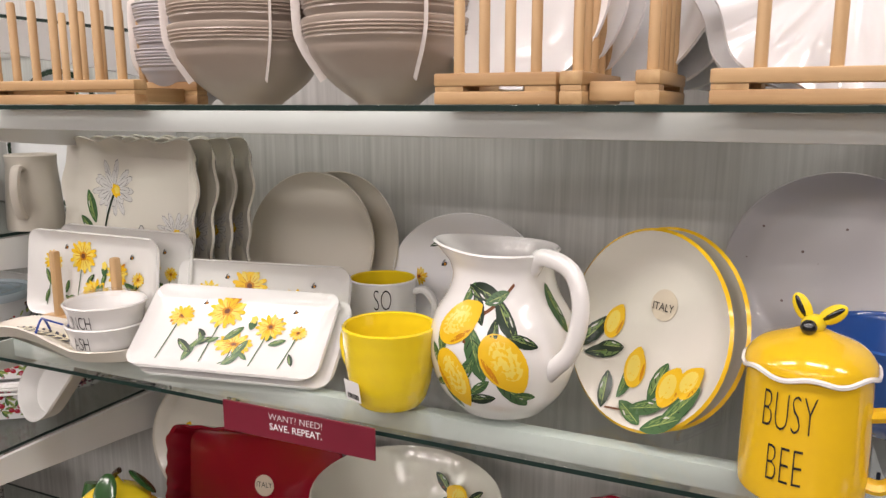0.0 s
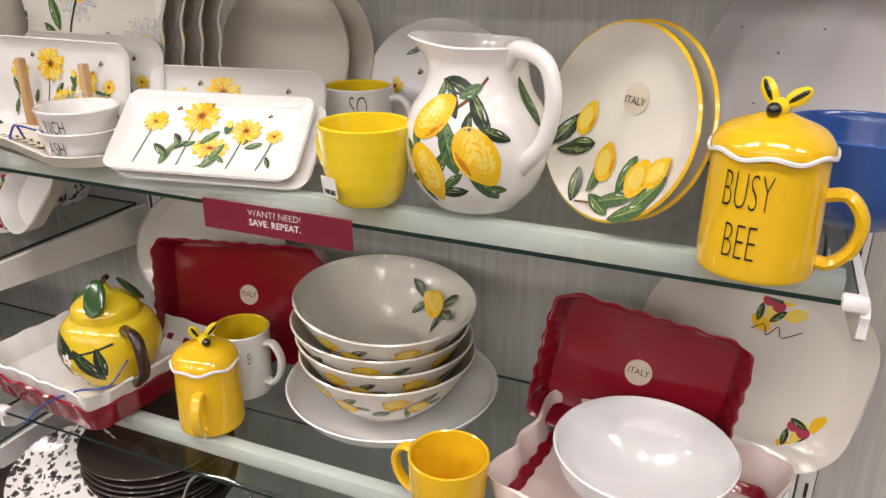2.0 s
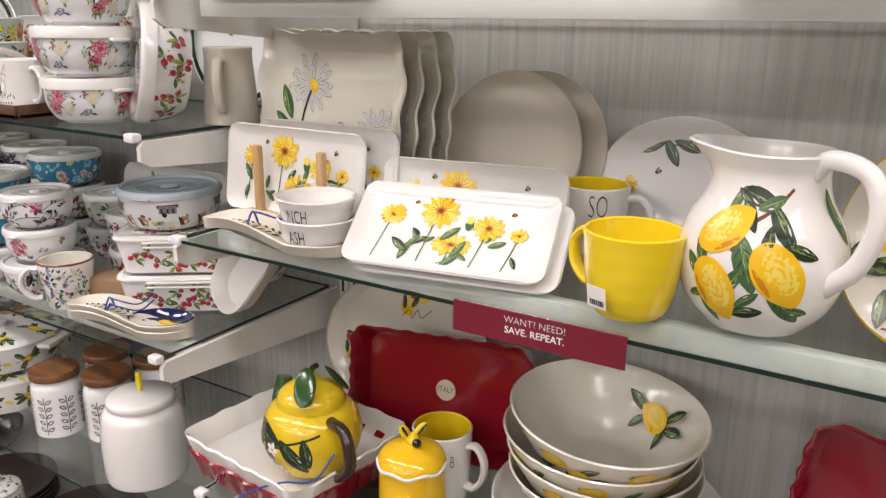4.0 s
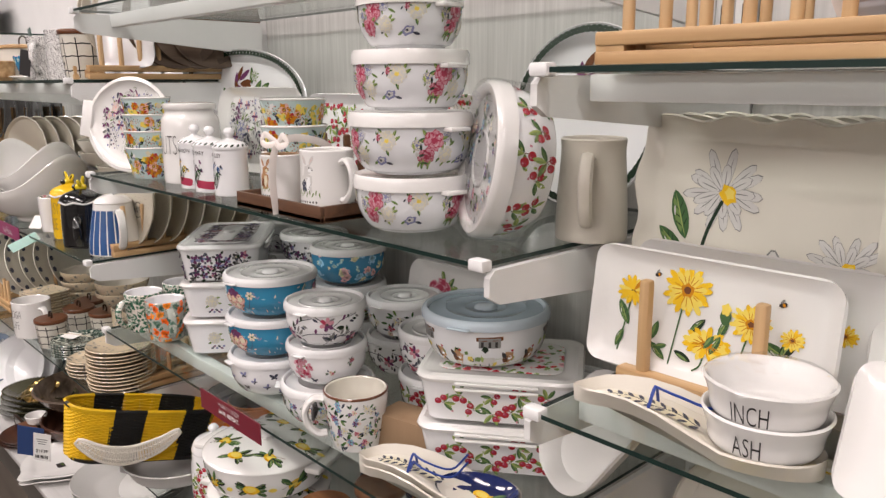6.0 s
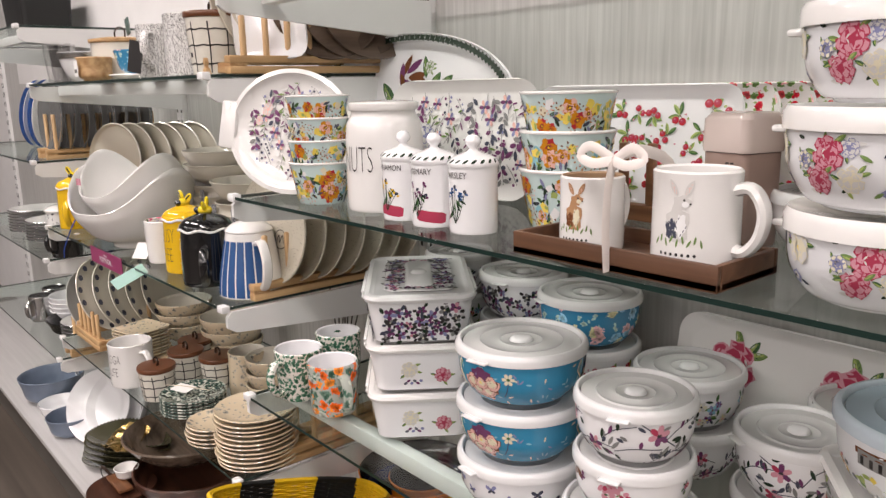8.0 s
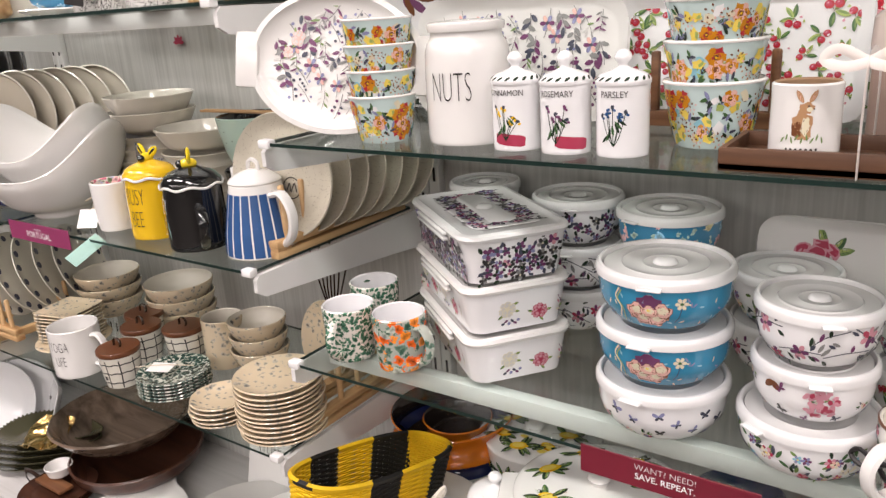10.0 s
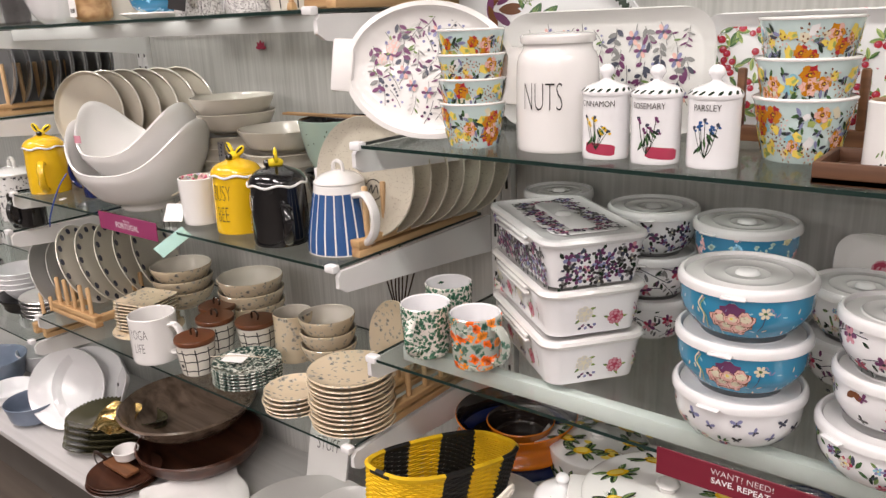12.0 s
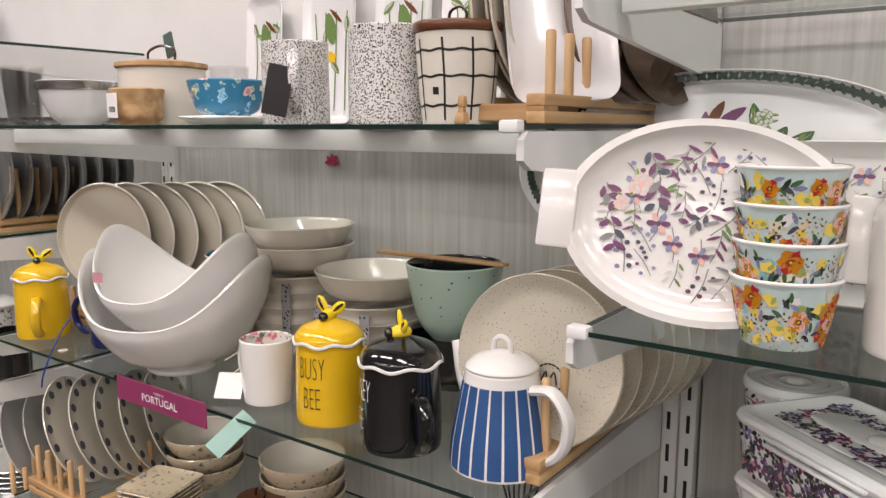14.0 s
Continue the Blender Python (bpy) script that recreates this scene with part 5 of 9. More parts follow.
part("paper", box_bm((0.024, 0.0006, 0.024), (0, 0, 0.014), 0), PAPER, t)
for k in range(7):
    part("bar", box_bm((0.0012 + 0.0006 * (k % 3), 0.0004, 0.006), (-0.008 + 0.0028 * k, -0.0005, 0.008)), INK, t)

# pitcher
t = thing("pitcher", pose(-0.276, 0.778, Z) @ Matrix.Scale(0.92, 4), "white ceramic pitcher painted with lemons on a branch", "pitcher")
PP = smooth_profile([(0.052, 0), (0.056, 0.004), (0.078, 0.03), (0.0895, 0.072), (0.084, 0.112), (0.066, 0.145), (0.060, 0.172), (0.064, 0.188), (0.067, 0.196)], 36)
bm = vessel_bm(PP, 0.0045)
for v in bm.verts:
    if v.co.z > 0.165:
        f = (v.co.z - 0.165) / 0.031
        dx = max(0.0, -v.co.x / 0.066)
        v.co.x -= 0.022 * f * dx ** 3
        v.co.z += 0.006 * f * dx ** 2
part("body", bm, WHITE, t)
hp = spline([(0.044, -0.030, 0.178), (0.060, -0.040, 0.196), (0.097, -0.056, 0.186), (0.110, -0.062, 0.146), (0.099, -0.056, 0.098), (0.078, -0.048, 0.072), (0.068, -0.040, 0.060)], 30)
part("handle", tube(hp, 0.0105, 12, flat=0.75), WHITE, t)
d = Decor(round_surf(PP, -88))
d.stroke(BRN, [(0.045, 0.165), (0.02, 0.145), (-0.01, 0.125), (-0.02, 0.10)], 0.004)
for u, v, s, r in ((0.0, 0.155, 0.028, 165), (-0.01, 0.14, 0.022, 120), (0.03, 0.128, 0.028, -60), (-0.005, 0.09, 0.034, -70), (-0.055, 0.10, 0.024, 100), (0.04, 0.045, 0.028, -40), (0.0, 0.035, 0.02, 10), (-0.045, 0.032, 0.02, -60), (0.055, 0.04, 0.015, 170), (0.112, 0.135, 0.03, -75), (0.018, 0.15, 0.02, 200), (-0.06, 0.075, 0.02, 130), (-0.015, 0.07, 0.02, -120), (0.05, 0.105, 0.02, -20), (-0.03, 0.15, 0.018, 60), (0.015, 0.11, 0.02, -100), (0.0, 0.05, 0.016, 40), (-0.02, 0.155, 0.014, 150), (-0.06, 0.045, 0.014, 200)):
    d.leaf(u, v, s, r, GRN if rnd.random() > 0.4 else OLV, GRN2)
d.lemon(-0.035, 0.12, 0.032, 35)
d.lemon(0.028, 0.082, 0.036, -55)
d.lemon(-0.036, 0.058, 0.034, -65)
d.done(t, label="hand-painted lemons and green leaves")

# lemon plates
for k in range(2):
    m = pose(-0.112 + 0.014 * k, 0.79 + 0.014 * k, Z + 0.103, 77, 0, -32)
    t = plate(m, 0.105, CREAM, "cream lemon-painted plate with yellow rim on a clear easel", 0.02, rim=YELLOW, group="lemon plates", well=0.72)
    if k == 0:
        bf = lambda r: 0.005 if r < 0.072 else 0.005 + (r - 0.072) / 0.033 * 0.0195
        d = Decor(flat_surf(bowl=bf))
        d.stroke(BRN, [(-0.03, -0.092), (0.0, -0.085), (0.04, -0.06), (0.06, -0.03)], 0.002)
        for u, v, s, r in ((-0.075, -0.02, 0.024, 60), (-0.055, -0.036, 0.024, 200), (-0.05, -0.03, 0.018, 10), (-0.04, -0.075, 0.02, 110), (-0.02, -0.06, 0.02, 80), (0.0, -0.088, 0.02, 160), (0.02, -0.05, 0.024, 70), (0.015, -0.078, 0.022, 20), (0.058, -0.065, 0.032, 55), (0.045, -0.085, 0.026, 30)):
            d.leaf(u, v, s, r, GRN if rnd.random() > 0.3 else OLV, GRN2)
        d.lemon(-0.052, -0.004, 0.019, 70)
        d.lemon(-0.012, -0.045, 0.0205, 85)
        d.lemon(0.035, -0.052, 0.021, 70)
        d.lemon(0.058, -0.04, 0.019, 55)
        d.done(t)
        s = part("sticker", lathe([(0, 0.0052), (0.0165, 0.0052), (0.0165, 0.0048), (0, 0.0048)], 24), KRAFT, t, "round paper sticker")
        s.location = (0.008, 0.028, 0)
        lettering("ITALY", 0.008, flat_surf(0.008, 0.026, 0.0052), INK, t, 0, -0.004, 0.9)
t = thing("plate_easel", pose(-0.100, 0.79, Z, 0, 0, -27), "clear plastic easel holding plates", "display stand")
for s in (-1, 1):
    part("leg", tube([(s * 0.04, -0.02, 0.03), (s * 0.04, -0.035, 0.006), (s * 0.04, 0.05, 0.004), (s * 0.035, 0.06, 0.1)], 0.003, 6), PLASTIC, t)
bee_canister(0.031, 0.708, Z, 0.0530, 0.112, YELLOW, ("BUSY", "BEE"), INK, -8, -107, "yellow lidded mug lettered busy bee with bee on lid", 0.034, 0.031)
bowl(0.125, 0.885, Z + 0.001, 0.09, 0.10, BLUEG, label="large blue stoneware mixing bowl", foot=0.55, group="")
plate(leaning(0.062, 1.02, Z, 0.128, 80), 0.128, MAUVEGREY, "large warm grey speckled plate on edge", 0.02, well=0.75)
shelf_sign(-0.564, -0.367, Z + 0.006, 0.646, SIGNRED, (("WANT? NEED!", 0.0075, -0.013, 0.02), ("SAVE. REPEAT.", 0.0075, -0.0245, -0.02)), 0.036, label="dark red shelf sign with white lettering")

# ---- bay B, top shelf ----
Z = B_UP
TAUPE = ceramic("taupe_ribbed_stoneware", (0.40, 0.33, 0.275), 0.35, 0.2)
LILAC = ceramic("lilac_grey_stoneware", (0.47, 0.45, 0.47), 0.35, 0.2)
wood_rack(-1.0, -0.72, 0.70, 0.83, Z, 7, "pale pine dish rack with two rows of dowels", 0.13)


def ribbed_bowls(x, y, r, h, mat, n, label):
    for k in range(n):
        t = thing("ribbed_bowl", pose(x, y, Z + 0.030 * k), label, "bowl", "ribbed bowls")
        prof = smooth_profile([(r * 0.36, 0), (r * 0.4, 0.004), (r * 0.72, h * 0.33), (r * 0.95, h * 0.75), (r, h)], 44)
        prof = [(rr + (0.0011 * math.sin(zz * 1500) if zz > h * 0.5 else 0), zz) for rr, zz in prof]
        part("body", vessel_bm(prof, 0.004, 44), mat, t)
    t = thing("paper_strap", pose(x, y, Z), "white paper strap round stacked bowls", "strap", "paper straps")
    for a in (-150, -40, 80):
        ca, sa = math.cos(radians(a)), math.sin(radians(a))
        top = h + 0.03 * (n - 1)
        pts = spline([(ca * r * 0.75, sa * r * 0.75, h * 0.3), (ca * r * 0.99, sa * r * 0.99, h * 0.72), (ca * r * 1.05, sa * r * 1.05, h + 0.004), (ca * r * 1.05, sa * r * 1.05, top), (ca * r * 0.97, sa * r * 0.97, top + 0.006)], 16)
        part("band", tube(pts, 0.0052, 6, flat=0.25), RIBBONW, t)


ribbed_bowls(-0.775, 0.86, 0.072, 0.072, LILAC, 3, "lilac-grey ribbed stoneware bowls stacked and strapped")
ribbed_bowls(-0.622, 0.80, 0.099, 0.092, TAUPE, 4, "taupe ribbed stoneware bowls stacked and strapped")
ribbed_bowls(-0.428, 0.80, 0.099, 0.092, TAUPE, 4, "taupe ribbed stoneware bowls stacked and strapped")
wood_rack(-0.325, -0.20, 0.70, 0.86, Z, 4, "pale pine dish rack holding white plates", 0.14, along="x")
wood_rack(-0.195, -0.105, 0.69, 0.86, Z, 5, "pale pine dish rack holding white plates", 0.14, along="y")
for k in range(3):
    plate(leaning(-0.265 + 0.012 * k, 0.80 + 0.03 * k, Z + 0.012, 0.10, 84, -8), 0.10, COOLWHITE, "glossy white embossed plate standing in a rack", 0.012, group="white plates")
for k in range(4):
    plate(leaning(-0.155 + 0.03 * k, 0.90 + 0.02 * k, Z + 0.012, 0.12, 80, -35), 0.12, COOLWHITE, "glossy white embossed plate standing in a rack", 0.014, group="white plates")
wood_rack(-0.065, 0.125, 0.69, 0.83, Z, 3, "pale pine dish rack holding a scalloped platter", 0.14)
for k in range(2):
    t = thing("scalloped_platter", leaning(0.045 - 0.02 * k, 0.765 + 0.06 * k, Z + 0.01, 0.115, 82, 0), "glossy white scalloped platter standing in a rack", "platter", "scalloped platters")
    bm = plate_bm(0.125, 0.016, seg=72)
    for v in bm.verts:
        q = math.hypot(v.co.x, v.co.y) / 0.125
        a = math.atan2(v.co.y, v.co.x)
        f = 1 + 0.045 * q * q * math.cos(8 * a)
        v.co.x, v.co.y = v.co.x * f, v.co.y * f
        v.co.z += 0.004 * q * math.cos(16 * a)
    part("body", bm, COOLWHITE, t)

# ---- bay B, lower shelf ----
Z = B_LOW


def ruffled_dish(m, w, d, h, mat, label, wave=0.004, waves=11, group=""):
    return tray(m, w, d, mat, label, h, 0.025, 0.012, wave, "baking dish", group, "baking_dish", 0.006, waves)


ruffled_dish(pose(-0.945, 0.79, Z, 0, 0, -6), 0.275, 0.245, 0.045, REDG, "dark red ruffled ceramic baking dish under a white one")
ruffled_dish(pose(-0.945, 0.793, Z + 0.026, 0, 0, -6), 0.285, 0.255, 0.045, WHITE, "white ruffled ceramic baking dish nested in a red one", 0.0025)
# lemon teapot
t = thing("lemon_teapot", pose(-0.885, 0.765, Z + 0.044) @ Matrix.Scale(1.15, 4), "lemon-shaped ceramic teapot with green leaves and brown handle", "teapot")
TP = smooth_profile([(0.034, 0), (0.05, 0.008), (0.067, 0.045), (0.06, 0.08), (0.042, 0.096)], 24)
part("body", vessel_bm(TP, 0.004), LEMONSKIN, t)
lid = part("lid", lathe(smooth_profile([(0.046, 0.094), (0.042, 0.108), (0.025, 0.12), (0.012, 0.126), (0.006, 0.136), (0.0, 0.138)], 16), 40), LEMONSKIN, t)
part("stalk", tube(spline([(0.0, 0, 0.132), (0.004, 0, 0.142), (0.012, 0, 0.148)], 6), 0.004, 8), BARK, lid)
part("spout", tube(spline([(-0.05, 0.0, 0.05), (-0.072, 0.02, 0.07), (-0.074, 0.03, 0.098)], 10), [0.018, 0.0175, 0.017, 0.016, 0.015, 0.014, 0.013, 0.0125, 0.012, 0.0115, 0.011], 12), LEAFG, t, "green glazed spout")
part("handle", tube(spline([(0.05, -0.02, 0.085), (0.085, -0.035, 0.085), (0.095, -0.04, 0.045), (0.062, -0.025, 0.012)], 14), 0.008, 10), BARK, t, "brown branch handle")
d = Decor(round_surf(TP, -82))
d.stroke(OLV, [(0.05, 0.075), (0.0, 0.062), (-0.04, 0.055)], 0.003)
for u, v, s, r in ((-0.035, 0.066, 0.024, 165), (-0.03, 0.042, 0.024, -115), (0.012, 0.044, 0.022, -50), (0.03, 0.05, 0.016, -80), (-0.055, 0.052, 0.02, -140)):
    d.leaf(u, v, s * 1.4, r, OLV, GRN)
for u, v in ((-0.02, 0.05), (-0.03, 0.022), (-0.012, 0.018)):
    for k in range(5):
        d.shape(WHT, u + 0.006 * math.cos(k * 1.257), v + 0.006 * math.sin(k * 1.257), 0.0045, 0.0035, k * 72, n=8, rings=1)
    d.shape(YEL, u, v, 0.003, 0.003, n=8, rings=1)
d.done(t)
for a, zz, s in ((-60, 0.13, 0.045), (40, 0.125, 0.04), (-10, 0.10, 0.04)):
    bm = bmesh.new()
    bmesh.ops.create_uvsphere(bm, u_segments=14, v_segments=8, radius=1, matrix=Matrix.Rotation(radians(a), 4, "Z") @ Matrix.Translation((0.035, 0, zz)) @ Matrix.Rotation(radians(48), 4, "Y") @ Matrix.Diagonal((s * 0.6, s * 0.32, 0.003, 1)))
    part("leaf", bm, LEAFG, lid)
part("ribbon", tube(spline([(0.075, -0.045, 0.06), (0.06, -0.07, 0.03), (0.02, -0.085, 0.022), (-0.03, -0.10, -0.004), (-0.04, -0.125, -0.02)], 20), 0.0013, 6), RIBBON, t, "thin blue ribbon")

bee_canister(-0.70, 0.767, Z, 0.0495, 0.108, YELLOW, (), INK, -66, -30, "yellow lidded mug with bee on lid, handle forward", 0.03, 0.026)
mug(-0.710, 0.866, Z, 0.047, 0.112, WHITE, LEMONY, 0, "white ceramic mug with yellow inside", lines=("B",), letter=0.02, face=-40)
bowl(-0.455, 0.905, Z, 0.166, 0.056, COOLWHITE, COOLWHITE, "large shallow white serving bowl under stacked bowls", 0.45, name="serving_bowl")


def lemon_bowl(m, k):
    t = thing("lemon_bowl", m, "cream ceramic bowl painted with lemons, stacked", "bowl", "lemon bowls")
    prof = smooth_profile([(0.058, 0), (0.062, 0.004), (0.097, 0.034), (0.124, 0.074), (0.137, 0.098)], 18)
    part("body", vessel_bm(prof, 0.0045), [CREAM, CREAM], t)
    d = Decor(round_surf(prof, -105))
    for q in (-0.14, 0.0, 0.13, 0.27):
        d.stroke(BRN, [(q - 0.04, 0.054), (q, 0.064), (q + 0.045, 0.074)], 0.002)
        for u, v, s, r in ((-0.045, 0.050, 0.018, 190), (0.005, 0.046, 0.016, -70), (0.035, 0.074, 0.018, 30), (-0.03, 0.069, 0.016, 120), (0.055, 0.060, 0.014, 0)):
            d.leaf(q + u, v, s, r, OLV if k % 2 else GRN, GRN2)
        d.lemon(q - 0.02, 0.074, 0.02, 10)
        d.lemon(q + 0.022, 0.058, 0.02, -10)
    d.done(t)
    if k == 3:
        d = Decor(lambda u, v, lift: ((0.104 + (v - 0.05) * 0.58 - 0.0065 - lift) * math.cos(u / 0.11 + 0.9), (0.104 + (v - 0.05) * 0.58 - 0.0065 - lift) * math.sin(u / 0.11 + 0.9), v + 0.006))
        d.stroke(BRN, [(-0.04, 0.05), (0.0, 0.045), (0.05, 0.058)], 0.002)
        for u, v, s, r in ((-0.045, 0.05, 0.022, 160), (0.04, 0.06, 0.02, 30), (-0.025, 0.033, 0.02, -100), (-0.03, 0.066, 0.02, 130), (0.03, 0.035, 0.018, -40)):
            d.leaf(u, v, s, r, OLV, GRN2)
        d.lemon(0.0, 0.048, 0.026, 15)
        d.done(t, "inner_decor")


lemon_bowl(pose(-0.462, 0.905, Z + 0.012, 0, 0, 0), 0)
lemon_bowl(pose(-0.47, 0.905, Z + 0.040, 0, 2, 15), 1)
lemon_bowl(pose(-0.476, 0.903, Z + 0.064, 1, 2, 40), 2)
lemon_bowl(pose(-0.466, 0.898, Z + 0.106, 3, 4, 10), 3)
mug(-0.281, 0.715, Z, 0.052, 0.096, YELLOW, YELLOW, 170, "plain glossy yellow ceramic mug", base=0.86)
t = ruffled_dish(pose(-0.055, 0.80, Z, 0, 0, -8), 0.30, 0.20, 0.04, REDG, "dark red ruffled baking dish under a blush one")
ruffled_dish(pose(-0.055, 0.805, Z + 0.02, 0, 0, -8), 0.33, 0.25, 0.056, PINKW, "blush ruffled ceramic baking dish stacked on a red one", 0.008, 5)
b = bowl(-0.055, 0.808, Z + 0.03, 0.113, 0.084, COOLWHITE, label="plain white porcelain mixing bowl in a blush dish", foot=0.42, m=pose(-0.054, 0.802, Z + 0.031))
t = ruffled_dish(pose(-0.088, 0.955, Z + 0.130, 79, 8, 0), 0.272, 0.200, 0.058, REDG, "dark red ruffled baking dish leaning on the back panel", 0.0026, 13)
s = part("sticker", lathe([(0, 0.0075), (0.019, 0.0075), (0.019, 0.0064), (0, 0.0064)], 24), KRAFT, t, "round paper sticker")
lettering("ITALY", 0.009, flat_surf(0, 0, 0.0066), INK, t, 0, -0.003, 0.9)
t = ruffled_dish(pose(-0.765, 0.972, Z + 0.115, 80, -3, 6), 0.33, 0.205, 0.05, REDG, "dark red ruffled baking dish leaning behind stacked ware", 0.0028, 15)
part("sticker", lathe([(0, 0.0075), (0.018, 0.0075), (0.018, 0.0064), (0, 0.0064)], 24), KRAFT, t, "round paper sticker")
lettering("ITALY", 0.009, flat_surf(0, 0, 0.0066), INK, t, 0, -0.003, 0.9)
for x, y, w, r in ((-0.90, 1.052, 0.18, -6), (0.050, 1.030, 0.158, 9)):
    t = thing("square_platter", pose(x, y, Z + 0.134, 79, r, 0), "large cream rounded square platter painted with cherries, on edge", "platter") if x > 0 else plate(pose(x, y, Z + 0.135, 79, r, 0), 0.135, CREAM, "large cream oval platter painted with lemons and cherries, on edge", 0.02, sx=w / 0.135, name="oval_platter", category="platter", well=0.85)
    if x > 0:
        part("body", tray_bm(0.316, 0.272, 0.024, 0.085, 0.007, 0.02), CREAM, t)
    d = Decor(flat_surf(z=0.0045 if x < 0 else 0.0075))
    for u, v in ((-0.115, -0.01), (0.105, -0.075), (0.02, 0.09)):
        for k in range(5):
            d.shape(YEL if k % 2 else YEL2, u + 0.02 * math.cos(k), v + 0.025 * math.sin(1.7 * k), 0.016, 0.010, 40 * k + 30, "leaf")
        d.shape(RED, u - 0.018, v + 0.012, 0.009, 0.009)
        d.shape(RED, u - 0.004, v + 0.006, 0.009, 0.009)
        for k in range(3):
            d.leaf(u - 0.025 + 0.012 * k, v - 0.008 + 0.025 * (k % 2), 0.014, 90 + 70 * k, OLV, GRN)
        d.stroke(BLK, [(u - 0.03, v - 0.035), (u - 0.015, v - 0.024), (u - 0.008, v - 0.038), (u + 0.004, v - 0.022), (u + 0.012, v - 0.036), (u + 0.035, v - 0.02)], 0.0015)
    d.done(t)

# ---- bay B, bottom shelf ----
shelf(XB0 + M, XA0 - M, 0.44)
for n, x, y in ((10, -0.86, 0.80), (7, -0.98, 0.98)):
    for k in range(n):
        plate(pose(x + 0.004 * (k % 3), y, 0.44 + 0.0115 * k), 0.125, DARKWARE, "dark brown stoneware plate in a stack", 0.015, group="dark brown plates")
for k in range(3):
    plate(pose(-0.99 + 0.01 * k, 0.70, 0.445 + 0.03 * k, 22, 0, 10), 0.095, BLACKFLOWER, "white plate with black floral print", 0.014, group="black floral plates")
t = thing("wire_stand", pose(-0.70, 0.74, 0.44), "bent steel wire plate stand", "display stand")
part("wire", tube(spline([(-0.05, -0.05, 0.003), (-0.04, 0.0, 0.10), (0.0, 0.01, 0.115), (0.05, 0.02, 0.10), (0.06, 0.06, 0.003)], 24), 0.003, 8), STEEL, t)


# ---- bay C, middle shelf ----
Z = C_MID


def rose_decor(d):
    r = random.Random(5)
    for u in (-0.14, -0.025, 0.09, 0.205):
        for k in range(16):
            x, y = u + r.uniform(-0.026, 0.030), r.uniform(0.014, 0.056)
            d.shape((GRN2, LGN, GRN, OLV, LGRY)[k % 5], x, y, r.uniform(0.003, 0.0055), 0.0016, r.uniform(0, 180), "leaf", 8, 1)
        for du, dv, s, ink in ((0.016, 0.048, 0.0075, (LIL, LGRY)), (0.017, 0.026, 0.0105, (CRM, LGRY)), (0, 0.043, 0.0135, (RED, PNK)), (-0.009, 0.024, 0.0115, (RED, PNK)), (-0.021, 0.038, 0.007, (LIL, CRM))):
            d.rose(u + du, dv, s, r, ink)
        d.rose(u + 0.057, 0.043, 0.0125, r, (CRM, LGRY), 4)
        d.shape(YEL2, u + 0.057, 0.043, 0.003, 0.0025, 0, "rag", 9, 1)
        d.posy(u + 0.044, 0.047, 0.006, r)
        d.shape(LIL, u + 0.046, 0.019, 0.0085, 0.005, 20, "rag")
        d.shape(LGRY, u + 0.046, 0.0195, 0.005, 0.003, 20, "rag")
        d.shape(SLT, u + 0.045, 0.0195, 0.0018, 0.0015, 20, "rag")
        d.shape(SLT, u + 0.057, 0.016, 0.005, 0.0018, -12, "leaf", 8, 1)
        d.shape(GRN2, u + 0.036, 0.016, 0.004, 0.0016, 30, "leaf", 8, 1)


TINTED = ceramic("faint_blue_print_glaze", (0.76, 0.77, 0.79), vary=0.05)
zz = Z
for r, h, face in ((0.0745, 0.0615, -60), (0.080, 0.0665, -87), (0.073, 0.0625, -80), (0.066, 0.058, -62)):
    zz += tub(-1.308, 0.744, zz, r * 0.975, h, TINTED, "white lidded storage bowl with pink rose print, stacked", WHITE, 0.74, True, (rose_decor, face))
t = thing("storage_bowl", pose(-1.186, 0.752, Z + 0.094, 0, -82, 58), "white lidded storage bowl with red cherry print, on its side", "storage bowl")
prof = smooth_profile([(0.066, -0.062), (0.070, -0.058), (0.082, -0.038), (0.087, -0.016), (0.088, 0.0)], 20)
part("body", vessel_bm(prof), [COOLWHITE, WHITE], t)
d = Decor(round_surf(prof, 0))
d.strew(d.cherries, lambda u, v: True, -0.26, 0.26, -0.054, -0.014, 0.023, 0.0075, 31)
d.done(t, label="red cherries with green leaves")
l = part("lid", lathe([(0.074, 0.004), (0.076, 0.009), (0.080, 0.012), (0.087, 0.012), (0.0905, 0.009), (0.0915, 0.004), (0.0915, -0.010), (0.089, -0.010), (0.088, 0.002), (0.074, 0.002)], 56, closed=True), WHITE, t, "white plastic lid rim")
part("lid_pane", lathe([(0, 0.006), (0.03, 0.006), (0.032, 0.008), (0.034, 0.006), (0.074, 0.006), (0.0745, 0.003), (0, 0.003)], 56), LIDCLEAR, l, "translucent lid with a printed insert")
d = Decor(flat_surf(z=0.0064))
d.strew(d.posy, lambda u, v: 0.034 < math.hypot(u, v) < 0.062, -0.07, 0.07, -0.07, 0.07, 0.024, 0.012, 17)
d.done(l)
part("film", lathe([(0.0925, -0.05), (0.094, 0.0), (0.092, 0.0145), (0.06, 0.0135), (0, 0.0135)], 40), PLASTIC, t, "clear shrink film")
mug(-1.103, 0.848, Z, 0.0385, 0.117, IVORY, IVORY, -62, "tall ivory ceramic mug", base=1.05, curve=smooth_profile([(0.040, 0), (0.0425, 0.005), (0.041, 0.05), (0.0375, 0.1), (0.0385, 0.117)], 20))
t = plate(pose(-1.245, 1.03, Z + 0.132, 82, 0, 0), 0.132, COOLWHITE, "large white platter with green laurel edge and plum flowers, on edge", 0.018, sx=1.0, name="oval_platter", category="platter", well=0.82)


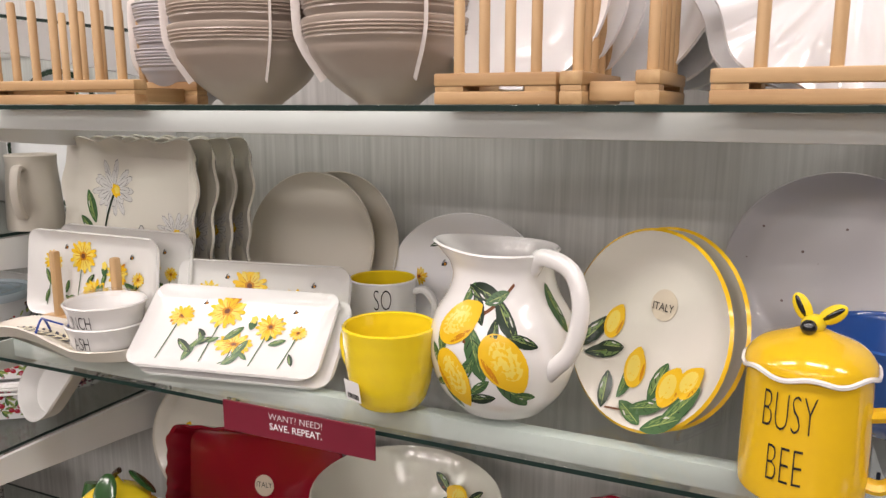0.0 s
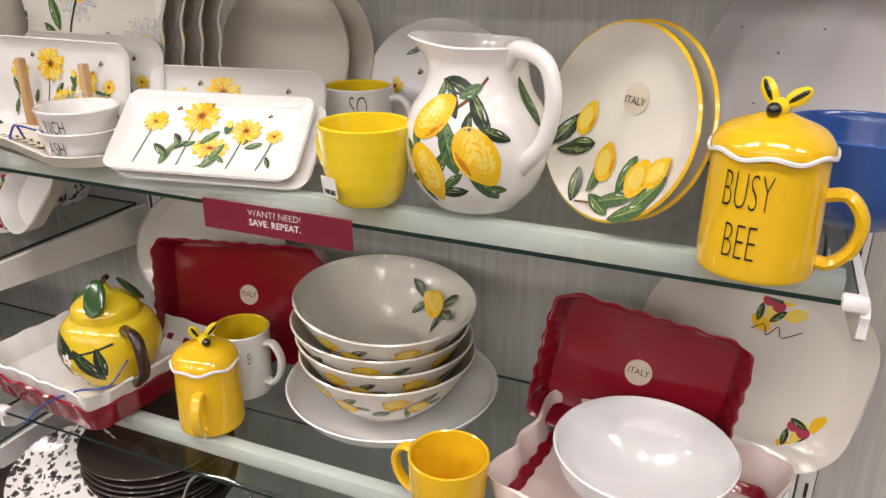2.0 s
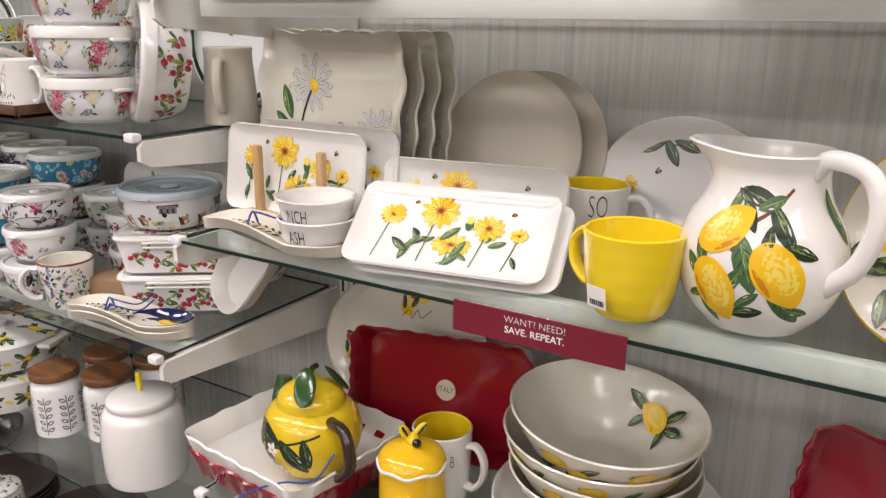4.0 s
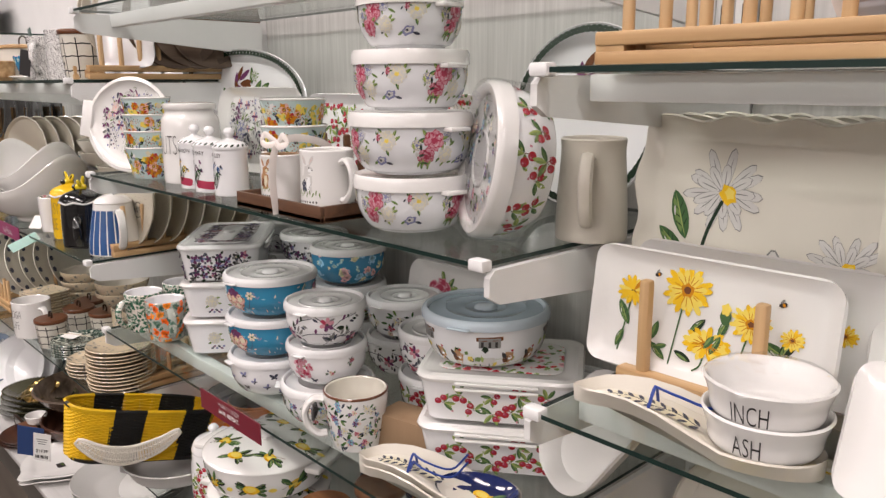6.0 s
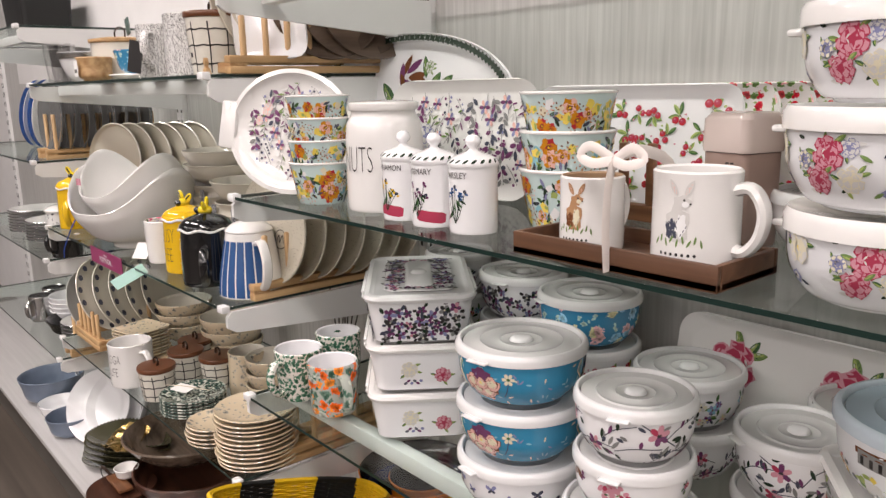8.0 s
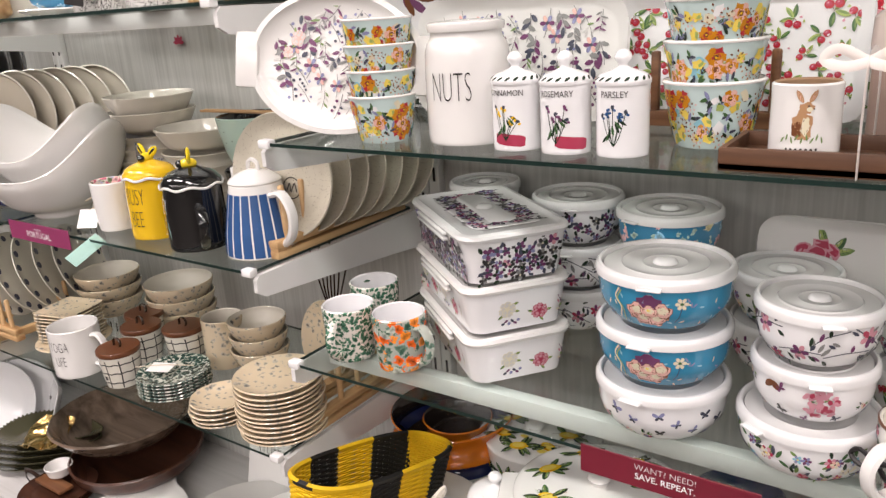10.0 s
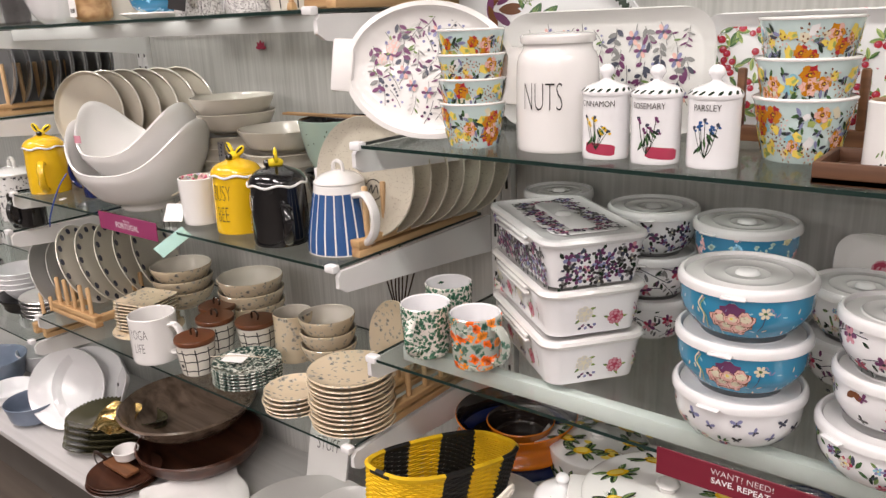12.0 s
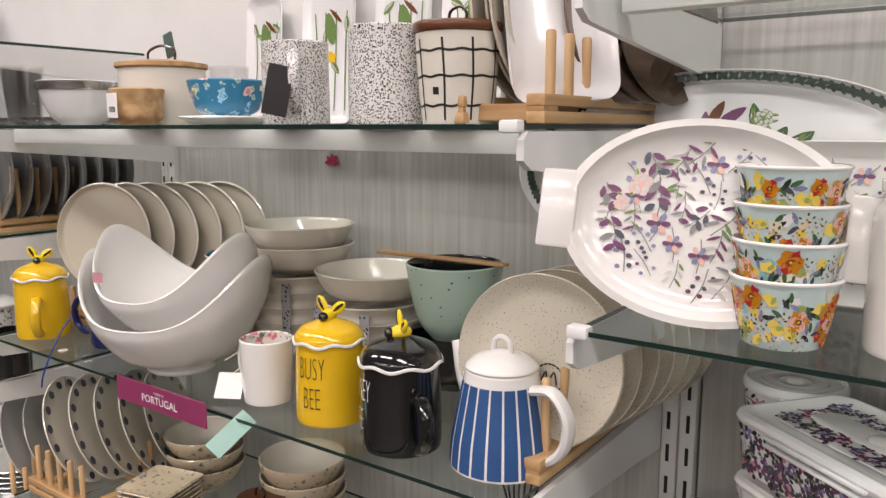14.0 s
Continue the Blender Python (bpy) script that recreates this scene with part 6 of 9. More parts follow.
def laurel(t, r, sx, n=80, flower=True):
    d = Decor(flat_surf(z=0.0, bowl=lambda q: 0.0195))
    for k in range(n):
        a = 360 * k / n
        u, v = 0.93 * r * sx * math.cos(radians(a)), 0.93 * r * math.sin(radians(a))
        for s in (-1, 1):
            d.shape(OLV, u, v, 0.0082, 0.0038, a + 90 + 38 * s, "leaf", 8, 1)
    d.done(t, "laurel_edge")
    if flower:
        d = Decor(flat_surf(z=0.0045))
        for k in range(7):
            d.shape(PUR if k % 2 else P_IDX, 0.0 + 0.02 * math.cos(k), 0.055 + 0.02 * math.sin(k), 0.022, 0.007, 90 + 28 * (k - 3), "leaf")
        for u, v, s, q in ((0.06, 0.03, 0.035, 60), (0.085, 0.035, 0.03, 40), (0.04, 0.07, 0.02, 100), (-0.05, 0.02, 0.03, 130)):
            d.leaf(u, v, s, q, GRN, GRN2)
        d.rose(0.05, 0.07, 0.012, random.Random(2), (GRN2, LGRY))
        d.done(t)


P_IDX = BRN
laurel(t, 0.132, 1.0)
t = plate(pose(-2.225, 1.005, Z + 0.130, 80, 0, 6), 0.130, COOLWHITE, "large oval platter with green laurel edge and botanical print, on edge", 0.018, sx=2.05, name="oval_platter", category="platter", well=0.85)
laurel(t, 0.130, 2.05, 120)

# mug gift set on its wooden tray
t = thing("wooden_tray", pose(-1.515, 0.715, Z), "rectangular walnut wooden gift tray", "tray")
part("base", box_bm((0.225, 0.10, 0.008), (0, 0, 0.004), 0.001), WALNUT, t)
for s in (-1, 1):
    part("side", box_bm((0.225, 0.006, 0.022), (0, s * 0.047, 0.0115), 0.001), WALNUT, t)
    part("end", box_bm((0.006, 0.087, 0.022), (s * 0.1095, 0, 0.0115), 0.001), WALNUT, t)


def rabbit(t, surf, s, tone):
    """A small painted hare above a line of grass and a row of dots for its caption."""
    d = Decor(surf)
    dark, mid, pale = tone
    d.shape(mid, 0, 0.0, 0.010 * s, 0.0155 * s, 6, "rag")
    d.shape(dark, -0.005 * s, -0.006 * s, 0.006 * s, 0.009 * s, 10, "rag")
    d.shape(pale, 0.003 * s, -0.002 * s, 0.0042 * s, 0.010 * s, -4, "rag")
    d.shape(mid, 0.003 * s, 0.0175 * s, 0.0075 * s, 0.006 * s, 15, "rag")
    d.shape(pale, 0.006 * s, 0.016 * s, 0.003 * s, 0.0025 * s, 0)
    d.shape(BLK, 0.005 * s, 0.0195 * s, 0.0011 * s, 0.0011 * s, 0, n=7, rings=1)
    d.shape(BLK, 0.0102 * s, 0.0165 * s, 0.0009 * s, 0.0009 * s, 0, n=7, rings=1)
    for e, q in ((118, -0.006), (62, 0.007)):
        d.shape(mid, q * s + 0.002 * s, 0.0295 * s, 0.0078 * s, 0.0027 * s, e, "leaf")
        d.shape(PCH, q * s + 0.002 * s, 0.0290 * s, 0.0055 * s, 0.0013 * s, e, "leaf", 9, 1)
    for k in range(8):
        d.shape(dark, (-0.007 + 0.002 * k) * s, (-0.010 + 0.0035 * (k % 5)) * s, 0.0016 * s, 0.0004 * s, 70, "leaf", 6, 1)
    for q in (-0.003, 0.004):
        d.shape(mid, q * s, -0.0145 * s, 0.0032 * s, 0.0018 * s, 0)
    for k in range(9):
        d.shape(GRN2, (-0.02 + 0.005 * k) * s, (-0.017 + 0.003 * (k % 2)) * s, 0.004 * s, 0.001 * s, 60 + 20 * (k % 3), n=6, rings=1)
    for k in range(7):
        d.shape(BLK, (-0.015 + 0.005 * k) * s, -0.027 * s, 0.0014 * s, 0.0016 * s, 0, n=6, rings=1)
    d.done(t, "rabbit_print")


t = mug(-1.452, 0.712, Z + 0.009, 0.0375, 0.083, WHITE, WHITE, 2, "white ceramic mug with painted hare in a gift set", base=1.0)
rabbit(t, lambda u, v, l: round_surf([(0.0375, 0), (0.0375, 0.09)], -82)(u, v + 0.042, l), 1.0, (SLT, LGRY, WHT))
t = mug(-1.560, 0.705, Z + 0.009, 0.031, 0.070, WHITE, CARDB, 90, "small white ceramic mug with painted brown rabbit in a gift set", base=1.0)
rabbit(t, lambda u, v, l: round_surf([(0.031, 0), (0.031, 0.09)], -84)(u, v + 0.036, l), 0.85, (BRN, TAN, CRM))
t = thing("gift_ribbon", pose(-1.508, 0.714, Z), "white satin ribbon and clear wrap round gift set", "ribbon")
part("band", tube(spline([(0, -0.052, 0.001), (0, -0.055, 0.05), (0.0, -0.045, 0.098), (0, 0.0, 0.105), (0, 0.05, 0.08), (0, 0.052, 0.001)], 24), 0.0055, 6, flat=0.15), RIBBONW, t)
for s in (-1, 1):
    part("bow_loop", tube(spline([(0, -0.045, 0.1), (s * 0.022, -0.05, 0.112), (s * 0.034, -0.05, 0.103), (s * 0.018, -0.052, 0.097), (0, -0.047, 0.1)], 16), 0.0045, 6, flat=0.2), RIBBONW, t)


def spice_jar(x, y, word, plant, seed):
    t = thing("spice_jar", pose(x, y, Z), "white lidded spice jar lettered %s with botanical print" % word.lower(), "spice jar", "spice jars")
    r, h = 0.0285, 0.076
    prof = smooth_profile([(r * 0.95, 0), (r, 0.003), (r, h * 0.5), (r, h)], 12)
    part("body", vessel_bm(prof), COOLWHITE, t)
    lid = part("lid", lathe(smooth_profile([(r * 1.04, h), (r * 1.04, h + 0.005), (r * 0.8, h + 0.011), (r * 0.3, h + 0.016), (0.005, h + 0.020), (0.0095, h + 0.027), (0.006, h + 0.034), (0, h + 0.036)], 26) + [], 32), COOLWHITE, t)
    d = Decor(lambda u, v, l: ((r * 1.05 - (v - h - 0.004) * 0.9 + l) * math.cos(u / r), (r * 1.05 - (v - h - 0.004) * 0.9 + l) * math.sin(u / r), v + 0.0008))
    for k in range(18):
        d.shape(OLV, r * 2 * math.pi * k / 18, h + 0.006, 0.004, 0.0016, 30, "leaf", 7, 1)
    d.done(lid, "laurel_band")
    sf = round_surf(prof, -88)
    lettering(word, 0.0068, sf, INK, t, 0, h * 0.84, 0.8)
    d = Decor(sf)
    q = random.Random(seed)
    for k in range(7):
        e = (-0.013 + 0.0043 * k + q.uniform(-0.002, 0.002), 0.03 + q.uniform(0.004, 0.024))
        d.stroke(OLV, [(0, 0.012), (e[0] * 0.5, 0.024), e], 0.0008)
        d.shape(plant if k % 3 else SLT, e[0], e[1], 0.0028, 0.002, q.uniform(0, 180), "rag", 8, 1)
        d.shape(plant, e[0] + 0.002, e[1] - 0.003, 0.0018, 0.0016, 0, "rag", 7, 1)
        d.shape(GRN if k % 2 else OLV, e[0] * 0.7, 0.02 + 0.003 * k, 0.006, 0.0016, 50 + 16 * k, "leaf", 8, 1)
    d.done(t)
    if plant != BLU:
        d = Decor(sf)
        d.shape(RED, 0.004 if plant == YEL else 0.018, 0.013, 0.019, 0.0068, -6, "box", 20, 5)
        d.done(t, "price_label", "red paper price label")


spice_jar(-1.878, 0.722, "CINNAMON", YEL, 1)
spice_jar(-1.812, 0.718, "ROSEMARY", PUR, 2)
spice_jar(-1.745, 0.720, "PARSLEY", BLU, 3)
t = thing("nut_jar", pose(-1.967, 0.758, Z), "white ceramic storage jar lettered nuts in thin black letters", "jar")
NP = smooth_profile([(0.050, 0), (0.054, 0.005), (0.0545, 0.06), (0.053, 0.112), (0.046, 0.128), (0.045, 0.136)], 26)
part("body", vessel_bm(NP), WHITE, t)
part("lid", lathe(smooth_profile([(0.048, 0.136), (0.049, 0.142), (0.046, 0.147), (0.02, 0.149), (0, 0.149)], 14), 40), WHITE, t)
lettering("NUTS", 0.036, round_surf(NP, -82), INK, t, 0, 0.054, 0.42, 0.034)
AQUA = ceramic("pale_aqua_glaze", (0.58, 0.72, 0.71), vary=0.08)
for x, y, n, q, step in ((-2.080, 0.722, 4, 1.0, 0.032), (-1.672, 0.80, 3, 1.18, 0.043)):
    for k in range(n):
        t = thing("tumbler", pose(x, y, Z + step * k), "ceramic tumbler with colourful poppy patchwork print, nested in a stack", "tumbler", "stacked tumblers")
        prof = [(rr * q, zz * q) for rr, zz in ((0.032, 0), (0.034, 0.002), (0.039, 0.025), (0.044, 0.052), (0.0465, 0.060))]
        part("body", vessel_bm(prof, 0.003, 40), [AQUA, WHITE], t)
        part("rim", lathe([(0.0463 * q, 0.0588 * q), (0.0470 * q, 0.0590 * q), (0.0473 * q, 0.0605 * q), (0.0450 * q, 0.0620 * q)], 40), WHITE, t, "plain white rim")
        d = Decor(round_surf(prof, -100 + 35 * k))
        w = random.Random(80 + k)
        for j in range(46):
            d.shape((YEL2, SKY, LGN, WHT, CRM)[j % 5], w.uniform(-0.13, 0.13), w.uniform(0.010 if k == 0 else 0.028 * q, 0.050 * q), w.uniform(0.004, 0.008), w.uniform(0.003, 0.006), w.uniform(0, 180), "rag", 9, 1)
        d.strew(d.poppy, lambda u, v: True, -0.13, 0.13, 0.008 if k == 0 else 0.026 * q, 0.049 * q, 0.0108, 0.0108, 50 + k, 600)
        d.done(t, label="orange poppies, dotted sprays and leaves")
# oval handled baker, purple platter, cherry trays
t = thing("oval_baker", pose(-2.152, 0.715, Z + 0.102, 80, 4, 16) @ Matrix.Diagonal((1.08, 1.03, 1.05, 1)), "white oval baking dish with handles and meadow flower print, on edge", "baking dish")
bm = bmesh.new()
rings = []
for s, h in ((0.62, -0.03), (0.68, -0.032), (0.97, 0.0), (1.0, 0.004), (0.93, 0.005), (0.90, 0.0), (0.84, -0.004), (0.74, -0.008), (0.6, -0.008)):
    rings.append([(0.122 * s * math.cos(2 * math.pi * k / 64), 0.093 * s * math.sin(2 * math.pi * k / 64), h) for k in range(64)])
loft(rings, bm)
part("body", bm, WHITE, t)
for s in (-1, 1):
    part("handle", box_bm((0.034, 0.075, 0.009), (s * 0.125, 0, 0.001), 0.004), WHITE, t)
d = Decor(flat_surf(z=-0.0071))
oval = lambda u, v: (u / 0.086) ** 2 + (v / 0.064) ** 2 < 1
d.strew(d.meadow, oval, -0.09, 0.09, -0.07, 0.07, 0.0165, 0.0165, 4, 900)
for u, v, q in ((-0.055, 0.03, 0.011), (-0.07, 0.012, 0.008), (0.045, 0.04, 0.009)):
    d.rose(u, v, q, random.Random(7), (PCH, LGRY) if u < 0 else (LIL, LGRY), 2)
d.done(t, label="fine plum and grey meadow flowers")
t = tray(pose(-1.985, 0.925, Z + 0.086, 82, 0, 0), 0.345, 0.176, WHITE, "white rectangular platter with purple meadow print, on edge", 0.018, 0.045, 0.012, category="platter", name="platter")
d = Decor(flat_surf(z=0.0056))
d.strew(d.meadow, lambda u, v: True, -0.13, 0.13, -0.055, 0.055, 0.019, 0.018, 9, 900)
d.rose(-0.085, 0.0, 0.02, random.Random(4), (LIL, LGRY), 2)
d.done(t, label="fine plum meadow flowers")
for k in range(4):
    t = tray(pose(-1.69 + 0.03 * k, 0.95 + 0.022 * k, Z + 0.082, 82, 0, 0), 0.31, 0.16, COOLWHITE if k == 0 else CHERRY, "white rectangular tray with red cherry print, on edge", 0.018, 0.02, 0.01, group="cherry trays")
    if k == 0:
        d = Decor(flat_surf(z=0.0056))
        d.strew(d.cherries, lambda u, v: True, -0.135, 0.135, -0.06, 0.06, 0.021, 0.0068, 12)
        d.done(t)
t = thing("tray_stand", pose(-1.69, 0.905, Z), "small pine stand with upright pegs", "display stand")
part("rail", box_bm((0.2, 0.018, 0.02), (0, 0, 0.01), 0.002), ACACIA, t)
for px in (-0.085, -0.05, 0.02, 0.06):
    part("peg", box_bm((0.011, 0.011, 0.075), (px, 0, 0.057), 0.003), ACACIA, t)
# blush canister and painted bowl behind the gift set
t = thing("blush_canister", pose(-1.492, 0.860, Z, 0, 0, -14) @ Matrix.Diagonal((0.78, 0.78, 0.95, 1)), "blush square ceramic canister with thin dark lettering and printed lid", "canister")
part("body", rect_loft([(0.035, 0.033, 0.01, 0), (0.037, 0.035, 0.011, 0.004), (0.037, 0.035, 0.011, 0.1)], 5), BLUSHBROWN, t)
l = part("lid", rect_loft([(0.039, 0.037, 0.012, 0.101), (0.040, 0.038, 0.012, 0.106), (0.039, 0.037, 0.012, 0.135), (0.033, 0.031, 0.012, 0.142)], 5), PINKW, t, "pale pink lid")
for i, w in enumerate(("FF", "E")):
    lettering(w, 0.026, lambda u, v, lf: (0.012 + u, -0.035 - lf, v), INK, t, 0, 0.066 - 0.04 * i, 0.45, 0.03)
tub(-1.405, 0.905, Z, 0.068, 0.05, COOLWHITE, "plain white lidded bowl under a painted bowl", LIDP, 0.74)
b = bowl(-1.405, 0.905, Z + 0.0595, 0.066, 0.072, CREAM, CREAM, "cream ceramic bowl with a painted green pear", 0.6)
d = Decor(round_surf([(0.05, 0.012), (0.06, 0.04), (0.066, 0.072)], -118))
d.shape(GRN2, 0, 0.026, 0.011, 0.013, 0, "rag")
d.shape(LGN, 0.001, 0.030, 0.008, 0.013, 0, "leaf")
d.shape(YEL2, 0.002, 0.024, 0.006, 0.007, 0, "rag")
d.stroke(BRN, [(0, 0.042), (0.002, 0.049), (0.007, 0.053)], 0.0016)
d.done(b)

# ---- bay C, lower shelf ----
Z = C_LOW
def peony_faces(t, w, d0, h):
    for wide, surf in box_faces(w, d0, h):
        d, q = Decor(surf), random.Random(6)
        for u in ((0.022, ) if wide < 0.2 else (-0.055, 0.045)):
            d.rose(u + 0.008, 0.026, 0.0125, q, (RED, PNK), 3)
            d.rose(u - 0.040, 0.036, 0.013, q, (CRM, LGRY), 3)
            for k in range(6):
                d.shape((SLT, PUR, LIL)[k % 3], u - 0.046 + 0.0045 * k, 0.014 + 0.004 * (k % 2), 0.003, 0.0022, 40 * k, "rag", 7, 1)
            d.stroke(PUR, [(u + 0.036, 0.02), (u + 0.040, 0.034), (u + 0.035, 0.046)], 0.0009)
            for k in range(4):
                d.shape((CRM, GRN2, PNK, LGRY)[k], u + 0.036 + 0.003 * (k % 2), 0.024 + 0.006 * k, 0.003, 0.0015, 60 * k, "leaf", 7, 1)
        d.done(t)


def cherry_faces(t, w, d0, h):
    for n, (wide, surf) in enumerate(box_faces(w, d0, h)):
        d = Decor(surf)
        d.strew(d.cherries, lambda u, v: True, -wide / 2 + 0.03, wide / 2 - 0.03, 0.012, 0.046, 0.023, 0.0075, 40 + n)
        d.done(t)


for k, (mat, lab) in enumerate(((COOLWHITE, "white rectangular food container with pale rose print, stacked"), (COOLWHITE, "white rectangular food container with pale rose print, stacked"), (COOLWHITE, "rectangular food container with dark violet print and clear lid"))):
    t = box_container(pose(-2.005, 0.842, Z + 0.0745 * k, 0, 0, -38), 0.262 - 0.006 * (k < 2), 0.158, 0.068, mat, lab, WHITE if k < 2 else LIDP)
    if k < 2:
        peony_faces(t, 0.256, 0.158, 0.068)
    else:
        for n, (wide, surf) in enumerate(box_faces(0.262, 0.158, 0.068)):
            d = Decor(surf)
            d.strew(d.violet, lambda u, v: True, -wide / 2 + 0.026, wide / 2 - 0.026, 0.008, 0.055, 0.0122, 0.0108, 60 + n, 1200)
            d.done(t, label="dense dark violets")
bm = rect_loft([(0.10, 0.052, 0.02, 0), (0.099, 0.051, 0.02, 0.0012)])
t = thing("lid_sleeve", pose(-2.005, 0.842, Z + 0.0745 * 2 + 0.0725, 0, 0, -38), "printed violet inlay seen through container lid", "inlay")
part("inlay", bm, LIDP, t)
d = Decor(flat_surf(z=0.0014))
d.strew(d.violet, lambda u, v: abs(u) > 0.078 or abs(v) > 0.026, -0.094, 0.094, -0.046, 0.046, 0.0118, 0.0098, 71, 1200)
d.done(t, label="dense dark violets")
part("plain_strip", rect_loft([(0.082, 0.021, 0.012, 0.0014), (0.080, 0.019, 0.012, 0.003)]), LIDP, t, "frosted middle strip of lid")
part("vent_cap", lathe([(0, 0.007), (0.009, 0.007), (0.012, 0.005), (0.013, 0.003), (0, 0.003)], 20), LIDP, t)
zz = Z
for mat, lab in ((BUTTER, "white lidded storage bowl with butterfly print"), (BLUEFL, "blue lidded storage bowl with large pink blossom print"), (BLUEFL, "blue lidded storage bowl with large pink blossom print")):
    def blossom(d):
        q = random.Random(2)
        for u in (-0.17, 0.0, 0.17):
            for k in range(40):
                d.shape((SKY, SKY, CRM, LIL)[k % 4], u + q.uniform(-0.085, 0.085), q.uniform(0.008, 0.052), 0.0035, 0.0012, q.uniform(0, 180), "leaf", 7, 1)
            d.shape(PUR, u, 0.042, 0.014, 0.009, 0, "rag")
            for x, y, r in ((-0.014, 0.030, 0.0115), (0.014, 0.031, 0.0115), (-0.007, 0.021, 0.010), (0.008, 0.020, 0.010), (0.0, 0.030, 0.009)):
                d.shape(BRN, u + x, y, r * 1.06, r * 0.98, 0, "rag")
                d.shape(PCH, u + x, y, r, r * 0.92, 0, "rag")
                d.shape(CRM, u + x + 0.001, y + 0.002, r * 0.55, r * 0.4, 0, "rag")
            d.shape(YEL2, u, 0.033, 0.002, 0.002, 0, "rag", 8, 1)
            d.stroke(CRM, [(u - 0.036, 0.054), (u - 0.042, 0.042), (u - 0.034, 0.030), (u - 0.040, 0.016)], 0.0018)
            d.stroke(LGN, [(u - 0.033, 0.052), (u - 0.039, 0.041), (u - 0.031, 0.028), (u - 0.034, 0.012)], 0.0012)
            for k in range(6):
                d.shape(CRM, u + 0.036 + 0.0045 * math.cos(k * 1.047), 0.042 + 0.0045 * math.sin(k * 1.047), 0.0032, 0.0026, 60 * k, "petal", 8, 1)
            d.shape(GRN, u + 0.036, 0.042, 0.002, 0.002, 0, "rag", 7, 1)
            d.stroke(SLT, [(u + 0.036, 0.036), (u + 0.034, 0.026), (u + 0.03, 0.018)], 0.001)
    zz += tub(-1.708, 0.762, zz, 0.0775, 0.0605, BLUETUB if mat is BLUEFL else mat, lab, LIDP, 0.72, False, (blossom, -84) if mat is BLUEFL else None)


def big_peony(d):
    r = random.Random(3)
    for u in (0.03, 0.25):
        for k in range(60):
            a, q = r.uniform(0, 6.28), 0.017 * math.sqrt(r.random())
            d.shape(PNK if r.random() > 0.35 else RED, u + q * math.cos(a), 0.032 + q * math.sin(a), 0.0035, 0.0025, r.uniform(0, 180), n=7, rings=1)
    d.shape(BRN, -0.025, 0.042, 0.007, 0.004, 40, "leaf")
    d.shape(BRN, -0.017, 0.042, 0.007, 0.004, 140, "leaf")


zz = Z
for r, h, mat, dec, lab in ((0.0735, 0.055, GARDEN, None, "white lidded storage bowl with garden flower print"), (0.0625, 0.054, BUTTER, (big_peony, -100), "white lidded storage bowl with pink peony print"), (0.0625, 0.056, SPRIG, None, "white lidded storage bowl with mauve sprig print")):
    zz += tub(-1.541, 0.760, zz, r, h, mat, lab, LIDP, 0.74, False, dec)
for x, y, r, mats in ((-1.775, 0.975, 0.073, (GARDEN, CHERRY, BLUEFL)), (-1.93, 1.0, 0.07, (SPRIG, SPRIG, VIOLETS)), (-1.615, 0.985, 0.07, (SPRIG, PEONY)), (-1.43, 0.90, 0.064, (CHERRY, SPRIG)), (-1.40, 1.02, 0.066, (PEONY, SPRIG)), (-1.25, 1.02, 0.07, (SPRIG,)), (-2.12, 1.03, 0.06, (SPRIG, GARDEN, SPRIG))):
    zz = Z
    for mat in mats:
        zz += tub(x, y, zz, r, 0.062, mat, "lidded storage bowl with floral print in a back row", LIDP, 0.74)
t = tray(pose(-1.50, 1.05, Z + 0.10, 80, 0, 0), 0.34, 0.19, WHITE, "white platter with dark pink peony print, leaning at the back", 0.016, 0.03, 0.01, category="platter", name="platter")
d = Decor(flat_surf(z=0.0056))
for u in (-0.09, 0.06):
    d.rose(u, 0.03, 0.036, random.Random(8), (PNK, RED))
d.done(t)
for k in range(2):
    cherry_faces(box_container(pose(-1.262, 0.872, Z + 0.0725 * k, 0, 0, 36), 0.222, 0.178, 0.066, COOLWHITE, "rectangular food container with red cherry print, stacked", WHITE), 0.222, 0.178, 0.066)
    t = thing("lid_sleeve", pose(-1.262, 0.872, Z + 0.0725 * k + 0.0705, 0, 0, 36), "printed cherry inlay under container lid", "inlay") if k else None
    if t:
        part("inlay", rect_loft([(0.085, 0.062, 0.02, 0), (0.084, 0.061, 0.02, 0.0012)]), CHERRY, t)


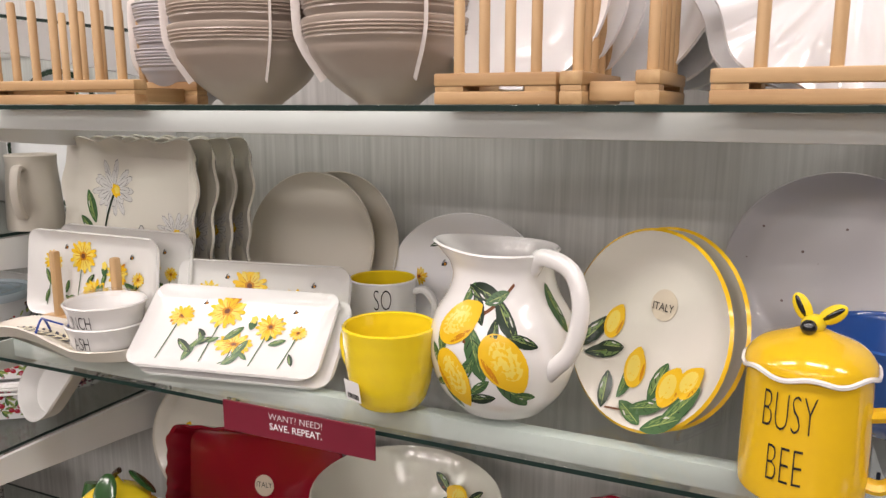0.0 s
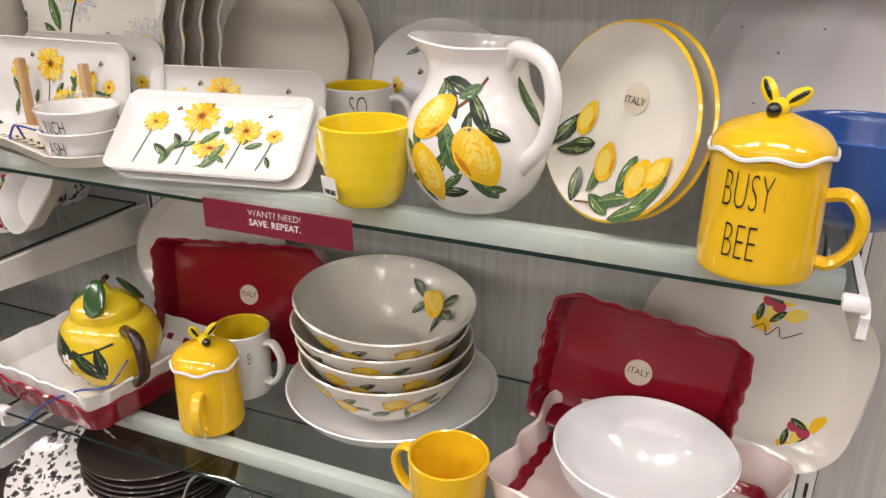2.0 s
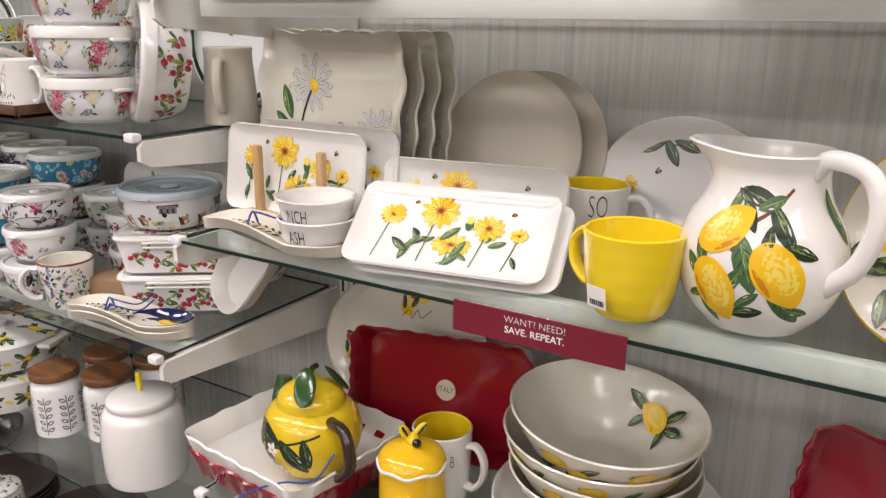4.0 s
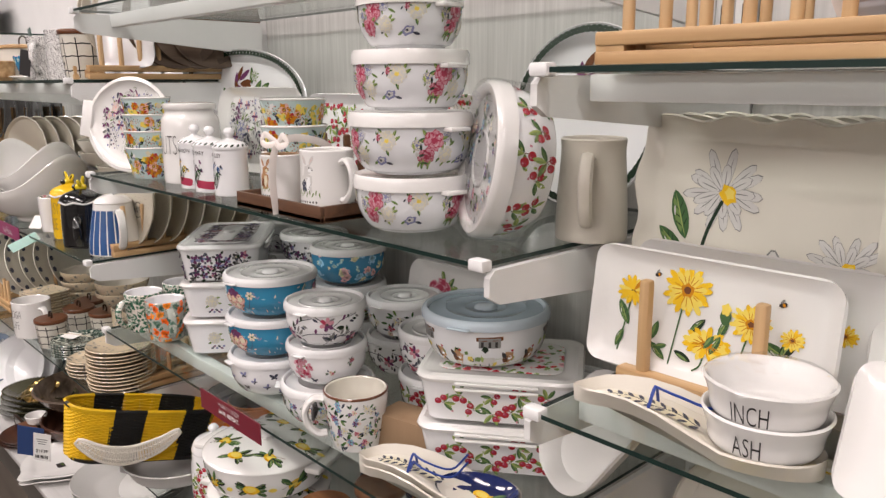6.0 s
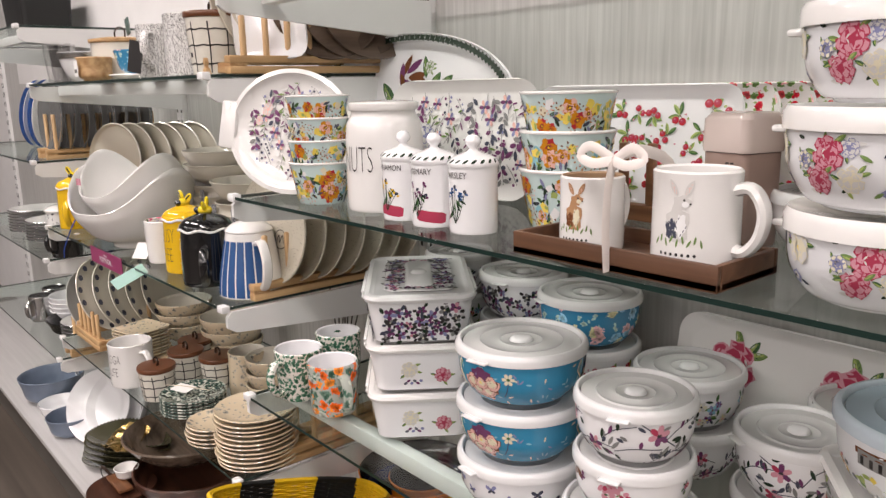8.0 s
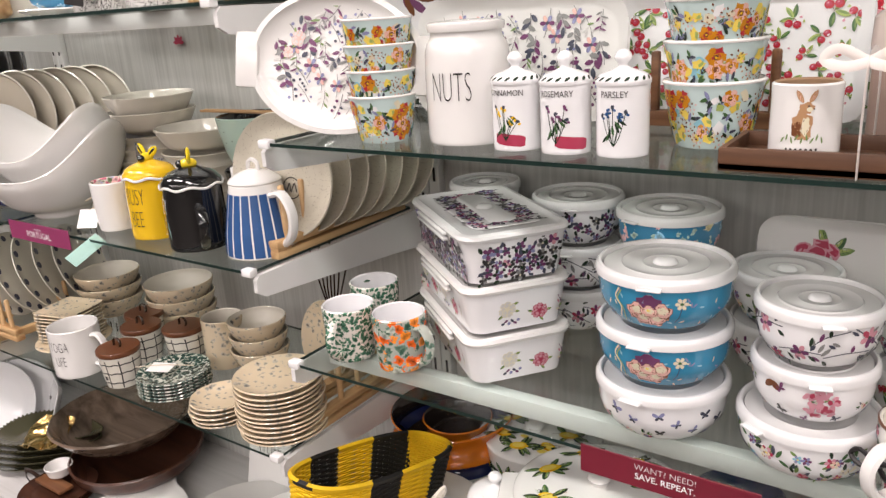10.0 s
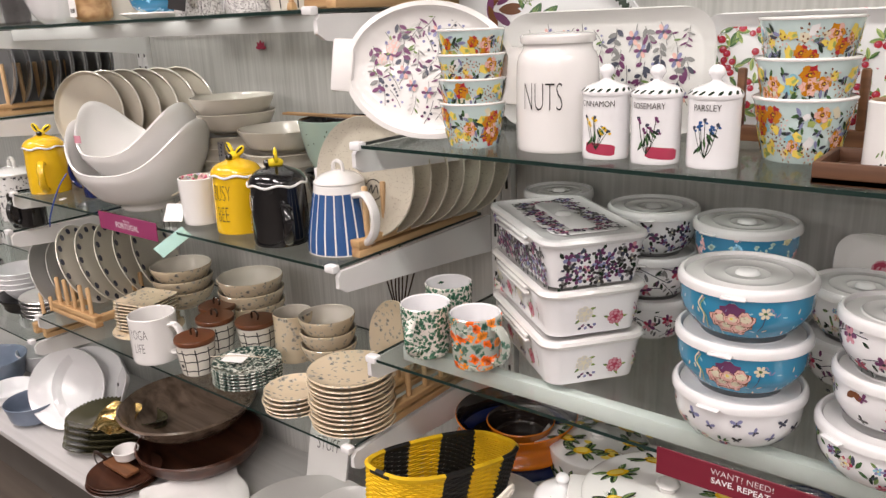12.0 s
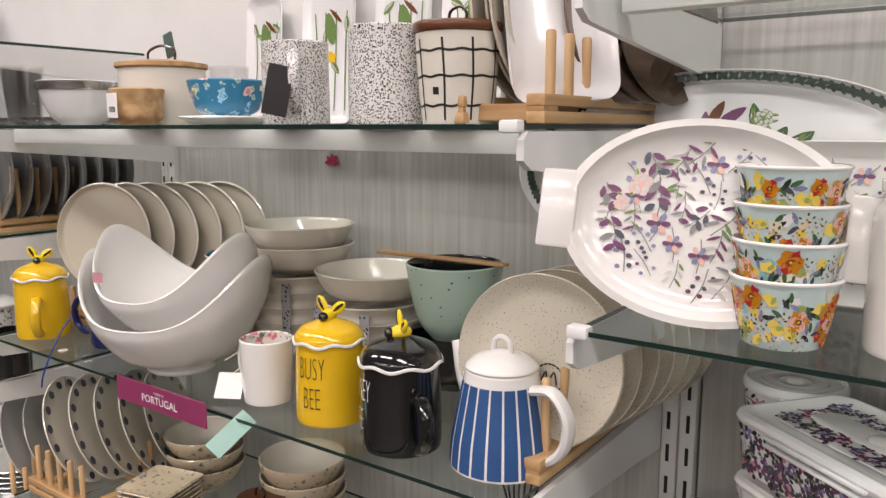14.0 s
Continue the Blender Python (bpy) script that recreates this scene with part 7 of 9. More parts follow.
def farm_scene(d):
    """A sketchy band: barn, pig, hens and bushes round the bowl."""
    q = random.Random(12)
    for u in (-0.11, -0.005, 0.105):
        d.shape(LGN, u, 0.012, 0.05, 0.006, 0, "rag", 18, 1)
        d.shape(LGRY, u - 0.004, 0.014, 0.019, 0.0075, 4, "rag")
        d.shape(SLT, u - 0.022, 0.016, 0.004, 0.0035, 10, "rag")
        for x in (-0.018, -0.010, 0.004, 0.010):
            d.shape(SLT, u + x, 0.0065, 0.001, 0.0045, 0, "leaf", 7, 1)
        d.shape(GRY, u + 0.004, 0.042, 0.015, 0.007, 0, "box", 16, 1)
        d.shape(BRN, u + 0.004, 0.048, 0.018, 0.0028, 2, "box", 16, 1)
        for x in (-0.006, 0.004, 0.013):
            d.shape(BLK, u + x, 0.040, 0.0018, 0.004, 0, "box", 16, 1)
        for k in range(9):
            x, y = u + q.uniform(-0.045, 0.045), q.uniform(0.008, 0.034)
            d.shape((LGN, GRN2, YEL2, OLV)[k % 4], x, y, q.uniform(0.003, 0.006), q.uniform(0.002, 0.005), q.uniform(0, 180), "rag", 9, 1)
        for x in (0.032, -0.042):
            d.shape(TAN, u + x, 0.020, 0.008, 0.009, 20, "rag")
            d.shape(BRN, u + x - 0.004, 0.017, 0.005, 0.006, -20, "leaf")
            d.shape(BLK, u + x - 0.007, 0.023, 0.003, 0.0065, 30, "leaf")
            d.shape(CHR, u + x + 0.004, 0.030, 0.0022, 0.002, 0, "rag", 8, 1)
            d.shape(WHT, u + x + 0.002, 0.019, 0.003, 0.0035, 0, "rag", 8, 1)
            for e in (-0.002, 0.003):
                d.shape(ORA, u + x + e, 0.0085, 0.0006, 0.003, 0, "leaf", 6, 1)


tub(-1.285, 0.858, Z + 0.1475, 0.088, 0.062, TINTED, "large lidded storage bowl with farm animal scene and blue lid", LIDB, 0.78, False, (farm_scene, -42), "")
mug(-1.426, 0.73, Z, 0.047, 0.086, WHITE, CREAM, -128, "floral china teacup tied with a dark bow", base=0.76, category="teacup", name="teacup")
t = bpy.data.objects["teacup"]
d = Decor(round_surf([(0.036, 0.004), (0.0415, 0.034), (0.0465, 0.069), (0.047, 0.086)], -95))
d.strew(d.posy, lambda u, v: True, -0.09, 0.09, 0.014, 0.074, 0.0175, 0.0115, 44)
d.done(t)
part("gilt_rim", lathe([(0.0464, 0.0845), (0.0476, 0.0845), (0.0476, 0.0866), (0.0462, 0.0880)], 48), TERRA, t, "thin brown rim")
t = thing("bow", pose(-1.466, 0.688, Z + 0.052, 0, 0, -35) @ Matrix.Scale(1.7, 4), "small dark grey ribbon bow on teacup handle", "ribbon")
for s in (-1, 1):
    part("loop", tube(spline([(0, 0, 0), (s * 0.01, -0.003, 0.006), (s * 0.016, -0.003, 0.0), (s * 0.009, -0.003, -0.004), (0, 0, 0)], 12), 0.0015, 6), INK, t)
t = thing("carton", pose(-1.352, 0.782, Z, 0, 0, 12), "brown cardboard gift carton", "carton")
part("body", box_bm((0.105, 0.055, 0.052), (0, 0, 0.026), 0.001), CARDB, t)
for (x, y, mat, a) in ((-2.186, 0.724, GREENVINE, -75), (-2.094, 0.732, ORANGEMUG, -12), (-2.215, 0.822, GREENVINE, 150), (-2.125, 0.90, FLORALCUP, 60)):
    mug(x, y, Z, 0.041, 0.083, mat, COOLWHITE, a, "fine china mug with dense leafy print and gilt rim", base=0.86, group="printed china mugs")
for k, (mats, lab) in enumerate((((IVORY, CRM), "ivory ceramic spoon rest tied with blue ribbon, stacked"), ((IVORY, NVY), "ivory spoon rest with navy lemon-painted bowl and blue ribbon"))):
    spoon_rest(pose(-1.175, 0.728, Z + 0.011 * k, 0, 0, 22), mats, lab, bool(k))
# Opaque grey dish shape in place of a shaded translucent rounded bottle.
t = thing("bottle_stand_in", pose(-1.075, 0.85, Z + 0.095, 66, 26, -20), "grey rounded dish shape standing in for a translucent bottle, propped up", "dish")
part("body", tray_bm(0.11, 0.17, 0.03, 0.045, 0.006, 0.01), PALEGREY, t)
shelf_sign(-1.764, -1.562, Z + 0.010, 0.646, SIGNRED, (("WANT? NEED!", 0.0075, -0.013, 0.02), ("SAVE. REPEAT.", 0.0075, -0.0245, -0.02)), 0.036, label="dark red shelf sign with white lettering")

# ---- bay C, bottom shelf ----
Z = C_BOT


def lemon_sprig(d, u, v, s, q):
    a = q.uniform(-35, 35)
    d.stroke(BRN, [(u - 1.5 * s, v - 0.3 * s), (u, v + 0.3 * s), (u + 1.5 * s, v + 0.5 * s)], s * 0.06)
    for k in range(9):
        e = a + q.uniform(-70, 70) + (180 if k % 2 else 0)
        d.leaf(u + q.uniform(0.9, 1.6) * s * math.cos(radians(e)), v + 0.9 * s * math.sin(radians(e)), s * 0.75, e, OLV if q.random() > 0.5 else P_OLV2, GRN2)
    d.lemon(u, v, s * 0.85, a)
    if q.random() > 0.5:
        d.shape(YEL2, u + 2.4 * s, v - 0.2 * s, s * 0.5, s * 0.28, a, "leaf")


P_OLV2 = GRN


def casserole(x, y, z, r, h, turn, label, top=True):
    t = thing("casserole", pose(x, y, z, 0, 0, turn), label, "casserole dish", "lemon casserole dishes")
    prof = smooth_profile([(r * 0.86, 0), (r * 0.9, 0.004), (r * 0.97, h * 0.5), (r, h)], 16)
    part("body", vessel_bm(prof, 0.005, 56), [WHITE, WHITE], t)
    d = Decor(round_surf(prof, -90))
    q = random.Random(int(1000 * r + 100 * h))
    for k in range(9):
        lemon_sprig(d, 2 * math.pi * r * (k / 9 - 0.5), h * 0.5, 0.017, q)
    d.done(t)
    for s in (-1, 1):
        part("handle", box_bm((0.034, 0.09, 0.012), (s * (r + 0.006), 0, h * 0.88), 0.005), WHITE, t)
    if top:
        l = part("lid", lathe(smooth_profile([(r * 1.01, h + 0.001), (r * 1.0, h + 0.005), (r * 0.88, h + 0.010), (r * 0.5, h + 0.016), (0, h + 0.018)], 16) , 56), WHITE, t)
        d = Decor(flat_surf(z=0.0, bowl=lambda p: h + 0.0192 - 0.85 * p * p))
        for k in range(7):
            lemon_sprig(d, 0.66 * r * math.cos(k * 0.9), 0.66 * r * math.sin(k * 0.9), 0.018, q)
        d.done(l)
        part("knob", lathe(smooth_profile([(0.012, h + 0.017), (0.013, h + 0.022), (0.017, h + 0.027), (0.012, h + 0.031), (0, h + 0.031)], 14), 24), WHITE, l)


casserole(-1.803, 0.79, Z, 0.118, 0.066, 20, "white round casserole with lemon branch print, stacked", True)
casserole(-1.803, 0.79, Z + 0.092, 0.121, 0.056, 24, "white round lidded casserole with lemon branch print", True)
casserole(-2.01, 0.985, Z, 0.09, 0.07, 10, "white round lidded casserole with lemon branch print", True)
t = thing("cherry_jar", pose(-1.953, 0.752, Z), "white lidded ceramic jar with red cherry print", "jar")
part("body", vessel_bm(smooth_profile([(0.044, 0), (0.049, 0.005), (0.05, 0.05), (0.047, 0.09), (0.043, 0.102)], 18)), [COOLWHITE, WHITE], t)
d = Decor(round_surf([(0.049, 0.005), (0.05, 0.05), (0.047, 0.09)], -95))
d.strew(d.cherries, lambda u, v: True, -0.1, 0.1, 0.016, 0.088, 0.021, 0.0072, 33)
d.done(t, label="red cherries with green leaves")
l = part("lid", lathe(smooth_profile([(0.046, 0.102), (0.046, 0.108), (0.038, 0.124), (0.015, 0.134), (0.007, 0.139), (0.011, 0.148), (0.006, 0.155), (0, 0.156)], 22), 36), COOLWHITE, t)
d = Decor(lambda u, v, lf: ((0.042 - (v - 0.108) * 0.75 + lf) * math.cos(u / 0.04 - 1.65), (0.042 - (v - 0.108) * 0.75 + lf) * math.sin(u / 0.04 - 1.65), v + 0.002))
for u in (-0.05, 0.0, 0.05):
    d.cherries(u, 0.116, 0.005, random.Random(int(900 + 100 * u)))
d.done(l)
for x, y in ((-1.570, 0.762), (-1.466, 0.808), (-1.560, 0.876), (-1.448, 0.915)):
    t = thing("wood_lid_canister", pose(x, y, Z), "white ceramic canister with black leaf print and wooden lid", "canister", "wood-lidded canisters")
    CP = smooth_profile([(0.044, 0), (0.048, 0.005), (0.0485, 0.06), (0.047, 0.1), (0.041, 0.112), (0.041, 0.118)], 20)
    part("body", vessel_bm(CP), COOLWHITE, t)
    part("lid", lathe([(0, 0.119), (0.046, 0.119), (0.0475, 0.121), (0.0475, 0.133), (0.046, 0.135), (0, 0.135)], 40), ACACIA, t, "round acacia wood lid")
    d = Decor(round_surf(CP, -95))
    for q in range(7):
        u = -0.14 + 0.042 * q
        d.stroke(BLK, [(u, 0.008), (u + 0.001, 0.05), (u - 0.001, 0.09)], 0.0016)
        for k in range(5):
            for s in (-1, 1):
                d.shape(BLK, u + s * 0.008, 0.02 + 0.015 * k, 0.0075, 0.004, 90 - s * 55, "leaf", 9, 1)
                d.shape(WHT, u + s * 0.008, 0.02 + 0.015 * k, 0.005, 0.002, 90 - s * 55, "leaf", 8, 1)
    d.done(t, label="black line-drawn leaves")
    d = Decor(flat_surf(z=0.1352))
    d.stroke(BLK, [(-0.012, 0.0), (-0.004, 0.008), (0.0, -0.004), (0.006, 0.006), (0.012, -0.002)], 0.0014)
    d.done(t, "lid_engraving")
t = thing("yellow_tab_jar", pose(-1.285, 0.752, Z), "large white ceramic jar with yellow tag through lid loop", "jar")
LP = smooth_profile([(0.066, 0), (0.073, 0.006), (0.0755, 0.07), (0.07, 0.125), (0.058, 0.14), (0.056, 0.146)], 26)
part("body", vessel_bm(LP), WHITE, t)
l = part("lid", lathe(smooth_profile([(0.06, 0.146), (0.061, 0.153), (0.055, 0.16), (0.02, 0.166), (0, 0.167)], 16), 44), WHITE, t)
part("tag", box_bm((0.012, 0.006, 0.04), (0, 0, 0.182), 0.002), LEMONY, l, "yellow fabric loop")
lettering("TIN", 0.034, round_surf(LP, -110), INK, t, -0.03, 0.06, 0.5, 0.016)
bowl(-2.175, 0.965, Z, 0.112, 0.05, NAVYG, NAVYG, "navy glazed bowl under an orange one", 0.78)
t = bowl(-2.175, 0.965, Z + 0.028, 0.118, 0.066, ORANGEG, DARKGLAZE, "orange glazed bowl with dark patterned inside", 0.80)
bowl(-2.165, 0.965, Z + 0.036, 0.066, 0.046, ORANGEG, DARKGLAZE, "small orange bowl with dark inside, nested in a larger one", 0.7)
bowl(-1.66, 0.99, Z, 0.07, 0.07, NAVYG, NAVYG, "dark blue glazed bowl on glass shelf", 0.6)

# woven basket, propped on a bowl and tipped towards the wall
bowl(-2.10, 0.735, Z, 0.118, 0.044, PALEGREY, PALEGREY, "pale grey shallow dish under a woven basket", 0.6)
t = thing("woven_basket", pose(-2.118, 0.648, Z + 0.066, -17, 0, 0), "yellow and black striped woven basket with white crescent handle", "basket")
COURSES = 30


def basket_ring(f, n, weave=0.0, c=0):
    out = []
    for k in range(n):
        a = 2 * math.pi * k / n
        cx, cy = math.copysign(abs(math.cos(a)) ** 0.68, math.cos(a)), math.copysign(abs(math.sin(a)) ** 0.68, math.sin(a))
        w = weave * math.sin(k * math.pi / 2 + c * math.pi)
        out.append(((0.054 + 0.009 * f + w) * cx, (0.140 + 0.018 * f + w) * cy, 0.004 + 0.104 * f))
    return out


for c in range(COURSES):
    f = c / (COURSES - 1)
    n = 120
    ring = basket_ring(f, n, 0.0013 if c < COURSES - 1 else 0.0, c)
    bm = bmesh.new()
    tube(ring, 0.0021 if c < COURSES - 1 else 0.0048, 5, bm, closed=True)
    bm.faces.ensure_lookup_table()
    for i, fc in enumerate(bm.faces):
        fc.material_index = int((fc.calc_center_median().y + 0.308) / 0.074) % 2
    part("woven_course", bm, [STRAW_Y, STRAW_K], t)
part("base", rect_loft([(0.053, 0.138, 0.04, 0.0), (0.054, 0.139, 0.04, 0.006)]), STRAW_K, t)
lo, hi = basket_ring(0, 56), basket_ring(1, 56)
for p, q in zip(lo, hi):
    part("stake", tube([p, q], 0.0016, 5), STRAW_K if int((q[1] + 0.308) / 0.074) % 2 else STRAW_Y, t)
core = spline([(0.064, -0.150, 0.052), (0.078, -0.10, 0.030), (0.086, -0.05, 0.028), (0.096, 0.0, 0.050), (0.104, 0.036, 0.082)], 44)
edges = ([], [])
wg = None
for k in range(45):
    p, r = core[k], 0.005 + 0.0145 * math.sin(math.pi * k / 44) ** 0.7
    g = (core[min(k + 1, 44)] - core[max(k - 1, 0)]).normalized()
    up = Vector((0.25, 0, 1)) - g * g.z
    up.normalize()
    edges[0].append(p + up * r)
    edges[1].append(p - up * r)
wg = part("handle_rim", tube(edges[0] + edges[1][::-1], 0.0034, 6, closed=True), STRAW_W, t, "white crescent handle of woven rush")
for k in range(1, 44):
    a, b = edges[0][k], edges[1][k]
    part("wrap", tube([a, (a + b) / 2 + Vector((0.004, -0.001, 0)), b], 0.0022, 5), STRAW_W, wg)
for f in (0.3, 0.7):
    part("weft", tube([edges[0][k].lerp(edges[1][k], f) + Vector((0.0035 + 0.0012 * (-1) ** k, 0, 0)) for k in range(1, 44)], 0.0018, 5), STRAW_W, wg)
t = thing("price_tag", pose(-2.158, 0.472, Z + 0.125, 6, 10, 48), "navy card tag with white price label on a basket", "price tag")
part("card", box_bm((0.052, 0.0012, 0.066), (-0.012, 0.002, 0.012)), NAVYPAPER, t)
part("price_label", box_bm((0.034, 0.001, 0.062), (0.012, -0.001, 0.004)), PAPER, t)
lettering("$14.99", 0.0075, lambda u, v, l: (0.012 + u, -0.0016 - l * 0.3, v), INK, t, 0, -0.008, 0.8)
for k in range(9):
    part("bar", box_bm((0.0011 + 0.0006 * (k % 3), 0.0004, 0.007), (-0.0005 + 0.0029 * k, -0.0017, -0.018)), INK, t)
for k in range(3):
    part("text_line", box_bm((0.022 - 0.004 * k, 0.0004, 0.0016), (0.012, -0.0017, 0.022 - 0.005 * k)), P_GRY, t)


# ---- bay D, middle shelf ----
Z = D_MID


def wavy_bowl(x, y, z, r, h, turn, label):
    t = thing("wavy_bowl", pose(x, y, z, 0, 0, turn), label, "serving bowl", "white wavy bowls")
    prof = smooth_profile([(0.052, 0), (0.056, 0.004), (0.062, 0.014), (r * 0.72, h * 0.3), (r * 0.95, h * 0.72), (r, h)], 26)
    bm = vessel_bm(prof, 0.005, 64)
    for v in bm.verts:
        q = v.co.z / h
        a = math.atan2(v.co.y, v.co.x)
        lift = 0.5 + 0.5 * math.cos(2 * a)
        v.co.z += 0.095 * (lift ** 1.7 - 0.24) * max(0, q) ** 2
        k = 1 + 0.10 * lift * q * q
        v.co.x, v.co.y = v.co.x * k, v.co.y * k
    part("body", bm, WHITE, t)
    return t


wavy_bowl(-3.005, 0.752, Z, 0.140, 0.118, 22, "large white ceramic bowl with swooping rim, stacked")
t = wavy_bowl(-3.02, 0.762, Z + 0.052, 0.122, 0.10, 12, "white ceramic bowl with swooping rim nested in another")
part("sticker", box_bm((0.02, 0.0008, 0.016), (-0.06, -0.108, 0.11)), P_PNK, t, "pink paper sticker")
t = mug(-2.772, 0.730, Z, 0.038, 0.092, WHITE, FLORALCUP, 175, "white enamel-style mug with floral inside and paper tags", base=0.9)
t = thing("gift_tag", pose(-2.745, 0.64, Z - 0.016, -62, 42, 25), "mint paper gift tag hanging over shelf edge", "gift tag")
part("card", box_bm((0.026, 0.0012, 0.075), (0, 0, 0), 0), MINTPAPER, t)
t = thing("gift_tag", pose(-2.812, 0.69, Z + 0.012, -40, 0, 30), "white paper gift tag on twine", "gift tag")
part("card", box_bm((0.04, 0.0012, 0.04), (0, 0, 0.012), 0), PAPER, t)
part("twine", tube(spline([(0.0, 0, 0.03), (0.02, 0.01, 0.06), (0.0, 0.02, 0.075), (-0.02, 0.01, 0.055)], 14), 0.0012, 5), KRAFT, t)
bee_canister(-2.651, 0.736, Z, 0.0475, 0.110, YELLOW, ("BUSY", "BEE"), INK, 110, -78, "yellow lidded mug lettered busy bee with bee on lid", 0.030, 0.03)
bee_canister(-2.516, 0.722, Z, 0.0515, 0.108, BLACKG, ("HONEY", "BEE"), WHITEINK, -30, -128, "glossy black lidded mug lettered honey bee with bee on lid", 0.028, 0.032)
t = thing("striped_teapot", pose(-2.385, 0.748, Z), "white ceramic coffee pot with hand-painted blue stripes", "coffee pot")
SP = [(0.060, 0), (0.0615, 0.004), (0.0585, 0.035), (0.052, 0.07), (0.045, 0.105), (0.043, 0.116)]
part("body", vessel_bm(smooth_profile(SP, 22)), WHITE, t)
l = part("lid", lathe(smooth_profile([(0.043, 0.117), (0.043, 0.121), (0.03, 0.131), (0.01, 0.137), (0, 0.138)], 14), 36), WHITE, t)
part("loop", tube(spline([(-0.012, 0, 0.134), (-0.01, 0, 0.148), (0.0, 0, 0.153), (0.01, 0, 0.148), (0.012, 0, 0.134)], 12), 0.0035, 8), WHITE, l)
part("handle", handle_bm(0.05, 0.020, 0.100, 0.046, 0.0062, -10), WHITE, t)
part("spout", tube(spline([(-0.042, 0.016, 0.045), (-0.07, 0.026, 0.085), (-0.086, 0.032, 0.128)], 10), [0.014 - 0.0007 * k for k in range(11)], 12), WHITE, t)
d = Decor(round_surf(SP, -105))
for k in range(16):
    if 9 < k < 13:
        continue
    u = -0.075 + 0.0195 * k
    for seg in range(6):
        v = 0.012 + 0.0165 * seg
        w = 0.0082
        d.shape(BLU, u, v, w, 0.0088, 0, "box", 16, 2)
d.done(t, label="brushed blue vertical stripes")
wood_rack(-2.405, -2.315, 0.715, 1.05, Z, 7, "pine plate rack holding speckled plates", 0.115, along="y")
for k in range(7):
    p = plate(leaning(-2.358 + 0.006 * k, 0.795 + 0.038 * k, Z + 0.014, 0.105, 84, 6), 0.105, SPECKLED, "speckled cream stoneware plate standing in a pine rack", 0.016, group="speckled plates", well=0.8)
    if k == 0:
        d = Decor(flat_surf(z=0.0046))
        for q in range(20):
            d.shape(BLK, 0.012 + 0.0175 * math.cos(q * 0.314), -0.02 + 0.0175 * math.sin(q * 0.314), 0.003, 0.0012, q * 18 + 90, n=6, rings=1)
        d.stroke(BLK, [(0.002, -0.024), (0.008, -0.012), (0.010, -0.026), (0.018, -0.012), (0.022, -0.026)], 0.002)
        d.done(p, "maker_stamp")
bowl(-2.59, 0.945, Z, 0.072, 0.085, BLACKG, BLACKG, "black glazed bowl under a green one", 0.55)
bowl(-2.59, 0.945, Z + 0.075, 0.074, 0.115, MINTG, BLACKG, "pale celadon ceramic bowl with chopsticks on its rim", 0.5)
t = thing("chopsticks", pose(-2.63, 0.93, Z + 0.196, 0, 0, 0), "pair of wooden chopsticks across a bowl", "chopsticks")
for k in range(2):
    part("stick", tube([(-0.10, 0.012 * k, 0.0), (0.13, 0.01 + 0.012 * k, 0.0)], 0.0028, 7), WOOD, t)
GING = material("gingham_cloth", (0.35, 0.35, 0.37), 0.8, speck=((0.03, 0.03, 0.05), 150, 0.35))
for x, y, n, top in ((-2.94, 0.955, 5, 2), (-2.755, 0.945, 4, 1)):
    zz = Z
    for k in range(n):
        bowl(x, y, zz + 0.026 * k, 0.088, 0.036, IVORY, IVORY, "ivory stoneware bowl in a tied stack", 0.7, group="ivory bowls")
    zz += 0.026 * (n - 1) + 0.038
    for k in range(top):
        bowl(x + 0.008, y, zz + 0.034 * k, 0.096 + 0.004 * (top == 1), 0.048, IVORY, CREAM, "wide ivory stoneware serving bowl on stacked bowls", 0.55, group="wide ivory bowls")
    t = thing("gingham_tie", pose(x, y, Z), "black and white gingham ribbon round stacked bowls", "ribbon", "gingham ties")
    for s in (-0.55, 0.55):
        part("band", box_bm((0.02, 0.0015, 0.026 * n + 0.006), (s * 0.09, -0.083 + abs(s) * 0.012, 0.013 * n)), GING, t)
# Cream rims paint in the lighter edges that part one plate from the next.
for k in range(6):
    plate(leaning(-3.345 + 0.030 * k, 0.835 + 0.032 * k, Z + 0.075, 0.106, 85, 22), 0.106, BEIGE, "plain beige stoneware plate standing in a rack", 0.014, rim=CREAM, group="beige plates", well=0.85)
wood_rack(-3.48, -3.10, 0.80, 1.06, Z, 8, "pine plate rack behind a white bowl", 0.073)
bowl(-3.03, 0.93, Z, 0.085, 0.165, COOLWHITE, BLUETUB, "blue and white bowl behind a white bowl", 0.5)
bee_canister(-3.395, 0.722, Z, 0.048, 0.112, YELLOW, (), INK, -36, -40, "yellow lidded mug with bee on lid, handle forward", 0.03, 0.03)
mug(-3.225, 0.770, Z, 0.05, 0.10, NAVYG, YELLOW, -150, "navy and yellow ceramic mug with ribbon", base=0.9)
t = thing("beaded_charm", pose(-3.235, 0.672, Z + 0.005), "blue ribbon with oval charm hanging from a mug", "charm")
part("ribbon", tube(spline([(0, 0.02, 0.06), (0.0, -0.005, 0.03), (-0.01, -0.03, -0.03), (-0.02, -0.032, -0.06)], 14), 0.0015, 5), RIBBON, t)
part("charm", lathe([(0, 0.0), (0.008, 0.0008), (0.0085, 0.003), (0, 0.0036)], 18), COOLWHITE, t)
shelf_sign(-3.023, -2.804, Z + 0.012, 0.645, SIGNPINK, (("MADE IN", 0.0042, -0.0125, 0.0), ("PORTUGAL", 0.0118, -0.0275, -0.01)), 0.038, label="magenta shelf sign lettered portugal")

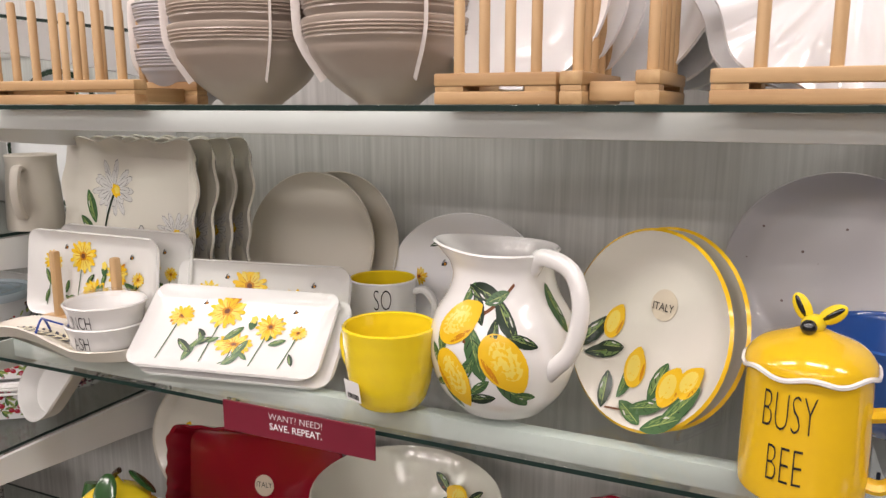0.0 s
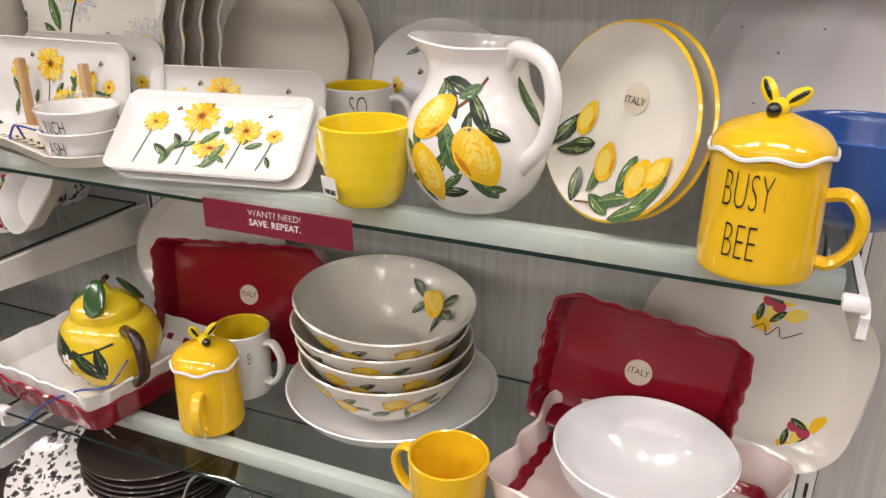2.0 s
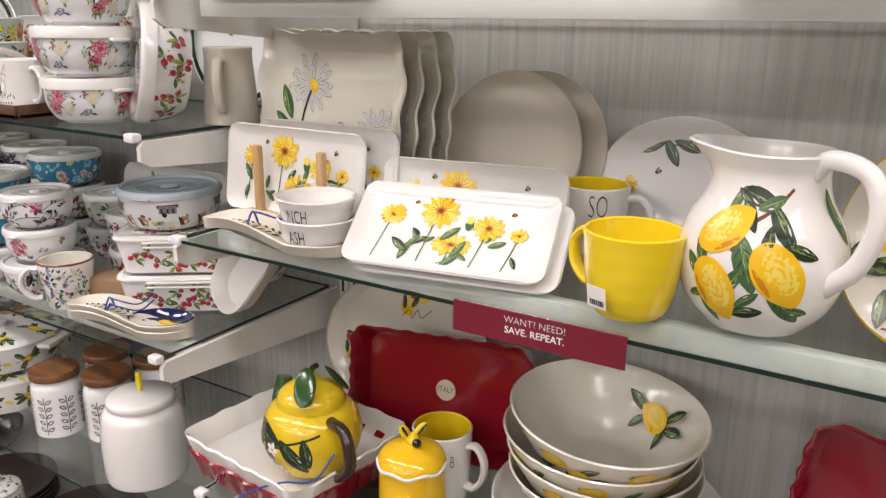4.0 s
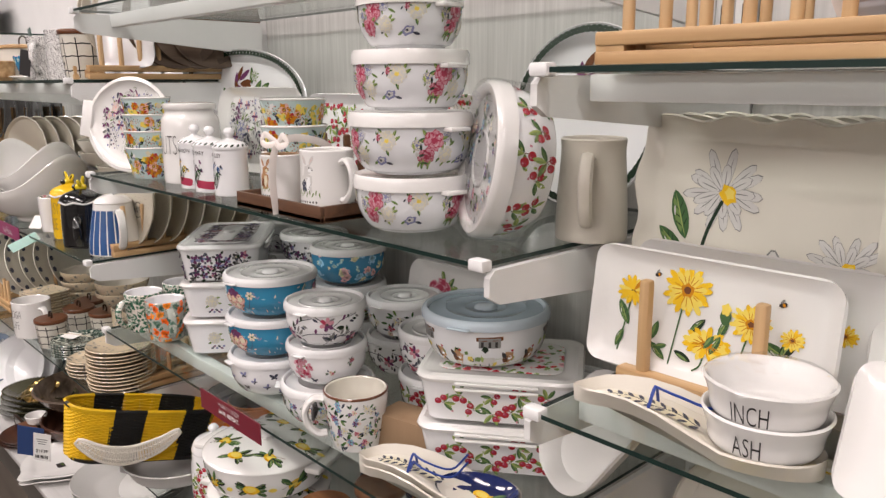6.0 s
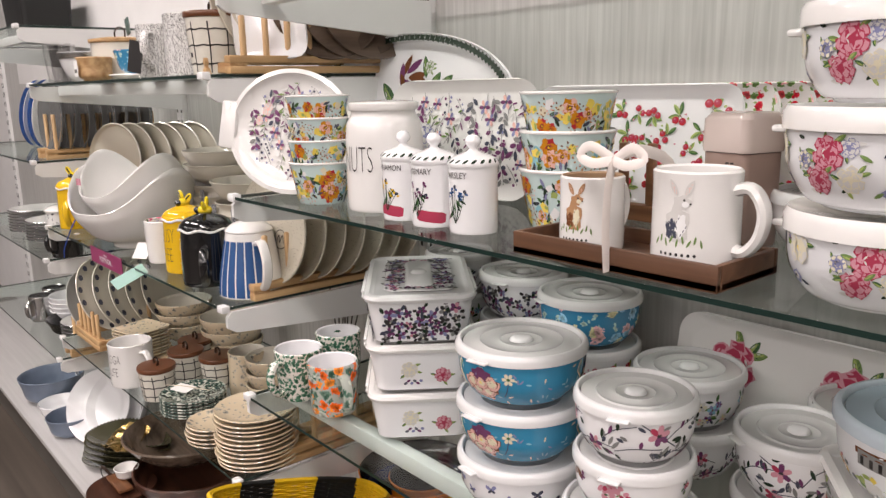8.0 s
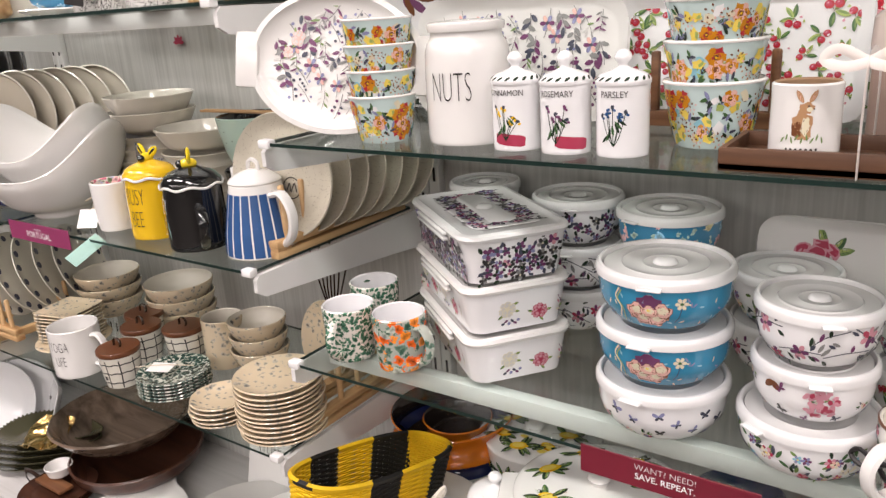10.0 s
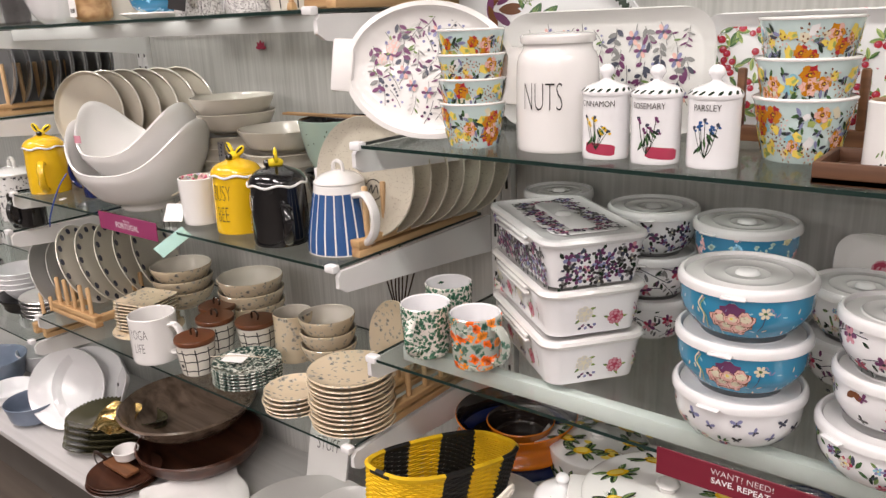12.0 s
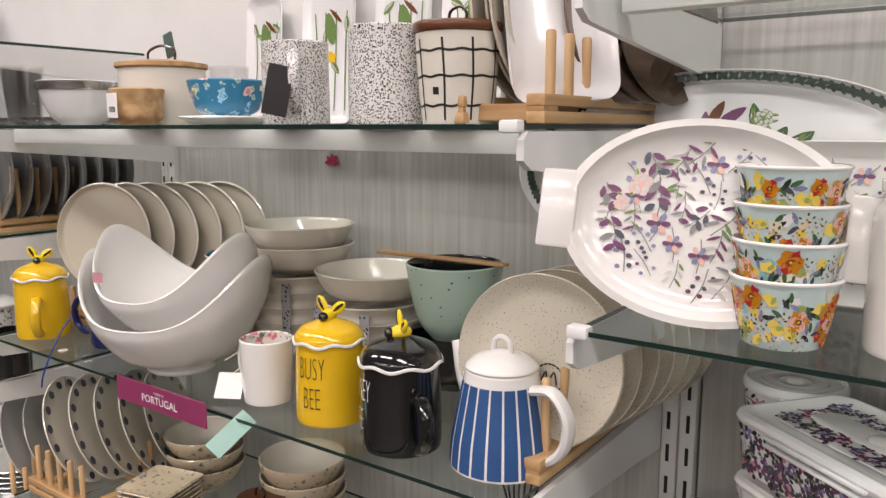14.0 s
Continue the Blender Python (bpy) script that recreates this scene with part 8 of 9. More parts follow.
# ---- bay D, lower shelf ----
Z = D_LOW
for x, y, r, h, n in ((-3.195, 0.925, 0.079, 0.052, 3), (-2.932, 0.945, 0.080, 0.06, 3), (-2.60, 0.885, 0.061, 0.05, 3)):
    for k in range(n):
        t = thing("toile_bowl", pose(x, y, Z + 0.031 * k), "taupe ceramic bowl with grey toile print, stacked", "bowl", "toile bowls")
        part("body", vessel_bm(smooth_profile([(r * 0.5, 0), (r * 0.54, 0.003), (r * 0.8, h * 0.35), (r * 0.97, h * 0.8), (r, h)], 16)), [TOILE, IVORY], t)
mug(-2.69, 0.868, Z, 0.044, 0.105, TOILE, IVORY, 60, "taupe ceramic canister with grey toile print", base=1.0, ear=False, name="canister", category="canister")
plate(leaning(-2.44, 0.93, Z, 0.08, 78, -10), 0.08, TOILE, "taupe plate with toile print, on edge", 0.012)
mug(-2.957, 0.690, Z, 0.052, 0.104, WHITE, WHITE, 12, "white ceramic mug with thin black lettering", base=0.98, lines=("YOGA", "LIFE"), letter=0.022, face=-70)


def plaid_jar(x, y, z, r, h, label, loop=True):
    t = thing("plaid_canister", pose(x, y, z), label, "canister", "plaid canisters")
    prof = smooth_profile([(r * 0.8, 0), (r * 0.84, 0.004), (r * 0.94, h * 0.5), (r, h)], 14)
    part("body", vessel_bm(prof), [CREAM, CREAM], t)
    l = part("lid", lathe([(0, h + 0.001), (r * 1.03, h + 0.001), (r * 1.06, h + 0.003), (r * 1.06, h + 0.010), (r * 1.03, h + 0.012), (0, h + 0.012)], 36), TERRA, t, "flat brown lid")
    part("strap", tube(spline([(-0.012, 0, h + 0.011), (-0.010, 0, h + 0.026), (0.004, 0, h + 0.030), (0.012, 0, h + 0.022), (0.008, 0, h + 0.011)], 12), 0.0028, 6, flat=0.5), BARK, l, "dark leather loop")
    d = Decor(round_surf(prof, -95))
    n = 9
    for k in range(n):
        u = 2 * math.pi * r * (k / n - 0.5)
        d.stroke(BLK, [(u, h * 0.04), (u + 0.001, h * 0.5), (u - 0.001, h * 0.93)], 0.0026)
    for v in (0.2, 0.52, 0.8):
        d.stroke(BLK, [(2 * math.pi * r * (k / 24 - 0.5), h * v + 0.001 * math.sin(3 * k)) for k in range(25)], 0.0026)
    d.shape(BLK, 0.006, h * 0.36, 0.004, 0.004, 0, "box", 16, 1)
    d.done(t, label="hand-drawn black grid lines")


plaid_jar(-2.815, 0.700, Z, 0.041, 0.068, "cream canister with hand-drawn black grid and brown lid")
plaid_jar(-2.875, 0.795, Z, 0.041, 0.068, "cream canister with hand-drawn black grid and brown lid")
plaid_jar(-2.935, 0.845, Z, 0.041, 0.068, "cream canister with hand-drawn black grid and brown lid")
plaid_jar(-2.785, 0.838, Z, 0.043, 0.066, "cream canister with hand-drawn black grid and brown lid")
for k in range(6):
    t = plate(pose(-2.685 + 0.002 * (k % 2), 0.730, Z + 0.0068 * k), 0.072, GREENLEAF, "small dark green leaf-print plate in a tied stack", 0.010, group="green leaf plates")
t = thing("paper_card", pose(-2.70, 0.715, Z + 0.052, 6, 0, 20), "white paper card on tied plates", "card")
part("card", box_bm((0.05, 0.032, 0.001)), PAPER, t)
part("twine", tube(spline([(-0.06, 0.0, -0.004), (0.0, 0.004, 0.003), (0.06, 0.02, -0.004)], 10), 0.001, 5), KRAFT, t)
for x, y, r, n, lab in ((-2.505, 0.700, 0.058, 5, "small taupe toile plate in a stack"), (-2.375, 0.728, 0.078, 12, "taupe toile salad plate in a tall stack")):
    for k in range(n):
        plate(pose(x + 0.002 * math.sin(k * 2.1), y + 0.002 * math.cos(k * 1.7), Z + 0.0088 * k), r, TOILE, lab, 0.011, group="toile plates")
for k in range(9):
    t = thing("square_plate", pose(-3.13 + 0.002 * (k % 3), 0.775, Z + 0.004 + 0.0085 * k, 0, 0, 14 + 2 * (k % 2)), "small square taupe toile plate in a stack", "plate", "square toile plates")
    part("body", tray_bm(0.115, 0.115, 0.010, 0.01, 0.004, 0.008), TOILE, t)
plate(pose(-3.13, 0.775, Z - 0.0005), 0.085, TOILE, "taupe toile plate under square plates", 0.004)
wood_rack(-3.46, -3.24, 0.695, 0.86, Z, 5, "pine plate rack holding dotted plates", 0.10)
for k in range(5):
    t = plate(leaning(-3.40 + 0.026 * k, 0.765 + 0.036 * k, Z + 0.014, 0.112, 68, 126), 0.112, CREAM, "cream plate with large slate dots, standing in a rack", 0.014, group="dotted plates", well=0.7)
    d = Decor(flat_surf(z=0.0, bowl=lambda q: 0.0155 if q > 0.085 else 0.0062))
    for q in range(16):
        d.shape(SLT, 0.097 * math.cos(q * 0.3927), 0.097 * math.sin(q * 0.3927), 0.008, 0.009, q * 22.5, n=10, rings=2)
    d.done(t, label="ring of slate-blue dots")
for k in range(3):
    plate(leaning(-3.66 + 0.026 * k, 0.80 + 0.036 * k, 0.592, 0.115, 68, 126), 0.115, PALEGREY, "warm grey stoneware plate leaning in a rack", 0.014, group="grey plates")
wood_rack(-2.40, -2.31, 0.74, 1.05, Z, 6, "pine plate rack beside stacked plates", 0.10, along="y")
# dry twigs on the back panel
t = thing("dried_twigs", pose(-2.52, 1.03, Z), "dark dried twig spray against back panel", "dried twigs")
for k in range(7):
    a = -0.6 + 0.2 * k
    part("twig", tube(spline([(0, 0, 0.06), (0.05 * a, 0.0, 0.14), (0.12 * a + 0.02 * math.sin(k), 0.01, 0.24 + 0.02 * math.cos(2 * k))], 8), 0.0018, 5), BARK, t)
part("stem_vase", lathe(smooth_profile([(0.03, 0), (0.035, 0.01), (0.02, 0.05), (0.016, 0.07)], 12), 24), BARK, t)

# ---- bay D, top shelf ----
Z = D_UP
structure("backdrop_board", box_bm((BAY * 2.6, 0.006, 0.75), (SEAM - BAY * 1.3 - 0.02, WALL - 0.028, 1.42 + 0.375), 0.001), PAINT, "white display board behind top shelf", "display board")
plaid_jar(-2.440, 0.735, Z, 0.048, 0.098, "large cream canister with hand-drawn black grid and brown rim")
wood_rack(-2.43, -2.31, 0.70, 1.06, Z, 8, "pine plate rack holding brown and white plates", 0.095, along="y")
for k, mat in enumerate((BEIGE, BEIGE, COOLWHITE, DARKBOWL, DARKBOWL, BEIGE, BEIGE, DARKBOWL)):
    lab = ("beige stoneware plate standing in a rack", "beige stoneware plate standing in a rack", "square white platter standing in a rack", "round brown wooden plate standing in a rack", "round brown wooden plate standing in a rack", "beige stoneware plate standing in a rack", "beige stoneware plate standing in a rack", "round brown wooden plate standing in a rack")[k]
    if k == 2:
        t = thing("square_platter", pose(-2.352, 0.80, Z + 0.130, 84, -4, 48), lab, "platter")
        part("body", tray_bm(0.13, 0.22, 0.014, 0.02, 0.005, 0.012), mat, t)
    else:
        plate(leaning((-2.425, -2.400, 0, -2.325, -2.312, -2.412, -2.388, -2.300)[k], (0.83, 0.83, 0, 0.90, 0.95, 0.84, 0.85, 0.985)[k], Z + 0.022, 0.110, 86, (88, 88, 0, 76, 76, 88, 86, 76)[k]), 0.110, mat, lab, 0.014, group="plates in a rack")
mug(-2.540, 0.735, Z, 0.049, 0.112, DALMATIAN, WHITE, 80, "white ceramic mug with small black dots", base=1.0, group="dotted mugs")
mug(-2.70, 0.735, Z, 0.044, 0.104, DALMATIAN, WHITE, -46, "white ceramic mug with small black dots and tag", base=1.0, group="dotted mugs")
t = thing("swing_tag", pose(-2.672, 0.668, Z + 0.008, 0, 12, 30), "black swing tag on a mug handle", "swing tag")
part("card", box_bm((0.032, 0.0012, 0.062), (0, 0, 0.034)), INK, t)
t = plate(pose(-2.865, 0.755, Z), 0.072, WHITE, "plain white saucer under a blue bowl", 0.010)
bowl(-2.865, 0.755, Z + 0.010, 0.058, 0.052, BLUEFL, WHITE, "teal floral ceramic bowl on a saucer", 0.55)
t = thing("wood_handle_pot", pose(-3.05, 0.775, Z), "cream lidded ceramic pot with dark wire loop handle", "pot")
part("body", vessel_bm(smooth_profile([(0.062, 0), (0.066, 0.004), (0.068, 0.05), (0.067, 0.088)], 14)), CREAM, t)
l = part("lid", lathe([(0, 0.089), (0.07, 0.089), (0.072, 0.091), (0.072, 0.097), (0.04, 0.102), (0, 0.103)], 40), WOOD, t, "pale wooden lid")
part("loop", tube(spline([(-0.035, 0, 0.10), (-0.034, 0, 0.118), (0, 0, 0.126), (0.034, 0, 0.118), (0.035, 0, 0.10)], 16), 0.0022, 6), BARK, l)
bowl(-3.0, 0.695, Z, 0.04, 0.052, WOOD, WOOD, "small pale wooden bowl with price label", 0.7)
t = thing("barcode_label", pose(-2.998, 0.652, Z + 0.012, 0, 0, 0), "white printed price label on wooden bowl", "label")
part("paper", box_bm((0.026, 0.0006, 0.036), (0, 0, 0.016)), PAPER, t)
for k in range(6):
    part("bar", box_bm((0.0012, 0.0004, 0.008), (-0.007 + 0.0028 * k, -0.0005, 0.01)), INK, t)
t = bowl(-3.275, 0.76, Z, 0.07, 0.075, COOLWHITE, WHITE, "white ceramic bowl with silver patterned rim", 0.5)
part("rim_band", lathe([(0.0692, 0.06), (0.0708, 0.062), (0.0715, 0.074), (0.0695, 0.0755)], 48), STEEL, t)
for x, y, zr in ((-3.395, 0.72, 5), (-3.46, 0.75, -8), (-3.2, 0.92, 0), (-3.1, 0.95, 4)):
    t = thing("drinking_glass", pose(x, y, Z, 0, 0, zr), "tall clear ribbed drinking glass", "glass", "drinking glasses")
    part("body", vessel_bm([(0.026, 0), (0.028, 0.003), (0.032, 0.05), (0.036, 0.105)], 0.002, 24), PLASTIC, t)
for k, (x, w, h) in enumerate(((-3.10, 0.10, 0.24), (-2.93, 0.13, 0.25), (-2.76, 0.12, 0.25), (-2.62, 0.12, 0.25))):
    t = thing("bird_plaque", pose(x, 1.045, Z + h / 2, 86, 0, 0), "tall white ceramic plaque painted with birds and stems", "plaque", "painted plaques")
    part("body", tray_bm(w, h, 0.012, 0.02, 0.004, 0.008), COOLWHITE, t)
    d = Decor(flat_surf(z=0.0048))
    q = random.Random(20 + k)
    for s in range(4):
        d.stroke(GRN2, [(-w * 0.3 + w * 0.2 * s, -h * 0.4), (-w * 0.25 + w * 0.18 * s, 0), (-w * 0.3 + w * 0.2 * s, h * 0.3)], 0.0025)
        d.leaf(-w * 0.3 + w * 0.2 * s, h * q.uniform(-0.2, 0.3), 0.016, q.uniform(20, 160), GRN2, LGRY)
    d.shape(GRN2, 0, h * 0.18, 0.014, 0.03, 15, "leaf")
    d.shape(YEL, 0.0, h * -0.02, 0.016, 0.01, 0, "rag")
    d.shape(BRN, 0.012, h * 0.27, 0.02, 0.004, -40, "leaf")
    d.done(t)
t = thing("foil_packet", pose(-3.06, 0.80, Z + 0.12, 0, -14, 0), "small dark printed packet standing on pot lid", "packet")
part("packet", box_bm((0.022, 0.004, 0.04), (0, 0, 0.01), 0.001), material("printed_foil", (0.08, 0.12, 0.11), 0.3, vary=0.6, vary_scale=150), t)
t = thing("maple_sticker", pose(-2.985, WALL - 0.004, 1.325), "small red maple leaf sticker on back panel", "sticker")
d = Decor(lambda u, v, l: (u, -l, v))
for k in range(5):
    d.shape(RED, 0.009 * math.cos(radians(90 + 45 * (k - 2))), 0.007 * math.sin(radians(90 + 45 * (k - 2))), 0.011, 0.005, 90 + 45 * (k - 2), "leaf", 9, 1)
d.done(t, "leaf_shape")

# ---- bay D, base deck ----
Z = 0.2
for k in range(5):
    t = thing("heart_dish", pose(-3.50 + 0.004 * k, 0.80 + 0.004 * k, Z + 0.019 * k, 0, 0, 24), "dark bronze beaded heart-shaped dish in a stack", "dish", "beaded dishes")
    bm = bmesh.new()
    outline = []
    for q in range(60):
        a = 2 * math.pi * q / 60
        outline.append((0.155 * math.cos(a) * (1 + 0.12 * math.cos(a)), 0.088 * math.sin(a) * (1 - 0.35 * math.cos(a))))
    loft([[(x * s, y * s, h) for x, y in outline] for s, h in ((0.62, 0), (0.68, 0.001), (0.98, 0.024), (1.0, 0.027), (0.96, 0.027), (0.66, 0.005), (0.5, 0.004))], bm)
    part("body", bm, OLIVE, t)
    for q in range(60):
        x, y = outline[q]
        if k >= 3:
            bead = lathe([(0, -0.0035), (0.0032, -0.0012), (0.0032, 0.0012), (0, 0.0035)], 6)
            bmesh.ops.translate(bead, verts=bead.verts, vec=(x, y, 0.028))
            part("bead", bead, OLIVE, t)
t = thing("gold_leaf_dish", pose(-3.43, 0.80, Z + 0.098, 20, 0, 20), "crumpled gold foil leaf in a dish", "gold leaf")
bm = bmesh.new()
bmesh.ops.create_grid(bm, x_segments=12, y_segments=10, size=0.055)
for v in bm.verts:
    v.co.z = 0.014 * noise.noise(v.co * 40) + 1.5 * v.co.y ** 2 + 0.02
    v.co.x *= 1.2 - 4 * abs(v.co.y)
bmesh.ops.solidify(bm, geom=bm.faces[:], thickness=0.0012)
part("foil", bm, GOLD, t)
t = thing("wooden_bowl", pose(-3.27, 0.93, Z + 0.070), "large carved dark wooden bowl on another bowl", "bowl", "wooden bowls")
prof = smooth_profile([(0.08, 0), (0.09, 0.004), (0.15, 0.04), (0.192, 0.088)], 18)
part("body", vessel_bm(prof, 0.010, 64), DARKBOWL, t)
t = thing("wooden_bowl", pose(-3.20, 0.91, Z), "wide reddish-brown carved wooden bowl", "bowl", "wooden bowls")
part("body", vessel_bm(smooth_profile([(0.10, 0), (0.11, 0.004), (0.16, 0.04), (0.175, 0.075)], 18), 0.010, 64), REDBOWL, t)
for k in range(3):
    plate(pose(-3.30 + 0.006 * k, 0.725, Z + 0.011 * k), 0.098, REDBOWL, "dark wooden plate in a wrapped stack", 0.012, group="dark wooden plates")
t = thing("leather_strap", pose(-3.30, 0.722, Z + 0.036), "brown leather strap and board on wooden plates", "strap")
part("board", box_bm((0.12, 0.04, 0.010), (0, 0, 0.006), 0.003), ACACIA, t)
part("loop", tube(spline([(-0.07, 0, 0.0), (-0.09, -0.02, 0.03), (-0.1, -0.02, 0.0), (-0.085, -0.01, -0.03)], 14), 0.006, 6, flat=0.3), BARK, t)
bowl(-3.315, 0.75, Z + 0.047, 0.036, 0.03, WHITE, WHITE, "small white ceramic dip bowl on wooden plates", 0.6)
for k in range(2):
    t = thing("scalloped_tray", pose(-3.01, 0.755, Z + 0.012 * k, 0, 0, -24 - 2 * k), "square white ceramic platter with swept corners, stacked", "platter", "square white platters")
    bm = bmesh.new()
    outline = []
    for q in range(80):
        a = 2 * math.pi * q / 80
        rr = 0.136 * (1 + 0.22 * max(0, math.cos(4 * (a - math.pi / 4))) ** 3 + 0.02 * math.cos(4 * (a - math.pi / 4)))
        outline.append((rr * math.cos(a), rr * math.sin(a)))
    loft([[(x * s, y * s, h + 0.006 * s ** 4 * (1 if h > 0.005 else 0)) for x, y in outline] for s, h in ((0.7, 0), (0.74, 0.001), (0.98, 0.012), (1.0, 0.014), (0.97, 0.0155), (0.72, 0.006), (0.66, 0.005))], bm)
    part("body", bm, WHITE, t)
    if k:
        d = Decor(flat_surf(z=0.0055))
        d.shape(BLK, 0.02, -0.02, 0.016, 0.011, 24, "box", 16, 1)
        d.shape(GRN2, 0.016, -0.016, 0.008, 0.004, 40, "leaf", 8, 1)
        d.done(t, "label_print")
for k in range(3):
    plate(pose(-2.695 + 0.006 * k, 0.84 - 0.004 * k, Z + 0.022 * k, 0, 0, 0), 0.165, PALEGREY, "large pale grey shallow stoneware bowl in a stack", 0.034, group="pale grey bowls", well=0.6)
t = plate(pose(-2.575, 0.86, Z + 0.085, 14, 0, 0), 0.10, WHITE, "white divided chip and dip plate", 0.014)
part("dip_cup", lathe(smooth_profile([(0.03, 0.005), (0.034, 0.018), (0.036, 0.024)], 8), 28), WHITE, t)
t = thing("lettered_board", pose(-2.765, 1.0, Z + 0.122, 74, 0, 8), "white ceramic board with thin black lettering, leaning", "board")
part("board", rect_loft([(0.062, 0.115, 0.01, 0), (0.063, 0.116, 0.012, 0.004), (0.062, 0.115, 0.01, 0.008)]), WHITE, t)
for i, w in enumerate(("HOT", "STUFF")):
    lettering(w, 0.034, flat_surf(0, 0, 0.008), INK, t, 0, 0.07 - 0.055 * i, 0.55, 0.028)
t = plate(pose(-2.425, 0.765, Z, 0, 0, 0), 0.135, BLUEMOSAIC, "navy mosaic-patterned plate with silver beaded rim", 0.024, rim=STEEL)
t = plate(pose(-2.425, 0.765, Z + 0.014), 0.125, BLUEMOSAIC, "navy mosaic-patterned plate with silver beaded rim", 0.024, rim=STEEL)
DARKGLASS = ceramic("dark_smoked_glass", (0.02, 0.02, 0.022), 0.05, 1.0)
t = thing("glass_bowl", pose(-2.255, 0.93, Z), "dark silvered cut-glass bowl", "bowl")
part("body", vessel_bm(smooth_profile([(0.06, 0), (0.065, 0.004), (0.09, 0.03), (0.098, 0.06)], 14), 0.005, 48), material("silvered_glass", (0.07, 0.07, 0.075), 0.12, metal=0.9, bump=0.6, bump_scale=70), t)
for x, y, r, n in ((-1.95, 0.80, 0.13, 5), (-1.62, 0.82, 0.13, 6), (-1.30, 0.84, 0.13, 5), (-0.55, 0.82, 0.14, 6), (-0.2, 0.82, 0.14, 6)):
    for k in range(n):
        plate(pose(x, y, Z + 0.012 * k), r, DARKWARE, "dark brown stoneware plate in a stack", 0.016, group="dark brown plates")
t = thing("toile_jar", pose(-1.80, 0.72, Z), "white ceramic jar with black line print on base deck", "jar")
part("body", vessel_bm(smooth_profile([(0.05, 0), (0.055, 0.006), (0.055, 0.12), (0.046, 0.14)], 14)), BUTTERCUP, t)
part("lid", lathe(smooth_profile([(0.05, 0.14), (0.05, 0.147), (0.03, 0.157), (0.012, 0.162), (0.014, 0.174), (0, 0.176)], 14), 32), BUTTERCUP, t)

# ---- bay E and beyond ----
wood_rack(-3.66, -3.55, 0.70, 1.05, E_MID, 8, "pale pine rack holding smoked glass plates", 0.13, along="y")
for k in range(8):
    t = plate(leaning(-3.605, 0.745 + 0.037 * k, E_MID + 0.012, 0.105, 87, 4), 0.105, SMOKE, "dark glass plate standing in a pine rack", 0.012, group="dark glass plates")
t = thing("lidded_canister", pose(-3.68, 0.755, 0.89), "white ceramic canister with black line print and loop lid", "canister")
part("body", vessel_bm(smooth_profile([(0.046, 0), (0.05, 0.005), (0.05, 0.10), (0.05, 0.12)], 12)), [BUTTERCUP, WHITE], t)
l = part("lid", lathe(smooth_profile([(0.053, 0.12), (0.053, 0.128), (0.03, 0.140), (0, 0.142)], 12), 32), WHITE, t)
part("loop", tube(spline([(-0.016, 0, 0.138), (-0.014, 0, 0.158), (0, 0, 0.166), (0.014, 0, 0.158), (0.016, 0, 0.138)], 12), 0.0055, 8), WHITE, l)
mug(-3.56, 0.725, 0.89, 0.045, 0.088, BLACKG, BLACKG, -60, "glossy black ceramic mug on glass shelf", base=0.95)
for x, n in ((-3.86, 7), (-4.1, 8)):
    for k in range(n):
        plate(pose(x, 0.78, 0.89 + 0.010 * k), 0.10, PALEGREY, "pale grey plate with silver rim in a stack", 0.012, rim=STEEL, group="silver-rimmed plates")
for k in range(5):
    plate(pose(-3.70, 0.80, 0.58 + 0.012 * k), 0.09, PALEGREY, "silver-rimmed plate in a stack", 0.014, rim=STEEL, group="silver-rimmed plates")
bowl(-3.80, 0.80, 0.58, 0.11, 0.05, BLACKG, BLACKG, "black beaded glass bowl", 0.6)
wood_rack(-3.60, -3.52, 0.69, 0.85, 0.58, 3, "pale pine dish rack on glass shelf", 0.11, along="y")
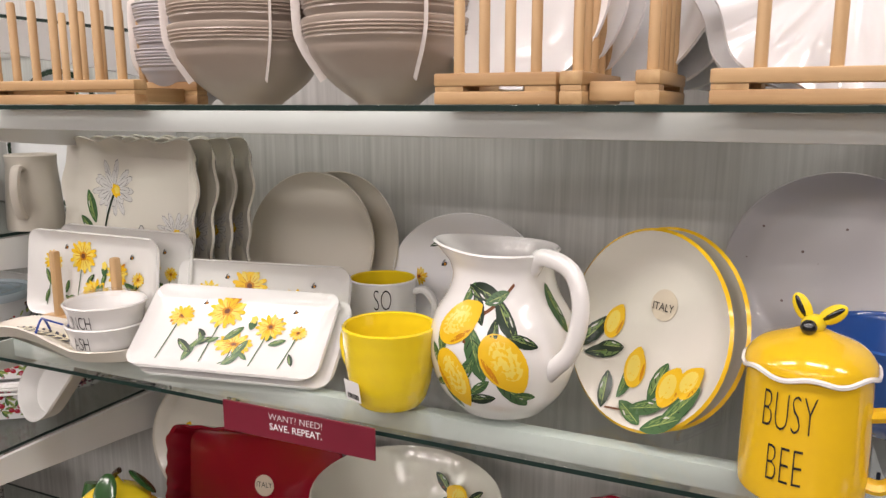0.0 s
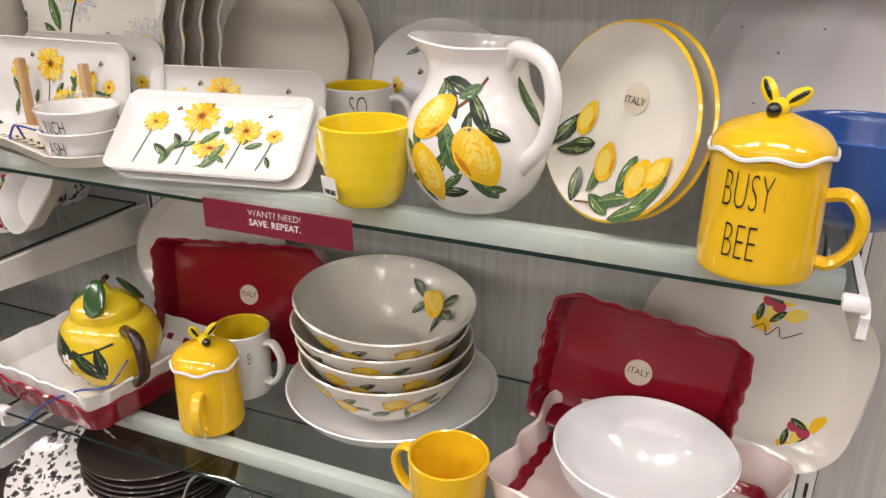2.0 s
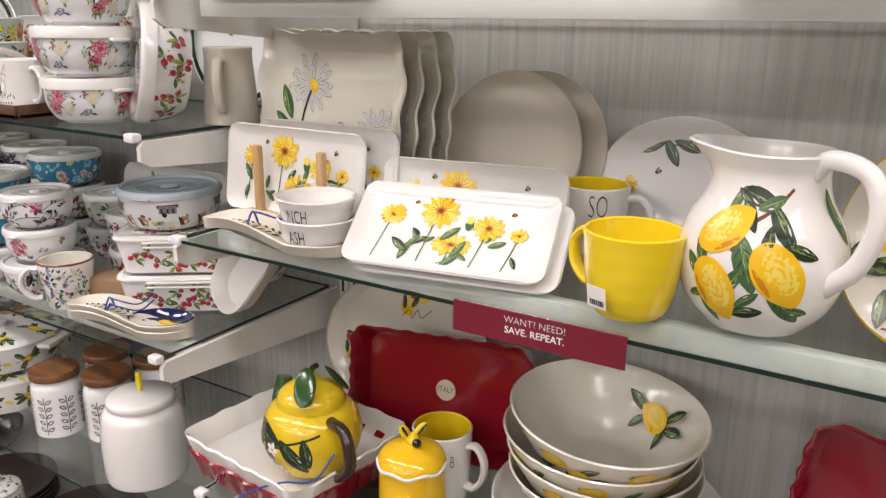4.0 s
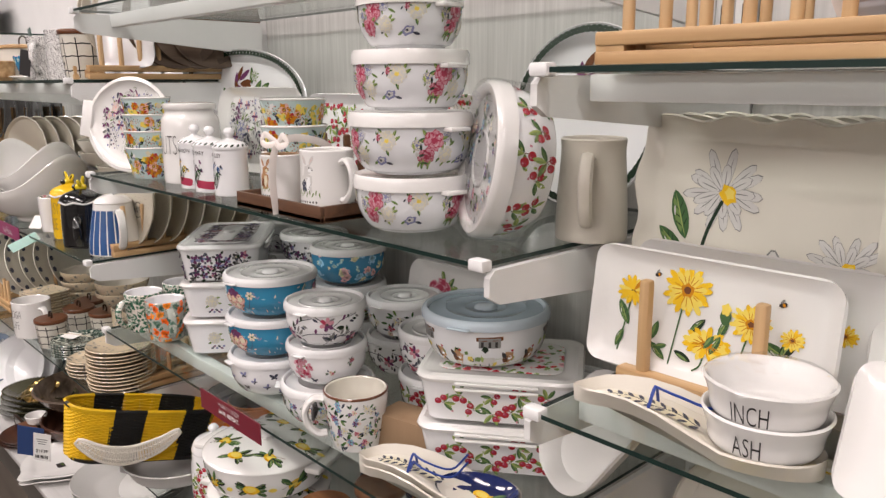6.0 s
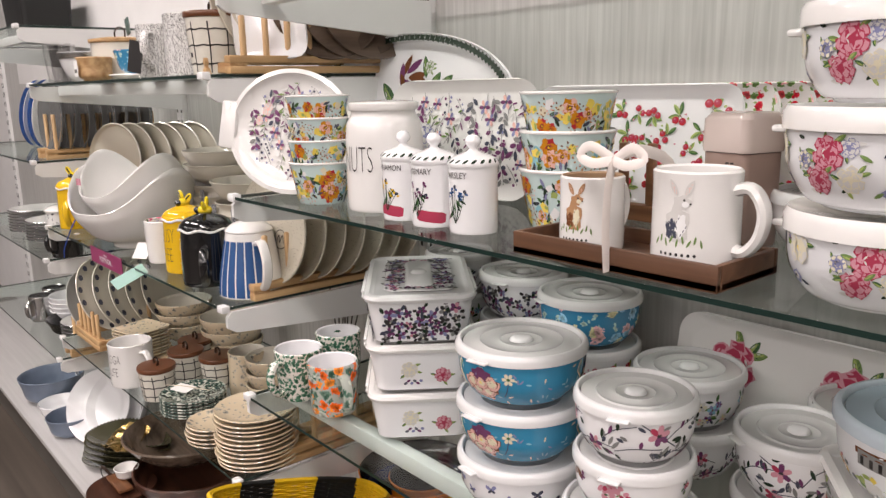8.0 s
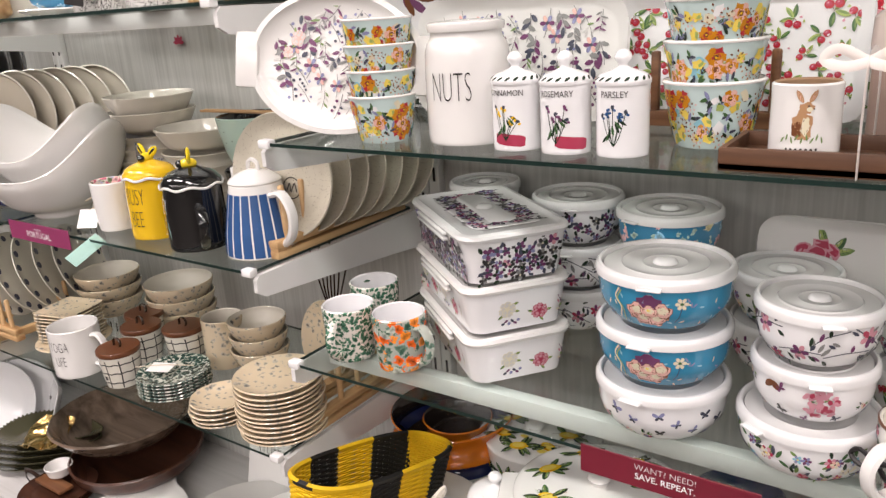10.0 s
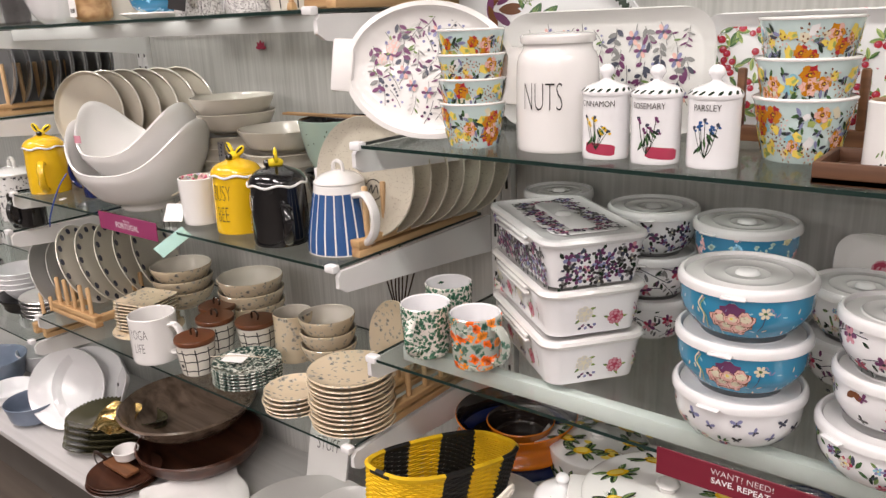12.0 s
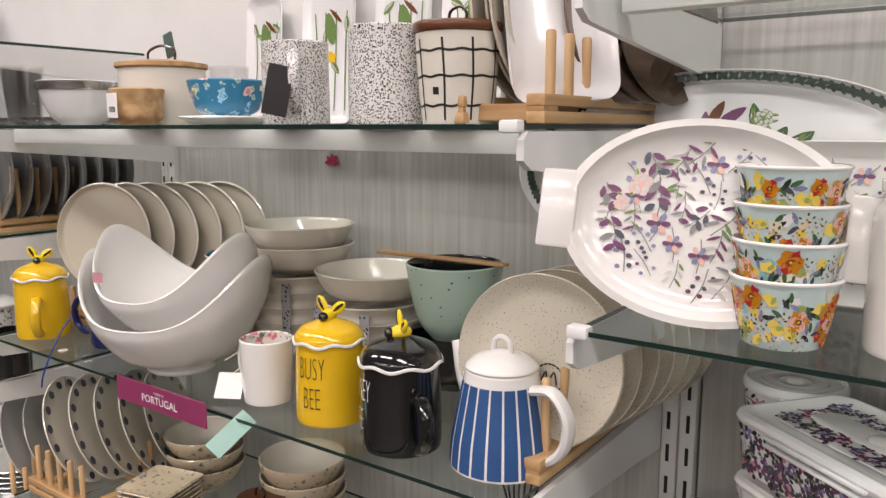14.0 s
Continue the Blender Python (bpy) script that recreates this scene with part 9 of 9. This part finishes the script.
for x, y, r, h, mat in ((-4.25, 0.78, 0.12, 0.10, BLUEGREY), (-3.86, 0.745, 0.085, 0.07, BLUEGREY), (-4.06, 0.76, 0.08, 0.05, COOLWHITE), (-4.22, 0.96, 0.1, 0.08, COOLWHITE), (-3.98, 0.95, 0.11, 0.09, BLUEGREY)):
    bowl(x, y, 0.2, r, h, mat, mat, "handmade blue-grey stoneware bowl on base deck" if mat is BLUEGREY else "white ruffled bowl on base deck", 0.6)
t = tray(pose(-3.60, 0.90, 0.2 + 0.10, 70, 6, -20), 0.17, 0.20, COOLWHITE, "white square dish with black bow print, leaning", 0.016, 0.015, 0.01, category="dish", name="square_dish")
d = Decor(flat_surf(z=0.0056))
for s in (-1, 1):
    d.shape(BLK, 0.012 * s - 0.03, 0.02, 0.014, 0.006, 20 * s, "leaf")
d.shape(BLK, -0.03, 0.0, 0.003, 0.014, 0, "rag")
d.done(t, "bow_print")
for k in range(2):
    plate(leaning(-3.74 + 0.05 * k, 0.82 + 0.05 * k, 0.2, 0.125, 64, 34), 0.125, COOLWHITE, "glossy white round dish leaning on base deck", 0.03, group="leaning white dishes", well=0.6)
for k in range(4):
    bowl(-3.93, 0.82, 0.58 + 0.016 * k, 0.085, 0.05, COOLWHITE, COOLWHITE, "white rice bowl in a stack", 0.5, group="white rice bowls")
for x, y in ((-4.03, 0.735), (-4.12, 0.80)):
    mug(x, y, 0.58, 0.042, 0.09, STEEL, STEEL, -60, "polished steel mug on glass shelf", base=0.9, group="steel mugs")
# top of bay E: platters, dark basket and white ware
t = thing("black_bin", pose(-4.36, 0.92, 1.56), "black fabric storage bin on top shelf", "storage bin")
part("body", rect_loft([(0.14, 0.08, 0.02, 0), (0.15, 0.09, 0.02, 0.2), (0.145, 0.085, 0.02, 0.2), (0.135, 0.075, 0.02, 0.01)]), STRAW_K, t)
for k in range(4):
    plate(leaning(-4.25 + 0.06 * k, 0.86, E_MID, 0.12, 82, -40), 0.12, COOLWHITE if k % 2 else BLUEG, "large plate standing on edge in a row", 0.014, group="far plates")
